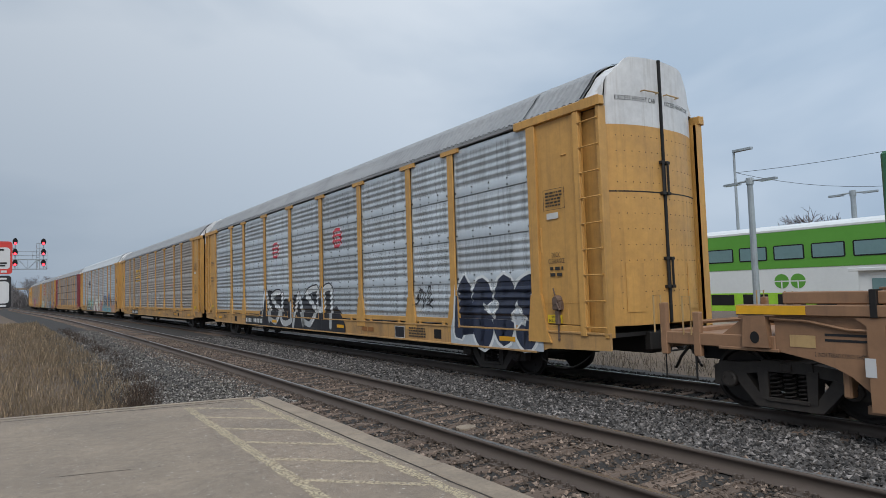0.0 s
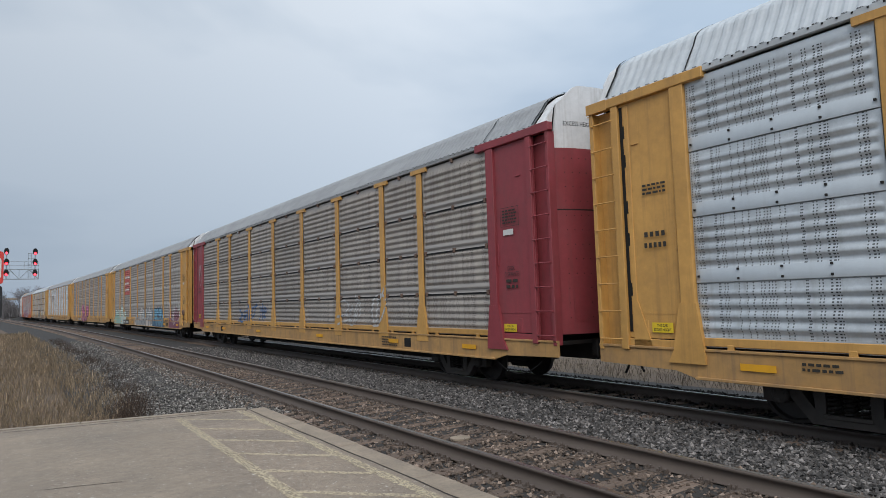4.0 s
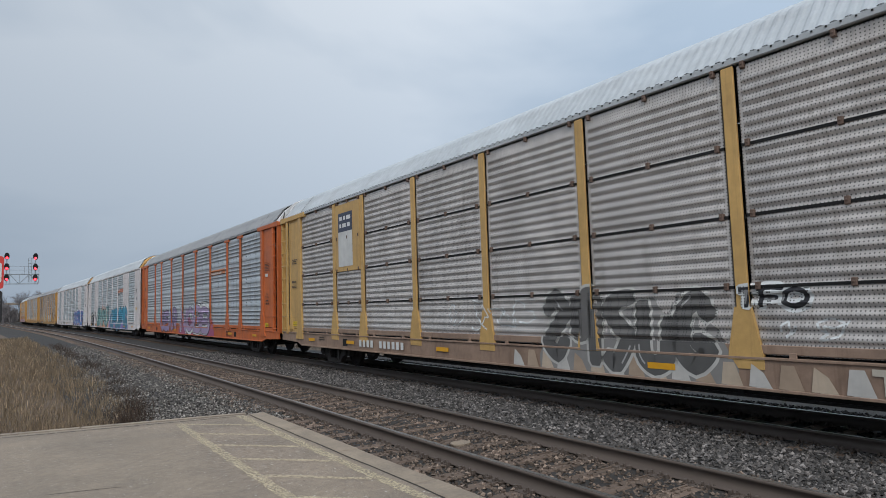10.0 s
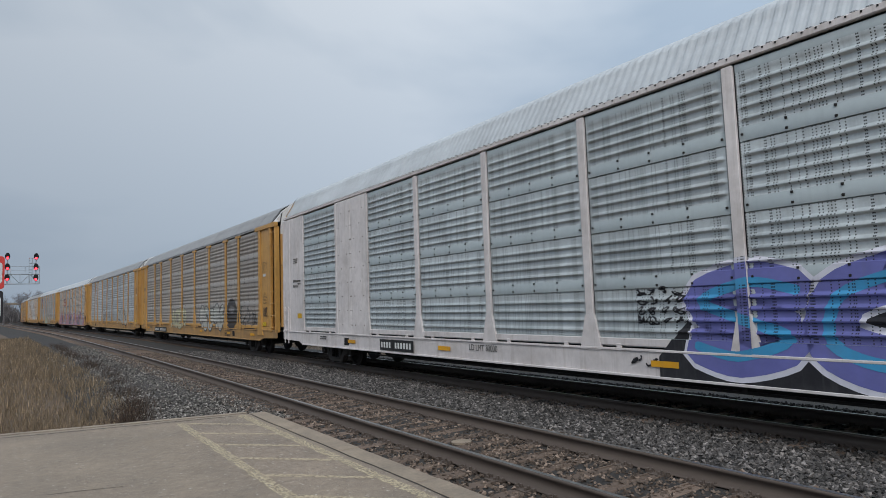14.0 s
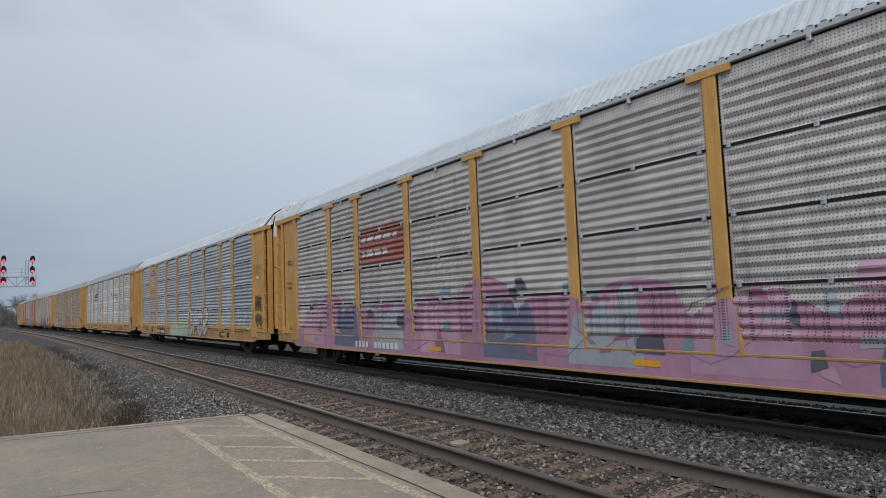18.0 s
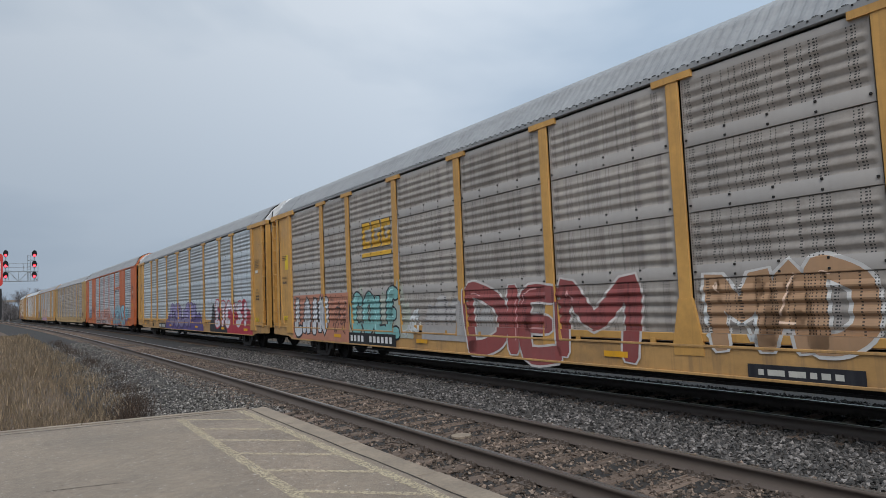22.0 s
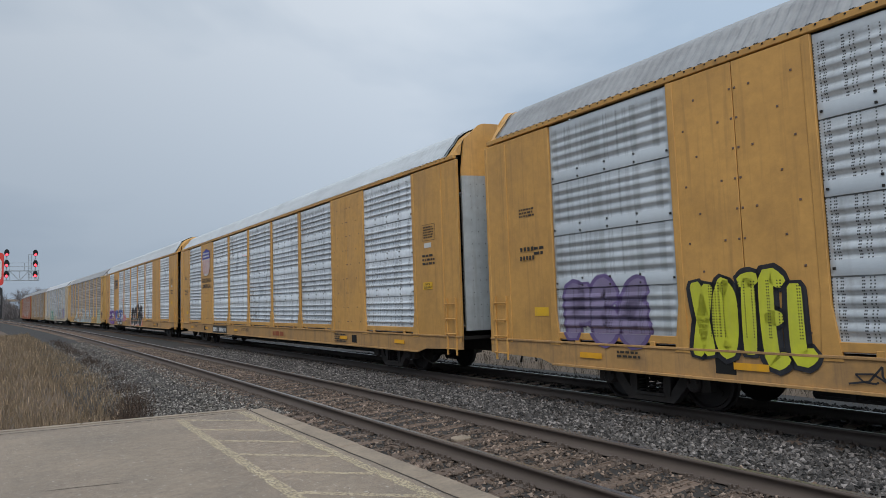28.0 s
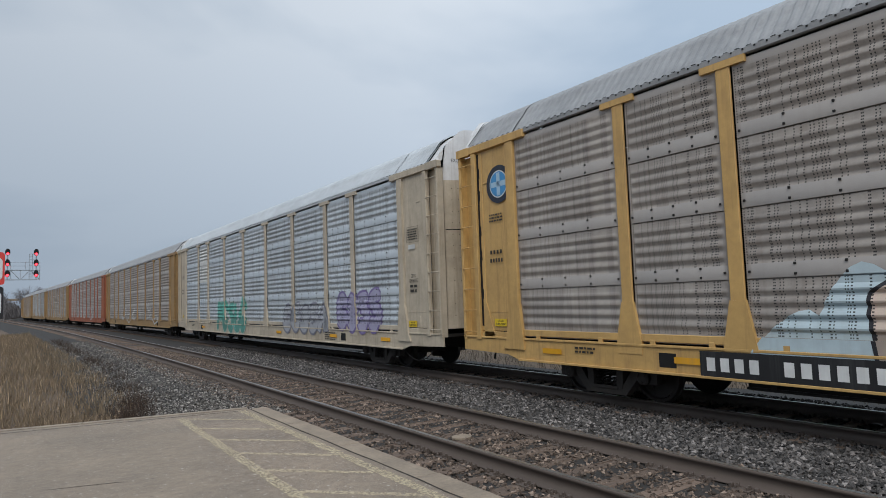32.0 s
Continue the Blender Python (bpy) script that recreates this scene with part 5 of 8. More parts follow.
def apply_paint(car, s, polys, material, lift, name, label=""):
    """Lays flat outlines of (y, z) onto the pressed side of a car, fold by fold."""
    bm = bmesh.new()
    for poly in polys:
        try:
            bm.faces.new([bm.verts.new((0, y, z)) for y, z in poly])
        except ValueError:
            pass
    if not bm.faces:
        bm.free()
        return None
    bmesh.ops.triangulate(bm, faces=[f for f in bm.faces if len(f.verts) > 4])
    lo_z, hi_z = min(v.co.z for v in bm.verts), max(v.co.z for v in bm.verts)
    lo_y, hi_y = min(v.co.y for v in bm.verts), max(v.co.y for v in bm.verts)
    cuts = [("z", p[0] + PANEL_LO) for p in RIBS[s["ribs"]]] + [("z", 1.035), ("z", 1.25), ("z", 1.772)]
    for i, u in enumerate(bay_bounds(s)):
        w = (0.115, 0.19) if s["kind"] == "old" else (0.087,)
        if 0 < i < 9:
            for d in w:
                cuts += [("y", u - HALF - d), ("y", u - HALF + d)]
        if s["kind"] == "new" and i in (1, 2, 7, 8) or i in (0, 9):
            cuts.append(("y", u - HALF))
    if "flat" in s:
        cuts += [("y", s["flat"][0]), ("y", s["flat"][1]), ("z", s["flat"][2]), ("z", s["flat"][3])]
    for axis, c in cuts:
        if (lo_z if axis == "z" else lo_y) < c < (hi_z if axis == "z" else hi_y):
            co, no = ((0, 0, c), (0, 0, 1)) if axis == "z" else ((0, c, 0), (0, 1, 0))
            bmesh.ops.bisect_plane(bm, geom=bm.verts[:] + bm.edges[:] + bm.faces[:], plane_co=co, plane_no=no, dist=0.0005)
    verts, faces = [], []
    for f in bm.faces:
        c = f.calc_center_median()
        depth = surface_zone(s, c.y, c.z)
        k = len(verts)
        pts = [v.co for v in f.verts]
        if f.normal.x > 0:
            pts = pts[::-1]
        verts += [(-SIDE - depth(p.z) - lift, p.y, p.z) for p in pts]
        faces.append(tuple(range(k, k + len(pts))))
    bm.free()
    me = bpy.data.meshes.new(name)
    me.from_pydata(verts, [], faces)
    me.materials.append(material)
    ob = part(name, me, car, label=label)
    if len(polys) > 1 and not label:
        ob["kind"] = "stuff"
    return ob


LETTERS = {}


def letter_polys(text, bold, shear=0.0, gap=1.0):
    """Outlines of a word in the built-in font, as triangles in a box 0..1 wide and 0..1 high."""
    key = (text, bold, shear, gap)
    if key not in LETTERS:
        cu = bpy.data.curves.new("word", "FONT")
        cu.body, cu.offset, cu.shear, cu.space_character, cu.resolution_u = text, bold, shear, gap, 3
        ob = bpy.data.objects.new("word", cu)
        me = ob.to_mesh()
        tris = [[tuple(me.vertices[i].co[:2]) for i in p.vertices] for p in me.polygons]
        ob.to_mesh_clear()
        bpy.data.objects.remove(ob)
        bpy.data.curves.remove(cu)
        LETTERS[key] = tris
    return LETTERS[key]


def fit_box(polys, ref, left, right, z0, z1):
    """Stretches outlines so that ref's extent fills the box; the reader's left is the larger y."""
    xs = [p[0] for t in ref for p in t]
    ys = [p[1] for t in ref for p in t]
    x0, x1, y0, y1 = min(xs), max(xs), min(ys), max(ys)
    return [[(left + (right - left) * (x - x0) / (x1 - x0), z0 + (z1 - z0) * (y - y0) / (y1 - y0)) for x, y in t] for t in polys]


# hand-sprayed letters as strokes on a grid four wide and eight high
STROKES = {"A": "00 28 40|13 33", "B": "00 08 38 46 34 04|34 42 30 00", "C": "47 28 06 02 20 41", "D": "00 08 28 46 42 20 00", "E": "48 08 00 40|04 34", "F": "48 08 00|04 34",
           "G": "47 28 06 02 20 42 44 24", "H": "00 08|40 48|04 44", "I": "20 28", "K": "00 08|48 14 40", "L": "08 00 40", "M": "00 08 24 48 40", "N": "00 08 40 48",
           "O": "28 06 02 20 42 46 28", "P": "00 08 38 46 34 04", "R": "00 08 38 46 34 04|24 40", "S": "47 28 06 24 42 20 01", "T": "08 48|28 20", "U": "08 02 20 42 48",
           "X": "08 40|48 00", "Y": "08 24 48|24 20", "Z": "08 48 00 40", "1": "16 28 20", "2": "07 28 46 00 40", "8": "28 06 24 42 20 02 24 46 28", "0": "28 06 02 20 42 46 28",
           "!": "28 23|20 21", "'": "28 26"}
HOOKS = ("06 28 46 24 02 20 42", "00 07 27 24 44 48", "07 01 20 41 45", "08 04 24 28 48 40", "00 28 40 44", "46 28 06 02 20 42 23", "48 27 03 20 42|04 44", "01 20 43 25 07 28 48")


def smooth_line(pts, round_off):
    """A polyline through the points, more or less rounded, closely stepped."""
    out = []
    for i in range(len(pts) - 1):
        p0, p1, p2, p3 = pts[max(i - 1, 0)], pts[i], pts[i + 1], pts[min(i + 2, len(pts) - 1)]
        for t in (0.0, 0.2, 0.4, 0.6, 0.8):
            c = [0.5 * (2 * b + (d - a) * t + (2 * a - 5 * b + 4 * d - e) * t * t + (3 * b - a - 3 * d + e) * t ** 3) for a, b, d, e in zip(p0, p1, p2, p3)]
            l = [b + (d - b) * t for b, d in zip(p1, p2)]
            out.append(tuple(round_off * u + (1 - round_off) * w for u, w in zip(c, l)))
    return out + [pts[-1]]


def ribbon(pts, wide, swell=0.0, shift=0.0):
    """Quads along a line, with blunt rounded ends; swell thickens its middle."""
    n = len(pts)
    rows = []
    for i, p in enumerate(pts):
        a, b = pts[max(i - 1, 0)], pts[min(i + 1, n - 1)]
        dx, dz = b[0] - a[0], b[1] - a[1]
        ln = math.hypot(dx, dz) or 1.0
        w = wide / 2 * (1 + swell * math.sin(math.pi * i / max(n - 1, 1)))
        nx, nz = -dz / ln, dx / ln
        rows.append((p[0] + nx * shift, p[1] + nz * shift, nx, nz, w, dx / ln, dz / ln))
    ends = []
    for k, e in ((0, -1), (n - 1, 1)):
        x, z, nx, nz, w, tx, tz = rows[k]
        ends.append((x + e * tx * w * 0.6, z + e * tz * w * 0.6, nx, nz, w * 0.62, tx, tz))
    rows = [ends[0]] + rows + [ends[1]]
    return [[(a[0] + a[2] * a[4], a[1] + a[3] * a[4]), (a[0] - a[2] * a[4], a[1] - a[3] * a[4]), (b[0] - b[2] * b[4], b[1] - b[3] * b[4]), (b[0] + b[2] * b[4], b[1] + b[3] * b[4])] for a, b in zip(rows, rows[1:])]


def piece(car, s, glyphs, left, right, z0, z1, fill, edge=None, seed=0, thick=0.2, rim=0.045, second=None, shade=None, glint=True, round_off=0.8, lift=0.005, wobble=0.05, span=1.04):
    """Sprayed forms side by side: a rim, a body in one or two tones, a drop shade and a few shines."""
    rnd = random.Random(seed)
    n, h = len(glyphs), z1 - z0
    w = (right - left) / n
    t = min(thick * h, abs(w) * 0.5)
    body, rims, shines = [], [], []
    for i, g in enumerate(glyphs):
        lean, grow, drop = rnd.uniform(-0.10, 0.14), rnd.uniform(0.92, 1.06), rnd.uniform(-0.04, 0.04)
        for stroke in g.split("|"):
            pts = []
            for q in stroke.split():
                fx, fz = int(q[0]) / 4, int(q[1]) / 8
                fx += rnd.uniform(-wobble, wobble) + lean * (fz - 0.5)
                fz = fz * grow + drop + rnd.uniform(-wobble, wobble) * 0.6
                pts.append((left + w * i + w * 0.5 + (w - math.copysign(t * 1.05, w)) * span * (fx - 0.5), z0 + t / 2 + (h - t) * fz))
            line = smooth_line(pts, round_off)
            body += ribbon(line, t, 0.16)
            if edge:
                rims += ribbon(line, t + 2 * rim, 0.14)
            if glint:
                k = len(line) // 5
                shines += ribbon(line[k:k + 4], 0.03, 0.0, t * 0.27)
    if shade:
        apply_paint(car, s, [[(y - 0.11, z - 0.09) for y, z in q] for q in rims or body], ink(shade), lift - 0.0015, "graffiti_shadow")
    if edge:
        apply_paint(car, s, rims, ink(edge), lift, "graffiti_outline")
    cut = z0 + h * 0.42
    low = [q for q in body if second and sum(v[1] for v in q) / 4 < cut + 0.08 * math.sin(q[0][0] * 5)]
    apply_paint(car, s, [q for q in body if q not in low], ink(fill), lift + 0.0022, "graffiti_fill")
    if low:
        apply_paint(car, s, low, ink(second), lift + 0.0022, "graffiti_fill")
    if glint and edge:
        apply_paint(car, s, shines, ink(tuple(min(0.85, c * 1.3 + 0.25) for c in fill)), lift + 0.004, "graffiti_highlight")


def word(car, s, text, left, right, z0, z1, fill, edge=None, bold=0.02, rim=0.05, shear=0.0, gap=1.0, lift=0.005):
    """A sprayed word that can be read."""
    forms = [STROKES[c] for c in text.upper()]
    piece(car, s, forms, left, right, z0, z1, fill, edge, len(text) + int(abs(left) * 10), 0.15 + bold * 1.4 if edge else 0.08, rim, lift=lift, glint=bool(edge), wobble=0.04, span=1.04 if edge else 0.8)


def lettering(car, s, text, left, right, z0, z1, rgb=(0.02, 0.02, 0.02), bold=0.0):
    ref = letter_polys(text, bold)
    return apply_paint(car, s, fit_box(ref, ref, left, right, z0, z1), ink(rgb, False), 0.004, "lettering")


def box_poly(left, right, z0, z1):
    return [[(left, z0), (right, z0), (right, z1), (left, z1)]]


def cloud_polys(left, right, z0, z1, seed, bumps=7, spike=0.0):
    """An uneven patch with a lobed upper edge."""
    rnd = random.Random(seed)
    top, n = [], bumps * 7
    hs = [rnd.uniform(0.62, 1.0) for _ in range(bumps + 1)]
    for i in range(n + 1):
        t = i / n
        k = t * bumps
        a = hs[min(int(k), bumps)]
        lobe = (abs(math.sin(math.pi * k)) ** (0.5 if not spike else 1.6))
        h = a * (0.74 + 0.26 * lobe) * min(1, 0.35 + 6 * t, 0.35 + 6 * (1 - t))
        top.append((left + (right - left) * t, z0 + (z1 - z0) * h))
    out = []
    for p, q in zip(top, top[1:]):
        out.append([(p[0], z0), (q[0], z0), q, p])
    return out


def oval(cy, cz, ry, rz, n=18, wob=0.0, rnd=None):
    return [(cy + ry * math.cos(2 * math.pi * i / n) * (1 + (rnd.uniform(-wob, wob) if rnd else 0)), cz + rz * math.sin(2 * math.pi * i / n) * (1 + (rnd.uniform(-wob, wob) if rnd else 0))) for i in range(n)]


def fan(poly):
    n = len(poly)
    cy, cz = sum(p[0] for p in poly) / n, sum(p[1] for p in poly) / n
    return [[(cy, cz), poly[i], poly[(i + 1) % n]] for i in range(n)]


def ring_polys(cy, cz, ry, rz, t, rnd):
    """A hand-drawn loop of line width t."""
    o = oval(cy, cz, ry, rz, 26, 0.03, rnd)
    g = [(cy + (p[0] - cy) * (1 - t / ry), cz + (p[1] - cz) * (1 - t / rz)) for p in o]
    return [[o[i], o[(i + 1) % 26], g[(i + 1) % 26], g[i]] for i in range(26)]


def bubbles(car, s, left, right, z0, z1, n, fill, edge, hole, seed, text=""):
    """A throw-up of fat rounded forms with a rim."""
    rnd = random.Random(seed)
    forms = [STROKES[c] for c in text] or [HOOKS[rnd.randrange(8)] for _ in range(n)]
    piece(car, s, forms, left, right, z0, z1, fill, edge, seed, 0.27, 0.07, glint=False, round_off=1.0)


def wild(car, s, left, right, z0, z1, n, fill, edge, seed, shade=None, thick=0.22):
    """Interlocked hooks and arcs that nobody could read."""
    rnd = random.Random(seed)
    forms = [HOOKS[(seed + 3 * i + rnd.randrange(2)) % 8] for i in range(n)]
    piece(car, s, forms, left, right, z0, z1, fill, edge, seed, min(thick, 0.24), 0.05, tuple(0.62 * c + 0.03 for c in fill), shade, True, 0.55)


def scrawl(car, s, left, right, z0, z1, n, rgb, seed, t=0.035):
    """Thin looping spray lines."""
    rnd = random.Random(seed)
    polys = []
    w = (right - left) / n
    for i in range(n):
        p = (left + w * (i + rnd.uniform(0.1, 0.4)), z0 + (z1 - z0) * rnd.uniform(0, 0.4))
        for _ in range(rnd.randint(4, 7)):
            q = (left + w * (i + rnd.uniform(0, 1.1)), z0 + (z1 - z0) * rnd.uniform(0, 1))
            dx, dz = q[0] - p[0], q[1] - p[1]
            ln = math.hypot(dx, dz) or 1
            m = ((p[0] + q[0]) / 2 - dz * 0.18, (p[1] + q[1]) / 2 + dx * 0.18)
            for a, b in ((p, m), (m, q)):
                ex, ez = b[0] - a[0], b[1] - a[1]
                k = math.hypot(ex, ez) or 1
                nx, nz = -ez / k * t / 2, ex / k * t / 2
                polys.append([(a[0] + nx, a[1] + nz), (a[0] - nx, a[1] - nz), (b[0] - nx, b[1] - nz), (b[0] + nx, b[1] + nz)])
            p = q
    apply_paint(car, s, polys, ink(rgb), 0.0075, "graffiti_scrawl")


def plain_bars(car, s, left, right, z0, z1, rows, rgb, seed=1, name="stencil", lift=0.005):
    """Writing too small to read: short bars in rows."""
    rnd = random.Random(seed)
    polys, h = [], (z1 - z0) / rows
    step = -1 if right < left else 1
    for r in range(rows):
        y, z = left, z1 - h * (r + 0.5)
        while abs(right - y) > 0.05 and (right - y) * step > 0:
            w = min(rnd.uniform(0.5, 1.6) * h, abs(right - y))
            polys.append([(y, z - h * 0.27), (y + step * w, z - h * 0.27), (y + step * w, z + h * 0.27), (y, z + h * 0.27)])
            y += step * (w + h * 0.35)
    return apply_paint(car, s, polys, ink(rgb, False), lift, name)


def number_plate(car, s, left, right, z0, z1, chars=(4, 6), back=True, rgb=(0.7, 0.7, 0.68)):
    """The car's reporting number: a dark plate with blocks for the characters."""
    if back:
        apply_paint(car, s, box_poly(left, right, z0, z1), ink((0.015, 0.015, 0.016), False), 0.016, "number_plate")
    total = sum(chars) + 1.2 * (len(chars) - 1) + 1
    cw = (right - left) / total
    y, polys = left + cw * 0.5, []
    a, b = z0 + (z1 - z0) * 0.24, z0 + (z1 - z0) * 0.76
    for g in chars:
        for i in range(g):
            e = y + cw * 0.62
            polys += [[(y, a), (e, a), (e, b), (y, b)]]
            y += cw
        y += cw * 1.2
    apply_paint(car, s, polys, ink(rgb, False), 0.019, "car_number")


def patch(car, s, left, right, z0, z1, rgb, name="sign_patch", lift=0.004, dots=True, label=""):
    return apply_paint(car, s, box_poly(left, right, z0, z1), ink(rgb, dots), lift, name, label)


def warning(car, s, left, right, z0, z1):
    """The height warning on its yellow plate."""
    h = (z1 - z0) * 0.32
    for line, z in (("THIS CAR", z1 - h * 1.3), ("EXCESS HEIGHT", z0 + h * 0.3)):
        ref = letter_polys(line, 0.008)
        c, w = (left + right) / 2, (left - right) * (0.28 if line == "THIS CAR" else 0.46)
        apply_paint(car, s, fit_box(ref, ref, c + w, c - w, z, z + h), ink((0.03, 0.026, 0.02), False), 0.007, "lettering")


def common_marks(car, s, k):
    """Small stencils, reflective strips and warning plates that every car carries."""
    rnd = random.Random(40 + k)
    dark = (0.03, 0.026, 0.02)
    for u in (-11.3, -7.9, -3.0, 3.2, 8.2, 11.2):
        if rnd.random() < 0.8:
            patch(car, s, u + 0.26, u - 0.26, 0.80, 0.90, (0.74, 0.36, 0.015), "reflector", 0.012, False)
    plain_bars(car, s, -7.25, -8.1, 0.70, 0.98, 4, dark, k)
    plain_bars(car, s, 10.6, 10.1, 0.84, 0.98, 2, dark, k + 1)
    e = -12.52
    patch(car, s, e - 0.10, e - 0.42, 3.25, 3.37, (0.6, 0.6, 0.58), "label_plate", 0.004, False)
    for a, b, c, d in ((e - 0.02, e - 0.60, 3.832, 3.84), (e - 0.02, e - 0.60, 3.43, 3.438), (e - 0.02, e - 0.03, 3.43, 3.84), (e - 0.59, e - 0.60, 3.43, 3.84)):
        patch(car, s, a, b, c, d, dark, "stencil_frame", 0.004, False)
    if k in (11, 14):
        for i, line in enumerate(("EXH 19-0 H 5-1", "EXW 10-9 H 5-9", "EW 9-10 H 16-3", "IL 88-9", "IW 9-1")):
            lettering(car, s, line, e - 0.07, e - 0.07 - 0.034 * len(line), 3.755 - 0.072 * i, 3.805 - 0.072 * i)
    else:
        plain_bars(car, s, e - 0.08, e - 0.54, 3.48, 3.80, 5, dark, k + 2)
    if s["kind"] == "old":
        lettering(car, s, "DECK", e - 0.20, e - 0.42, 2.50, 2.59)
        lettering(car, s, "CLEARANCE", e - 0.10, e - 0.54, 2.38, 2.47)
        if k == 11:
            lettering(car, s, "A 89 MIN.", e - 0.12, e - 0.52, 2.25, 2.33)
            lettering(car, s, "B 94 MIN.", e - 0.12, e - 0.52, 2.12, 2.20)
        else:
            plain_bars(car, s, e - 0.14, e - 0.50, 2.10, 2.34, 2, dark, k + 3)
        patch(car, s, e - 0.02, e - 0.42, 1.22, 1.38, (0.72, 0.50, 0.02), "warning_plate", 0.004, False)
        warning(car, s, e - 0.04, e - 0.40, 1.23, 1.37)
        patch(car, s, 12.95, 12.55, 1.30, 1.46, (0.72, 0.50, 0.02), "warning_plate", 0.004, False)
        warning(car, s, 12.93, 12.57, 1.31, 1.45)
    else:
        patch(car, s, e - 0.0, e - 0.42, 2.20, 2.38, (0.72, 0.42, 0.02), "warning_plate", 0.004, False)
        warning(car, s, e - 0.02, e - 0.40, 2.21, 2.37)
        if k != 9:
            plain_bars(car, s, e - 0.0, e - 0.55, 2.8, 3.1, 3, dark, k + 6)
        patch(car, s, 12.65, 12.25, 1.55, 1.72, (0.72, 0.42, 0.02), "warning_plate", 0.004, False)
        plain_bars(car, s, 12.6, 12.3, 2.75, 2.95, 2, dark, k + 7)
    plain_bars(car, s, 13.0, 12.55, 3.55, 3.75, 3, dark, k + 8)
    number_plate(car, s, 13.05, 12.5, 2.82, 2.98, (4,), False, dark)
    number_plate(car, s, 13.05, 12.5, 2.64, 2.80, (5,), False, dark)


def end_lettering(car, s):
    """Height warning on the white top of the end doors."""
    if s.get("cap", CAP_WHITE) is not CAP_WHITE or s.get("door") == "slats":
        return
    tris = letter_polys("EXCESS HEIGHT CAR", 0.0)
    for sy in (1, -1):
        for c in (-0.62, 0.62):
            pts = fit_box(tris, tris, c - 0.48, c + 0.48, 5.36, 5.45)
            sh = Shape()
            for t in pts:
                sh.poly([(x, -sy * (END + 0.14 - 0.32 * (abs(x) / 1.4) ** 2.4 + 0.006), z) if sy > 0 else (-x, END + 0.14 - 0.32 * (abs(x) / 1.4) ** 2.4 + 0.006, z) for x, z in t])
            part("lettering", sh.mesh("lettering", BLACK), car)


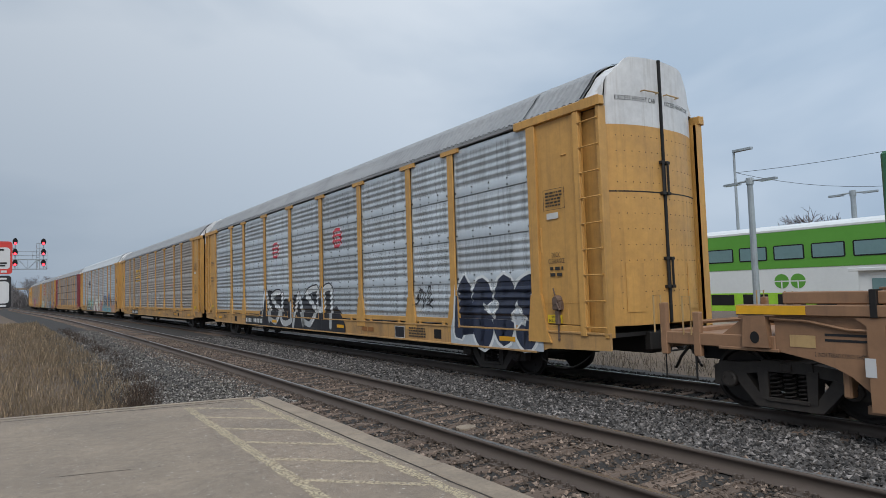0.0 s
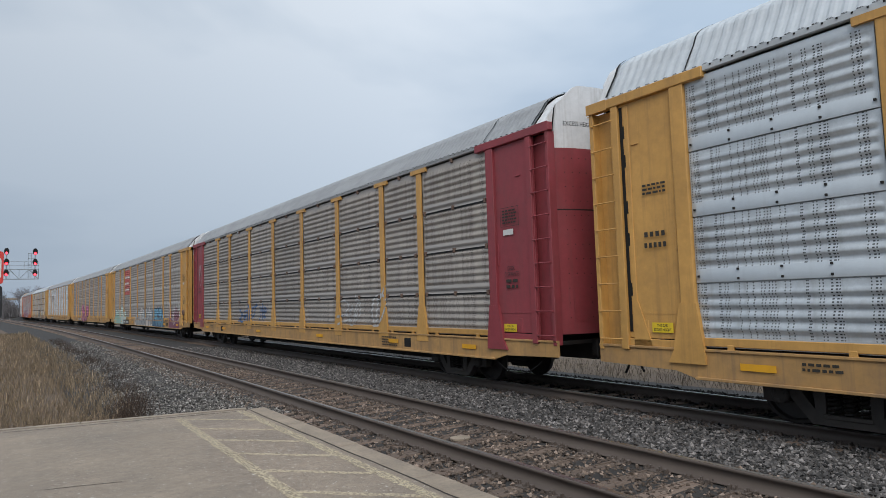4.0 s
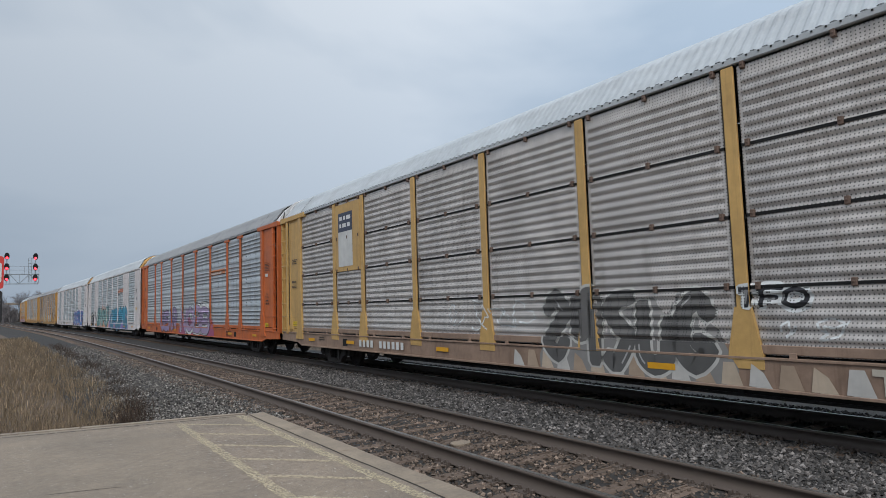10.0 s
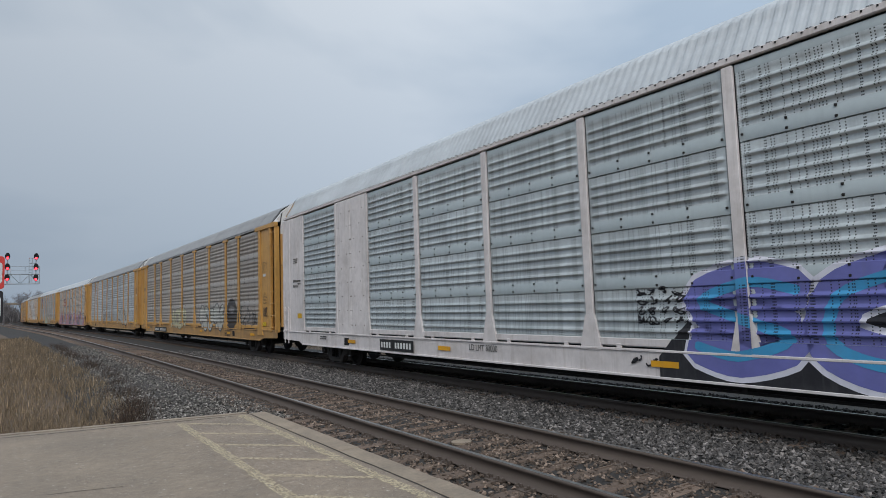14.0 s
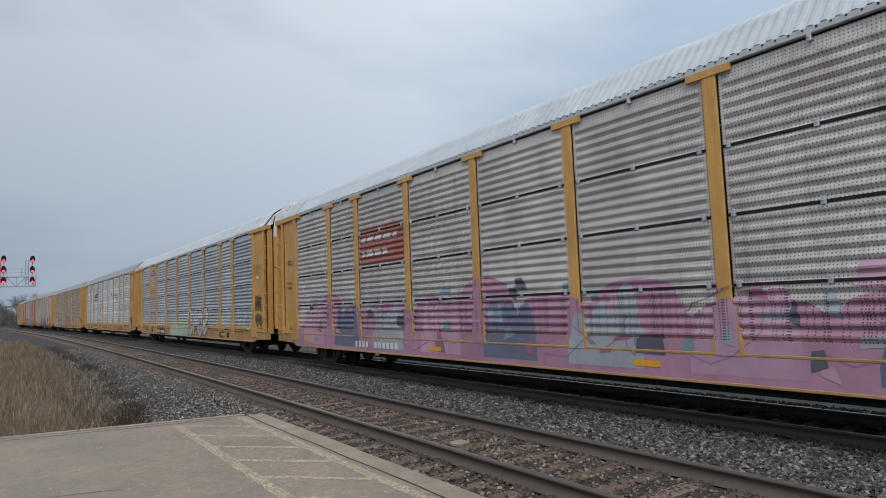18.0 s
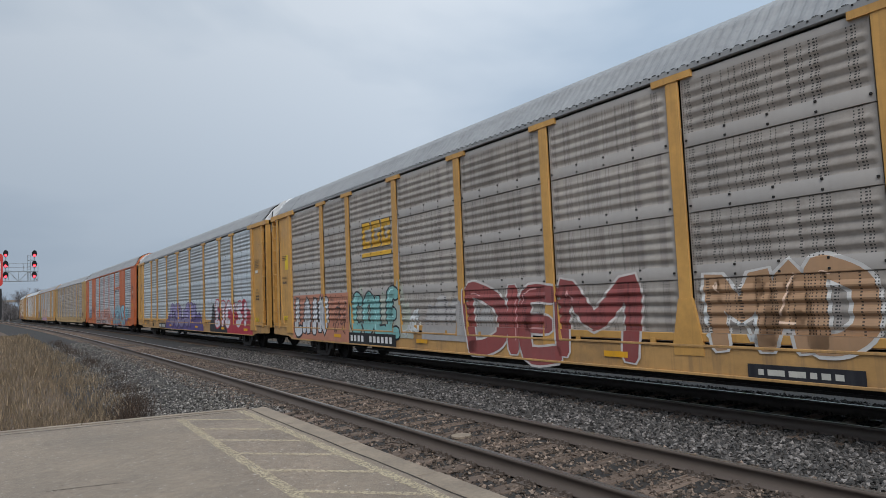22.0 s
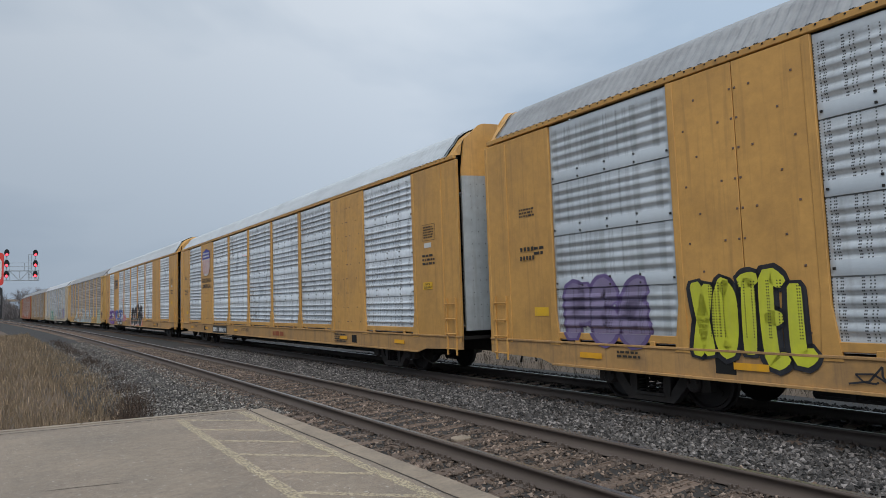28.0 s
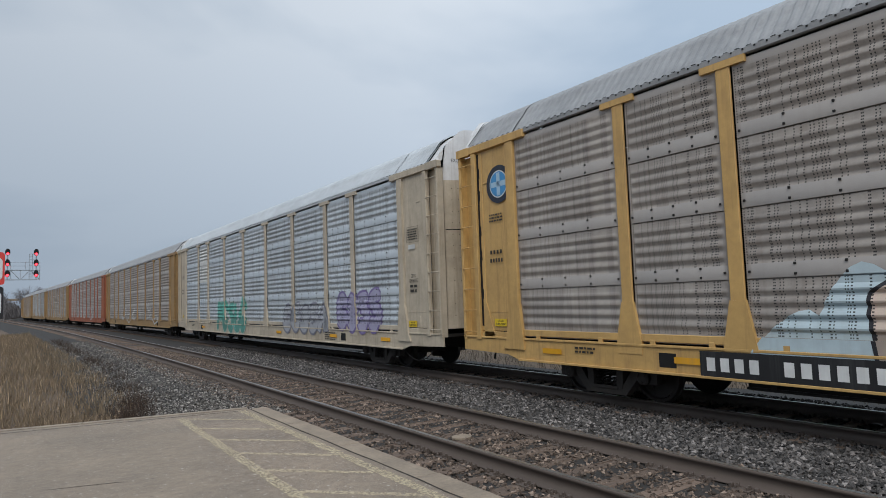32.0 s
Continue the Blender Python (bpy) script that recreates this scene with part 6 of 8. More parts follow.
def road_logo(car, s, kind, left, right, z0, z1, fill=(0.02, 0.02, 0.02), edge=None):
    """Railway emblems as plain shapes in their colours."""
    w, h = right - left, z1 - z0
    if kind == "slant":            # bold slanting shapes with speed lines, a bar below
        polys = []
        for i in range(5):
            z = z1 - h * (0.08 + 0.12 * i)
            polys.append([(left + w * (0.02 + 0.02 * i), z - h * 0.05), (left + w * 0.34, z - h * 0.05), (left + w * 0.38, z + h * 0.03), (left + w * 0.06, z + h * 0.03)])
        for a in (0.42, 0.72):
            polys.append([(left + w * a, z0 + h * 0.42), (left + w * (a + 0.10), z0 + h * 0.42), (left + w * (a + 0.28), z1), (left + w * (a + 0.16), z1)])
            polys.append([(left + w * (a + 0.05), z1), (left + w * (a + 0.28), z1), (left + w * (a + 0.26), z1 - h * 0.16), (left + w * (a + 0.04), z1 - h * 0.16)])
            polys.append([(left + w * (a - 0.02), z0 + h * 0.42), (left + w * (a + 0.22), z0 + h * 0.42), (left + w * (a + 0.24), z0 + h * 0.58), (left + w * a, z0 + h * 0.58)])
        apply_paint(car, s, polys, ink(fill), 0.005, "emblem")
        plain_bars(car, s, left, left + w * 0.94, z0, z0 + h * 0.3, 1, fill, 5, "emblem_rule")
    elif kind == "three":          # three bold blocks with a rule under them
        polys = []
        for i in range(3):
            a, b = left + w * (i / 3 + 0.02), left + w * ((i + 1) / 3 - 0.03)
            polys += [[(a, z0 + h * 0.25), (b, z0 + h * 0.25), (b, z0 + h * 0.45), (a, z0 + h * 0.45)], [(a, z1 - h * 0.2), (b, z1 - h * 0.2), (b, z1), (a, z1)]]
            polys += [[(a, z0 + h * 0.4), (a + (b - a) * 0.32, z0 + h * 0.4), (a + (b - a) * 0.32, z1 - h * 0.1), (a, z1 - h * 0.1)]]
            if i:
                polys += [[(b - (b - a) * 0.32, z0 + h * 0.4), (b, z0 + h * 0.4), (b, z0 + h * 0.66), (b - (b - a) * 0.32, z0 + h * 0.66)]]
        polys.append([(left, z0), (right, z0), (right, z0 + h * 0.12), (left, z0 + h * 0.12)])
        if edge:
            apply_paint(car, s, [[(y + (0.03 if y > (left + right) / 2 else -0.03), z + (0.03 if z > (z0 + z1) / 2 else -0.03)) for y, z in p] for p in polys], ink(edge), 0.004, "emblem_rim")
        apply_paint(car, s, polys, ink(fill), 0.007, "emblem")
    elif kind == "round":
        cy, cz, r = (left + right) / 2, (z0 + z1) / 2, h / 2
        apply_paint(car, s, fan(oval(cy, cz, r, r, 28)), ink((0.02, 0.025, 0.04), False), 0.004, "emblem")
        apply_paint(car, s, fan(oval(cy, cz, r * 0.72, r * 0.72, 28)), ink((0.62, 0.64, 0.62), False), 0.006, "emblem_ring")
        apply_paint(car, s, fan(oval(cy, cz, r * 0.66, r * 0.66, 28)), ink((0.06, 0.27, 0.55), False), 0.008, "emblem_field")
        apply_paint(car, s, box_poly(cy + r * 0.14, cy - r * 0.14, cz - r * 0.6, cz + r * 0.6) + box_poly(cy + r * 0.6, cy - r * 0.6, cz - r * 0.14, cz + r * 0.14), ink((0.35, 0.52, 0.66), False), 0.010, "emblem_cross")
    elif kind == "shield":
        cy = (left + right) / 2
        w = abs(w) / 2
        body = [(cy + w, z0 + h * 0.62), (cy + w * 0.96, z0 + h * 0.25), (cy + w * 0.6, z0 + h * 0.06), (cy, z0), (cy - w * 0.6, z0 + h * 0.06), (cy - w * 0.96, z0 + h * 0.25), (cy - w, z0 + h * 0.62)]
        head = [(cy + w, z0 + h * 0.62), (cy - w, z0 + h * 0.62), (cy - w * 0.94, z0 + h * 0.9), (cy - w * 0.5, z0 + h * 0.92), (cy, z1), (cy + w * 0.5, z0 + h * 0.92), (cy + w * 0.94, z0 + h * 0.9)]
        apply_paint(car, s, fan(body), ink((0.62, 0.60, 0.56), False), 0.008, "emblem_field")
        stripes = []
        for i in range(-3, 4):
            a = cy + w * i * 0.27
            stripes.append([(a + w * 0.065, z0 + h * (0.06 + 0.02 * abs(i))), (a - w * 0.065, z0 + h * (0.06 + 0.02 * abs(i))), (a - w * 0.065, z0 + h * 0.60), (a + w * 0.065, z0 + h * 0.60)])
        apply_paint(car, s, stripes, ink((0.50, 0.03, 0.06), False), 0.010, "emblem_stripes")
        apply_paint(car, s, fan(head), ink((0.045, 0.05, 0.28), False), 0.010, "emblem_head")
        plain_bars(car, s, cy + w * 0.7, cy - w * 0.7, z0 + h * 0.66, z0 + h * 0.88, 2, (0.7, 0.7, 0.7), 3, "emblem_rule", 0.012)
    elif kind == "octagon":
        cy, cz = (left + right) / 2, (z0 + z1) / 2
        o = [(cy + abs(w) / 2 * a, cz + h / 2 * b) for a, b in ((1, 0.5), (0.5, 1), (-0.5, 1), (-1, 0.5), (-1, -0.5), (-0.5, -1), (0.5, -1), (1, -0.5))]
        apply_paint(car, s, fan(o), ink((0.7, 0.7, 0.7)), 0.004, "emblem_rim")
        apply_paint(car, s, fan([(cy + (p[0] - cy) * 0.9, cz + (p[1] - cz) * 0.93) for p in o]), ink((0.55, 0.03, 0.05)), 0.006, "emblem")
        plain_bars(car, s, cy + abs(w) * 0.28, cy - abs(w) * 0.32, cz - h * 0.36, cz + h * 0.36, 3, (0.7, 0.7, 0.7), 8, "emblem_rule", 0.008)
    elif kind == "cross_line":     # a crossed mark and a long slanting line of shapes
        apply_paint(car, s, [[(left, z0), (left + w * 0.05, z0), (left + w * 0.24, z1), (left + w * 0.18, z1)]], ink((0.5, 0.05, 0.05)), 0.005, "emblem")
        apply_paint(car, s, [[(left, z1), (left + w * 0.06, z1), (left + w * 0.25, z0), (left + w * 0.18, z0)]], ink((0.03, 0.03, 0.04)), 0.007, "emblem")
        plain_bars(car, s, left + w * 0.28, right, z0 + h * 0.42, z0 + h * 0.86, 1, (0.03, 0.03, 0.04), 4, "emblem_rule")
        patch(car, s, left + w * 0.28, right, z0 + h * 0.24, z0 + h * 0.30, (0.03, 0.03, 0.04), "emblem_rule", 0.005)
    elif kind == "swoosh":         # orange slanting blocks over a dark wedge
        polys = []
        for i in range(4):
            a = left + w * (0.03 + i * 0.24)
            polys.append([(a, z0 + h * 0.42), (a + w * 0.18, z0 + h * 0.47), (a + w * 0.23, z1 - h * 0.12 * (3 - i) / 3), (a + w * 0.05, z1 - h * 0.12 * (4 - i) / 3)])
        apply_paint(car, s, polys, ink((0.62, 0.14, 0.02)), 0.006, "emblem")
        apply_paint(car, s, [[(left, z0), (left + w * 0.2, z0 + h * 0.06), (right, z0 + h * 0.34), (left, z0 + h * 0.22)]], ink((0.03, 0.03, 0.035)), 0.006, "emblem_wedge")


NAVY, TEAL, BLUE, SKYB, MINT = (0.022, 0.03, 0.06), (0.12, 0.36, 0.36), (0.03, 0.12, 0.42), (0.10, 0.36, 0.50), (0.34, 0.56, 0.48)
PINK, PURPLE, LIMEY, CREAM, PALE, INKY = (0.58, 0.14, 0.32), (0.17, 0.05, 0.34), (0.60, 0.62, 0.04), (0.66, 0.58, 0.44), (0.68, 0.70, 0.70), (0.015, 0.015, 0.02)
REDDY, ORANGEY, GREY, PEACH, ROSE = (0.42, 0.03, 0.05), (0.62, 0.20, 0.09), (0.34, 0.36, 0.38), (0.66, 0.48, 0.34), (0.45, 0.24, 0.33)


def sign_board(car, s, material, label):
    """A flat board bolted over the ribs of one bay."""
    a, b, z0, z1 = s["flat"]
    board = Shape().box(-SIDE - 0.055, -SIDE + 0.02, b, a, z0, z1, 0.004)
    for y in (b + 0.05, (a + b) / 2, a - 0.05):
        for z in (z0 + 0.05, (z0 + z1) / 2, z1 - 0.05):
            board.box(-SIDE - 0.062, -SIDE - 0.05, y - 0.012, y + 0.012, z - 0.012, z + 0.012)
    part("sign_board", board.mesh("sign_board", material), car, label=label)


def decorate():
    c, s = TRAIN, SPECS
    for k in range(25):
        common_marks(c[k], s[k], k)
        end_lettering(c[k], s[k])
    D = lambda k: (c[k], s[k])
    # 0
    road_logo(*D(0), "octagon", 3.5, 2.7, 3.35, 4.05)
    road_logo(*D(0), "octagon", -2.4, -3.15, 3.37, 4.07)
    apply_paint(*D(0), cloud_polys(5.3, -3.35, 0.64, 2.2, 1, 9), ink(INKY), 0.003, "graffiti_cloud")
    wild(*D(0), 4.9, -2.3, 0.66, 2.15, 6, PALE, INKY, 11, thick=0.13)
    apply_paint(*D(0), cloud_polys(-9.2, -12.4, 0.64, 2.32, 3, 4), ink((0.46, 0.50, 0.54)), 0.003, "graffiti_cloud")
    bubbles(*D(0), -9.35, -12.3, 0.66, 2.22, 4, NAVY, PALE, PALE, 5)
    scrawl(*D(0), -7.45, -8.35, 1.4, 2.1, 3, INKY, 3)
    number_plate(*D(0), 7.0, 4.5, 0.66, 1.0)
    plain_bars(*D(0), -4.5, -5.25, 0.72, 0.94, 1, (0.30, 0.12, 0.03), 2)
    patch(*D(0), -6.5, -7.02, 0.66, 0.98, (0.55, 0.55, 0.53), "test_plate", 0.004, False)
    patch(*D(0), -6.53, -6.99, 0.68, 0.96, INKY, "test_plate_field", 0.006, False)
    # 1
    road_logo(*D(1), "three", 6.6, 4.6, 3.3, 4.25, (0.72, 0.40, 0.03), INKY)
    number_plate(*D(1), 7.95, 5.2, 0.66, 1.0)
    for cy, r, n in ((11.0, 0.7, 9), (6.05, 0.6, 8), (2.75, 0.75, 7), (0.5, 0.5, 10)):
        rnd = random.Random(int(cy * 10))
        rosette = []
        for q in range(n):
            t = 2 * math.pi * q / n
            rosette += ring_polys(cy + r * 0.62 * math.cos(t), 1.72 + r * 0.55 * math.sin(t), r * 0.34, r * 0.36, 0.03, rnd)
        apply_paint(*D(1), rosette + ring_polys(cy, 1.72, r * 0.3, r * 0.3, 0.03, rnd), ink((0.56, 0.55, 0.52)), 0.006, "graffiti_line")
    rnd = random.Random(19)
    arch = lambda q: [p for p in q if min(v[1] for v in p) > 1.3]
    apply_paint(*D(1), arch(ring_polys(-1.85, 1.45, 1.75, 0.85, 0.06, rnd)), ink((0.04, 0.04, 0.045)), 0.006, "graffiti_line")
    apply_paint(*D(1), arch(ring_polys(-1.85, 1.45, 1.68, 0.80, 0.045, rnd)), ink((0.60, 0.58, 0.55)), 0.009, "graffiti_line")
    apply_paint(*D(1), ring_polys(-3.5, 1.68, 0.2, 0.26, 0.05, rnd) + ring_polys(-0.45, 1.75, 0.3, 0.4, 0.05, rnd), ink((0.60, 0.58, 0.55)), 0.009, "graffiti_line")
    apply_paint(*D(1), fan(oval(-2.2, 1.95, 0.42, 0.22, 14, 0.15, rnd)), ink((0.52, 0.50, 0.50)), 0.006, "graffiti_patch")
    scrawl(*D(1), -7.5, -11.5, 1.3, 2.0, 3, (0.45, 0.44, 0.42), 9)
    patch(*D(1), 13.0, 12.35, 3.5, 4.05, (0.75, 0.52, 0.02), "sticker", 0.004, False)
    plain_bars(*D(1), 12.9, 12.45, 3.56, 3.98, 3, INKY, 1, lift=0.007)
    lettering(*D(1), "JSH80", -5.0, -5.8, 0.70, 0.84)
    # 2
    apply_paint(*D(2), cloud_polys(7.9, 2.5, 0.7, 2.1, 20, 6, 1), ink((0.07, 0.10, 0.24)), 0.003, "graffiti_cloud")
    wild(*D(2), 7.7, 2.6, 0.72, 2.05, 5, MINT, (0.02, 0.05, 0.10), 26, None, 0.26)
    apply_paint(*D(2), cloud_polys(2.5, -4.8, 0.66, 2.1, 27, 8), ink((0.40, 0.20, 0.24)), 0.003, "graffiti_cloud")
    bubbles(*D(2), 2.2, -2.7, 0.66, 2.25, 4, (0.66, 0.66, 0.60), INKY, INKY, 22)
    apply_paint(*D(2), cloud_polys(-4.5, -9.9, 0.64, 2.75, 21, 9, 1), ink((0.06, 0.13, 0.30)), 0.003, "graffiti_cloud")
    apply_paint(*D(2), cloud_polys(-4.3, -9.9, 0.64, 2.1, 28, 7), ink((0.12, 0.34, 0.40)), 0.0045, "graffiti_fill")
    word(*D(2), "NAKU", -4.9, -8.6, 1.15, 2.25, (0.05, 0.07, 0.10), PALE, 0.03, 0.05, 0.1, 0.9, 0.007)
    scrawl(*D(2), -4.4, -9.8, 0.7, 1.3, 5, (0.35, 0.55, 0.60), 29, 0.05)
    apply_paint(*D(2), cloud_polys(-9.1, -10.0, 1.0, 2.3, 30, 2), ink((0.42, 0.25, 0.22)), 0.007, "graffiti_patch")
    scrawl(*D(2), -9.1, -9.9, 1.1, 2.2, 3, INKY, 34, 0.05)
    apply_paint(*D(2), cloud_polys(-9.95, -12.3, 0.66, 2.0, 24, 4), ink((0.46, 0.26, 0.20)), 0.0045, "graffiti_cloud")
    wild(*D(2), -10.3, -12.2, 1.35, 2.15, 3, (0.16, 0.15, 0.17), PALE, 25, None, 0.22)
    patch(*D(2), 6.62, 5.16, 3.32, 4.2, (0.33, 0.35, 0.37), "emblem_field", 0.003)
    road_logo(*D(2), "three", 6.3, 5.45, 3.55, 4.05, INKY)
    number_plate(*D(2), 6.95, 4.55, 0.68, 1.0)
    # 3
    scrawl(*D(3), -4.3, -7.6, 1.2, 2.4, 3, (0.5, 0.5, 0.5), 31, 0.07)
    scrawl(*D(3), 6.0, 2.0, 1.2, 2.0, 3, (0.07, 0.14, 0.3), 32, 0.08)
    scrawl(*D(3), 13.1, 12.4, 2.7, 4.3, 2, (0.52, 0.5, 0.5), 33, 0.03)
    patch(*D(3), 12.9, 12.3, 1.35, 1.5, (0.72, 0.5, 0.02), "warning_plate", 0.004, False)
    # 4
    patch(*D(4), 7.10, 4.48, 3.05, 5.1, (0.50, 0.10, 0.075), "sign_panel", 0.004, True, "red painted sign panel with white bars")
    for i, (a, b) in enumerate(((6.95, 4.7), (6.95, 5.35), (6.95, 5.2))):
        plain_bars(*D(4), a, b, 4.32 - i * 0.52, 4.70 - i * 0.52, 1, (0.7, 0.68, 0.66), 41 + i, "sign_rule", 0.008)
    apply_paint(*D(4), cloud_polys(12.0, 6.0, 0.64, 2.3, 44, 4), ink(INKY), 0.003, "graffiti_outline")
    apply_paint(*D(4), cloud_polys(11.95, 6.05, 0.66, 2.24, 44, 4), ink((0.50, 0.62, 0.60)), 0.005, "graffiti_fill")
    apply_paint(*D(4), cloud_polys(11.9, 8.6, 0.66, 1.75, 45, 3), ink((0.28, 0.46, 0.40)), 0.007, "graffiti_shade")
    apply_paint(*D(4), cloud_polys(2.3, -4.2, 0.64, 2.05, 46, 9), ink((0.62, 0.55, 0.50)), 0.003, "graffiti_cloud")
    wild(*D(4), 2.0, -4.0, 0.66, 1.98, 5, (0.46, 0.48, 0.50), INKY, 47, thick=0.27)
    apply_paint(*D(4), cloud_polys(-4.2, -7.7, 0.64, 2.1, 48, 5), ink((0.04, 0.12, 0.22)), 0.003, "graffiti_cloud")
    wild(*D(4), -4.4, -7.6, 0.70, 2.0, 4, (0.14, 0.36, 0.52), NAVY, 49)
    apply_paint(*D(4), cloud_polys(-9.1, -11.8, 0.64, 2.2, 50, 4, 1), ink((0.20, 0.06, 0.10)), 0.003, "graffiti_cloud")
    scrawl(*D(4), -9.2, -11.7, 0.8, 2.2, 4, PALE, 51, 0.05)
    number_plate(*D(4), 7.4, 4.75, 0.68, 1.0)
    # 5
    wild(*D(5), 4.4, -0.7, 0.66, 2.5, 4, PINK, (0.03, 0.012, 0.025), 55, INKY, 0.30)
    road_logo(*D(5), "round", 12.98, 12.30, 3.86, 4.70)
    number_plate(*D(5), 6.9, 4.7, 0.68, 1.0)
    # 6
    road_logo(*D(6), "slant", 7.0, 4.7, 3.32, 4.22)
    number_plate(*D(6), 6.8, 4.5, 0.66, 1.02)
    lettering(*D(6), "LD LMT 80000", 2.6, 1.6, 0.82, 0.96)
    road_logo(*D(6), "cross_line", -4.2, -6.7, 3.35, 3.9)
    # 7
    apply_paint(*D(7), cloud_polys(-0.2, -4.3, 0.64, 2.05, 71, 7, 1), ink((0.25, 0.24, 0.23)), 0.003, "graffiti_cloud")
    wild(*D(7), -0.3, -4.0, 0.72, 2.1, 5, (0.13, 0.125, 0.12), (0.52, 0.51, 0.48), 72, thick=0.20)
    for i in range(16):
        a = 0.6 - i * 0.42
        apply_paint(*D(7), [[(a, 0.66), (a - 0.34, 0.64), (a - 0.22, 0.86 + 0.12 * (i % 2)), (a - 0.05, 0.98)]], ink(((0.55, 0.53, 0.50), (0.40, 0.30, 0.22), (0.52, 0.42, 0.32))[i % 3], False), 0.004, "graffiti_patch")
    word(*D(7), "TFO", -4.35, -5.3, 1.75, 2.05, INKY, PALE, 0.04, 0.05)
    scrawl(*D(7), -4.9, -5.8, 1.3, 1.65, 2, PALE, 73, 0.03)
    scrawl(*D(7), 3.0, -0.2, 1.35, 2.0, 4, PALE, 74, 0.035)
    lettering(*D(7), "T", -6.0, -6.35, 0.68, 1.0, (0.55, 0.50, 0.42), 0.06)
    sign_board(*D(7), YELLOW_BRIGHT, "faded yellow sign board")
    patch(*D(7), 8.95, 7.95, 3.2, 4.3, (0.62, 0.62, 0.6), "sign_field", 0.007, False)
    patch(*D(7), 8.95, 7.95, 4.3, 4.9, (0.05, 0.06, 0.1), "sign_head", 0.007, False)
    plain_bars(*D(7), 8.85, 8.05, 4.38, 4.84, 2, (0.7, 0.7, 0.7), 7, "sign_rule", 0.010)
    number_plate(*D(7), 7.7, 4.8, 0.66, 1.04, (4, 6), False)
    # 8
    word(*D(8), "GEAR", 7.3, 2.9, 0.75, 2.05, (0.30, 0.24, 0.40), INKY, 0.06, 0.05, 0.1, 0.8)
    apply_paint(*D(8), cloud_polys(2.3, -5.2, 0.64, 1.9, 81, 8, 1), ink((0.40, 0.10, 0.20)), 0.003, "graffiti_cloud")
    for a, b, ch in ((2.0, 0.3, "N"), (0.6, -1.2, "O"), (-1.0, -2.8, "B"), (-2.6, -4.4, "B")):
        word(*D(8), ch, a, b, 0.66, 2.25, PALE, INKY, 0.09, 0.05, 0.1, 1.0, 0.006)
        word(*D(8), ch, a - 0.12, b + 0.12, 0.76, 2.15, (0.42, 0.33, 0.50), INKY, 0.04, 0.025, 0.1, 1.0, 0.012)
    patch(*D(8), -4.5, -6.95, 3.70, 3.98, (0.50, 0.17, 0.05), "emblem_field", 0.003)
    plain_bars(*D(8), -4.5, -6.4, 3.68, 3.92, 1, (0.6, 0.58, 0.54), 8)
    number_plate(*D(8), 12.8, 12.2, 2.3, 2.5, (4,), False, INKY)
    # 9
    apply_paint(*D(9), cloud_polys(7.9, 0.2, 0.62, 2.85, 91, 9, 1), ink((0.62, 0.32, 0.20)), 0.003, "graffiti_cloud")
    bubbles(*D(9), 7.6, 0.4, 0.66, 2.55, 4, (0.08, 0.27, 0.29), INKY, (0.03, 0.10, 0.11), 92)
    for a, b, ch in ((7.2, 5.5, "n"), (5.4, 3.9, "r"), (3.8, 2.3, "h"), (2.2, 0.8, "n")):
        word(*D(9), ch, a, b, 0.86, 2.4, (0.26, 0.46, 0.44), INKY, 0.05, 0.035, 0.0, 1.0, 0.019)
    scrawl(*D(9), 7.5, 0.5, 0.8, 2.4, 5, (0.55, 0.66, 0.64), 98, 0.03)
    apply_paint(*D(9), cloud_polys(0.0, -9.4, 0.62, 2.5, 93, 12), ink((0.30, 0.20, 0.46)), 0.003, "graffiti_cloud")
    wild(*D(9), -0.6, -9.2, 0.64, 2.45, 6, (0.05, 0.33, 0.50), (0.012, 0.05, 0.06), 94, (0.16, 0.34, 0.56), 0.30)
    bubbles(*D(9), 11.8, 9.4, 0.66, 2.2, 5, INKY, PALE, PALE, 95)
    road_logo(*D(9), "swoosh", -4.45, -7.0, 3.5, 4.1)
    lettering(*D(9), "LD LMT 80000", 2.0, 1.0, 0.85, 0.99)
    number_plate(*D(9), 5.9, 3.75, 0.64, 0.98, (4, 6), False)
    scrawl(*D(9), -9.4, -11.8, 1.3, 2.2, 3, PALE, 96, 0.04)
    scrawl(*D(9), 8.9, 7.9, 1.5, 2.3, 2, INKY, 97, 0.04)
    lettering(*D(9), "BI", -12.75, -13.1, 2.95, 3.2, bold=0.02)
    # 10
    apply_paint(*D(10), cloud_polys(-2.9, -11.2, 0.64, 2.5, 100, 5), ink(INKY), 0.003, "graffiti_cloud")
    forms = [STROKES[c] for c in "SOBE"]
    piece(*D(10), forms, -3.4, -10.9, 0.74, 2.38, (0.16, 0.17, 0.46), (0.66, 0.66, 0.74), 105, 0.36, 0.075, glint=False, round_off=0.9, wobble=0.03)
    piece(*D(10), forms, -3.4, -10.9, 0.74 + 0.205, 2.38 - 0.205, (0.05, 0.30, 0.55), None, 105, 0.11, lift=0.0085, glint=False, round_off=0.9, wobble=0.03, span=1.04 * 1.26 / 1.69)
    for i in range(4):
        scrawl(*D(10), -2.45, -3.4, 1.95 - i * 0.16, 2.1 - i * 0.16, 4, INKY, 104 + i, 0.025)
    scrawl(*D(10), -2.3, -2.9, 0.78, 1.0, 2, INKY, 102, 0.03)
    number_plate(*D(10), 6.4, 4.6, 0.68, 0.98)
    lettering(*D(10), "LD LMT 80000", 2.2, 1.2, 0.85, 0.99)
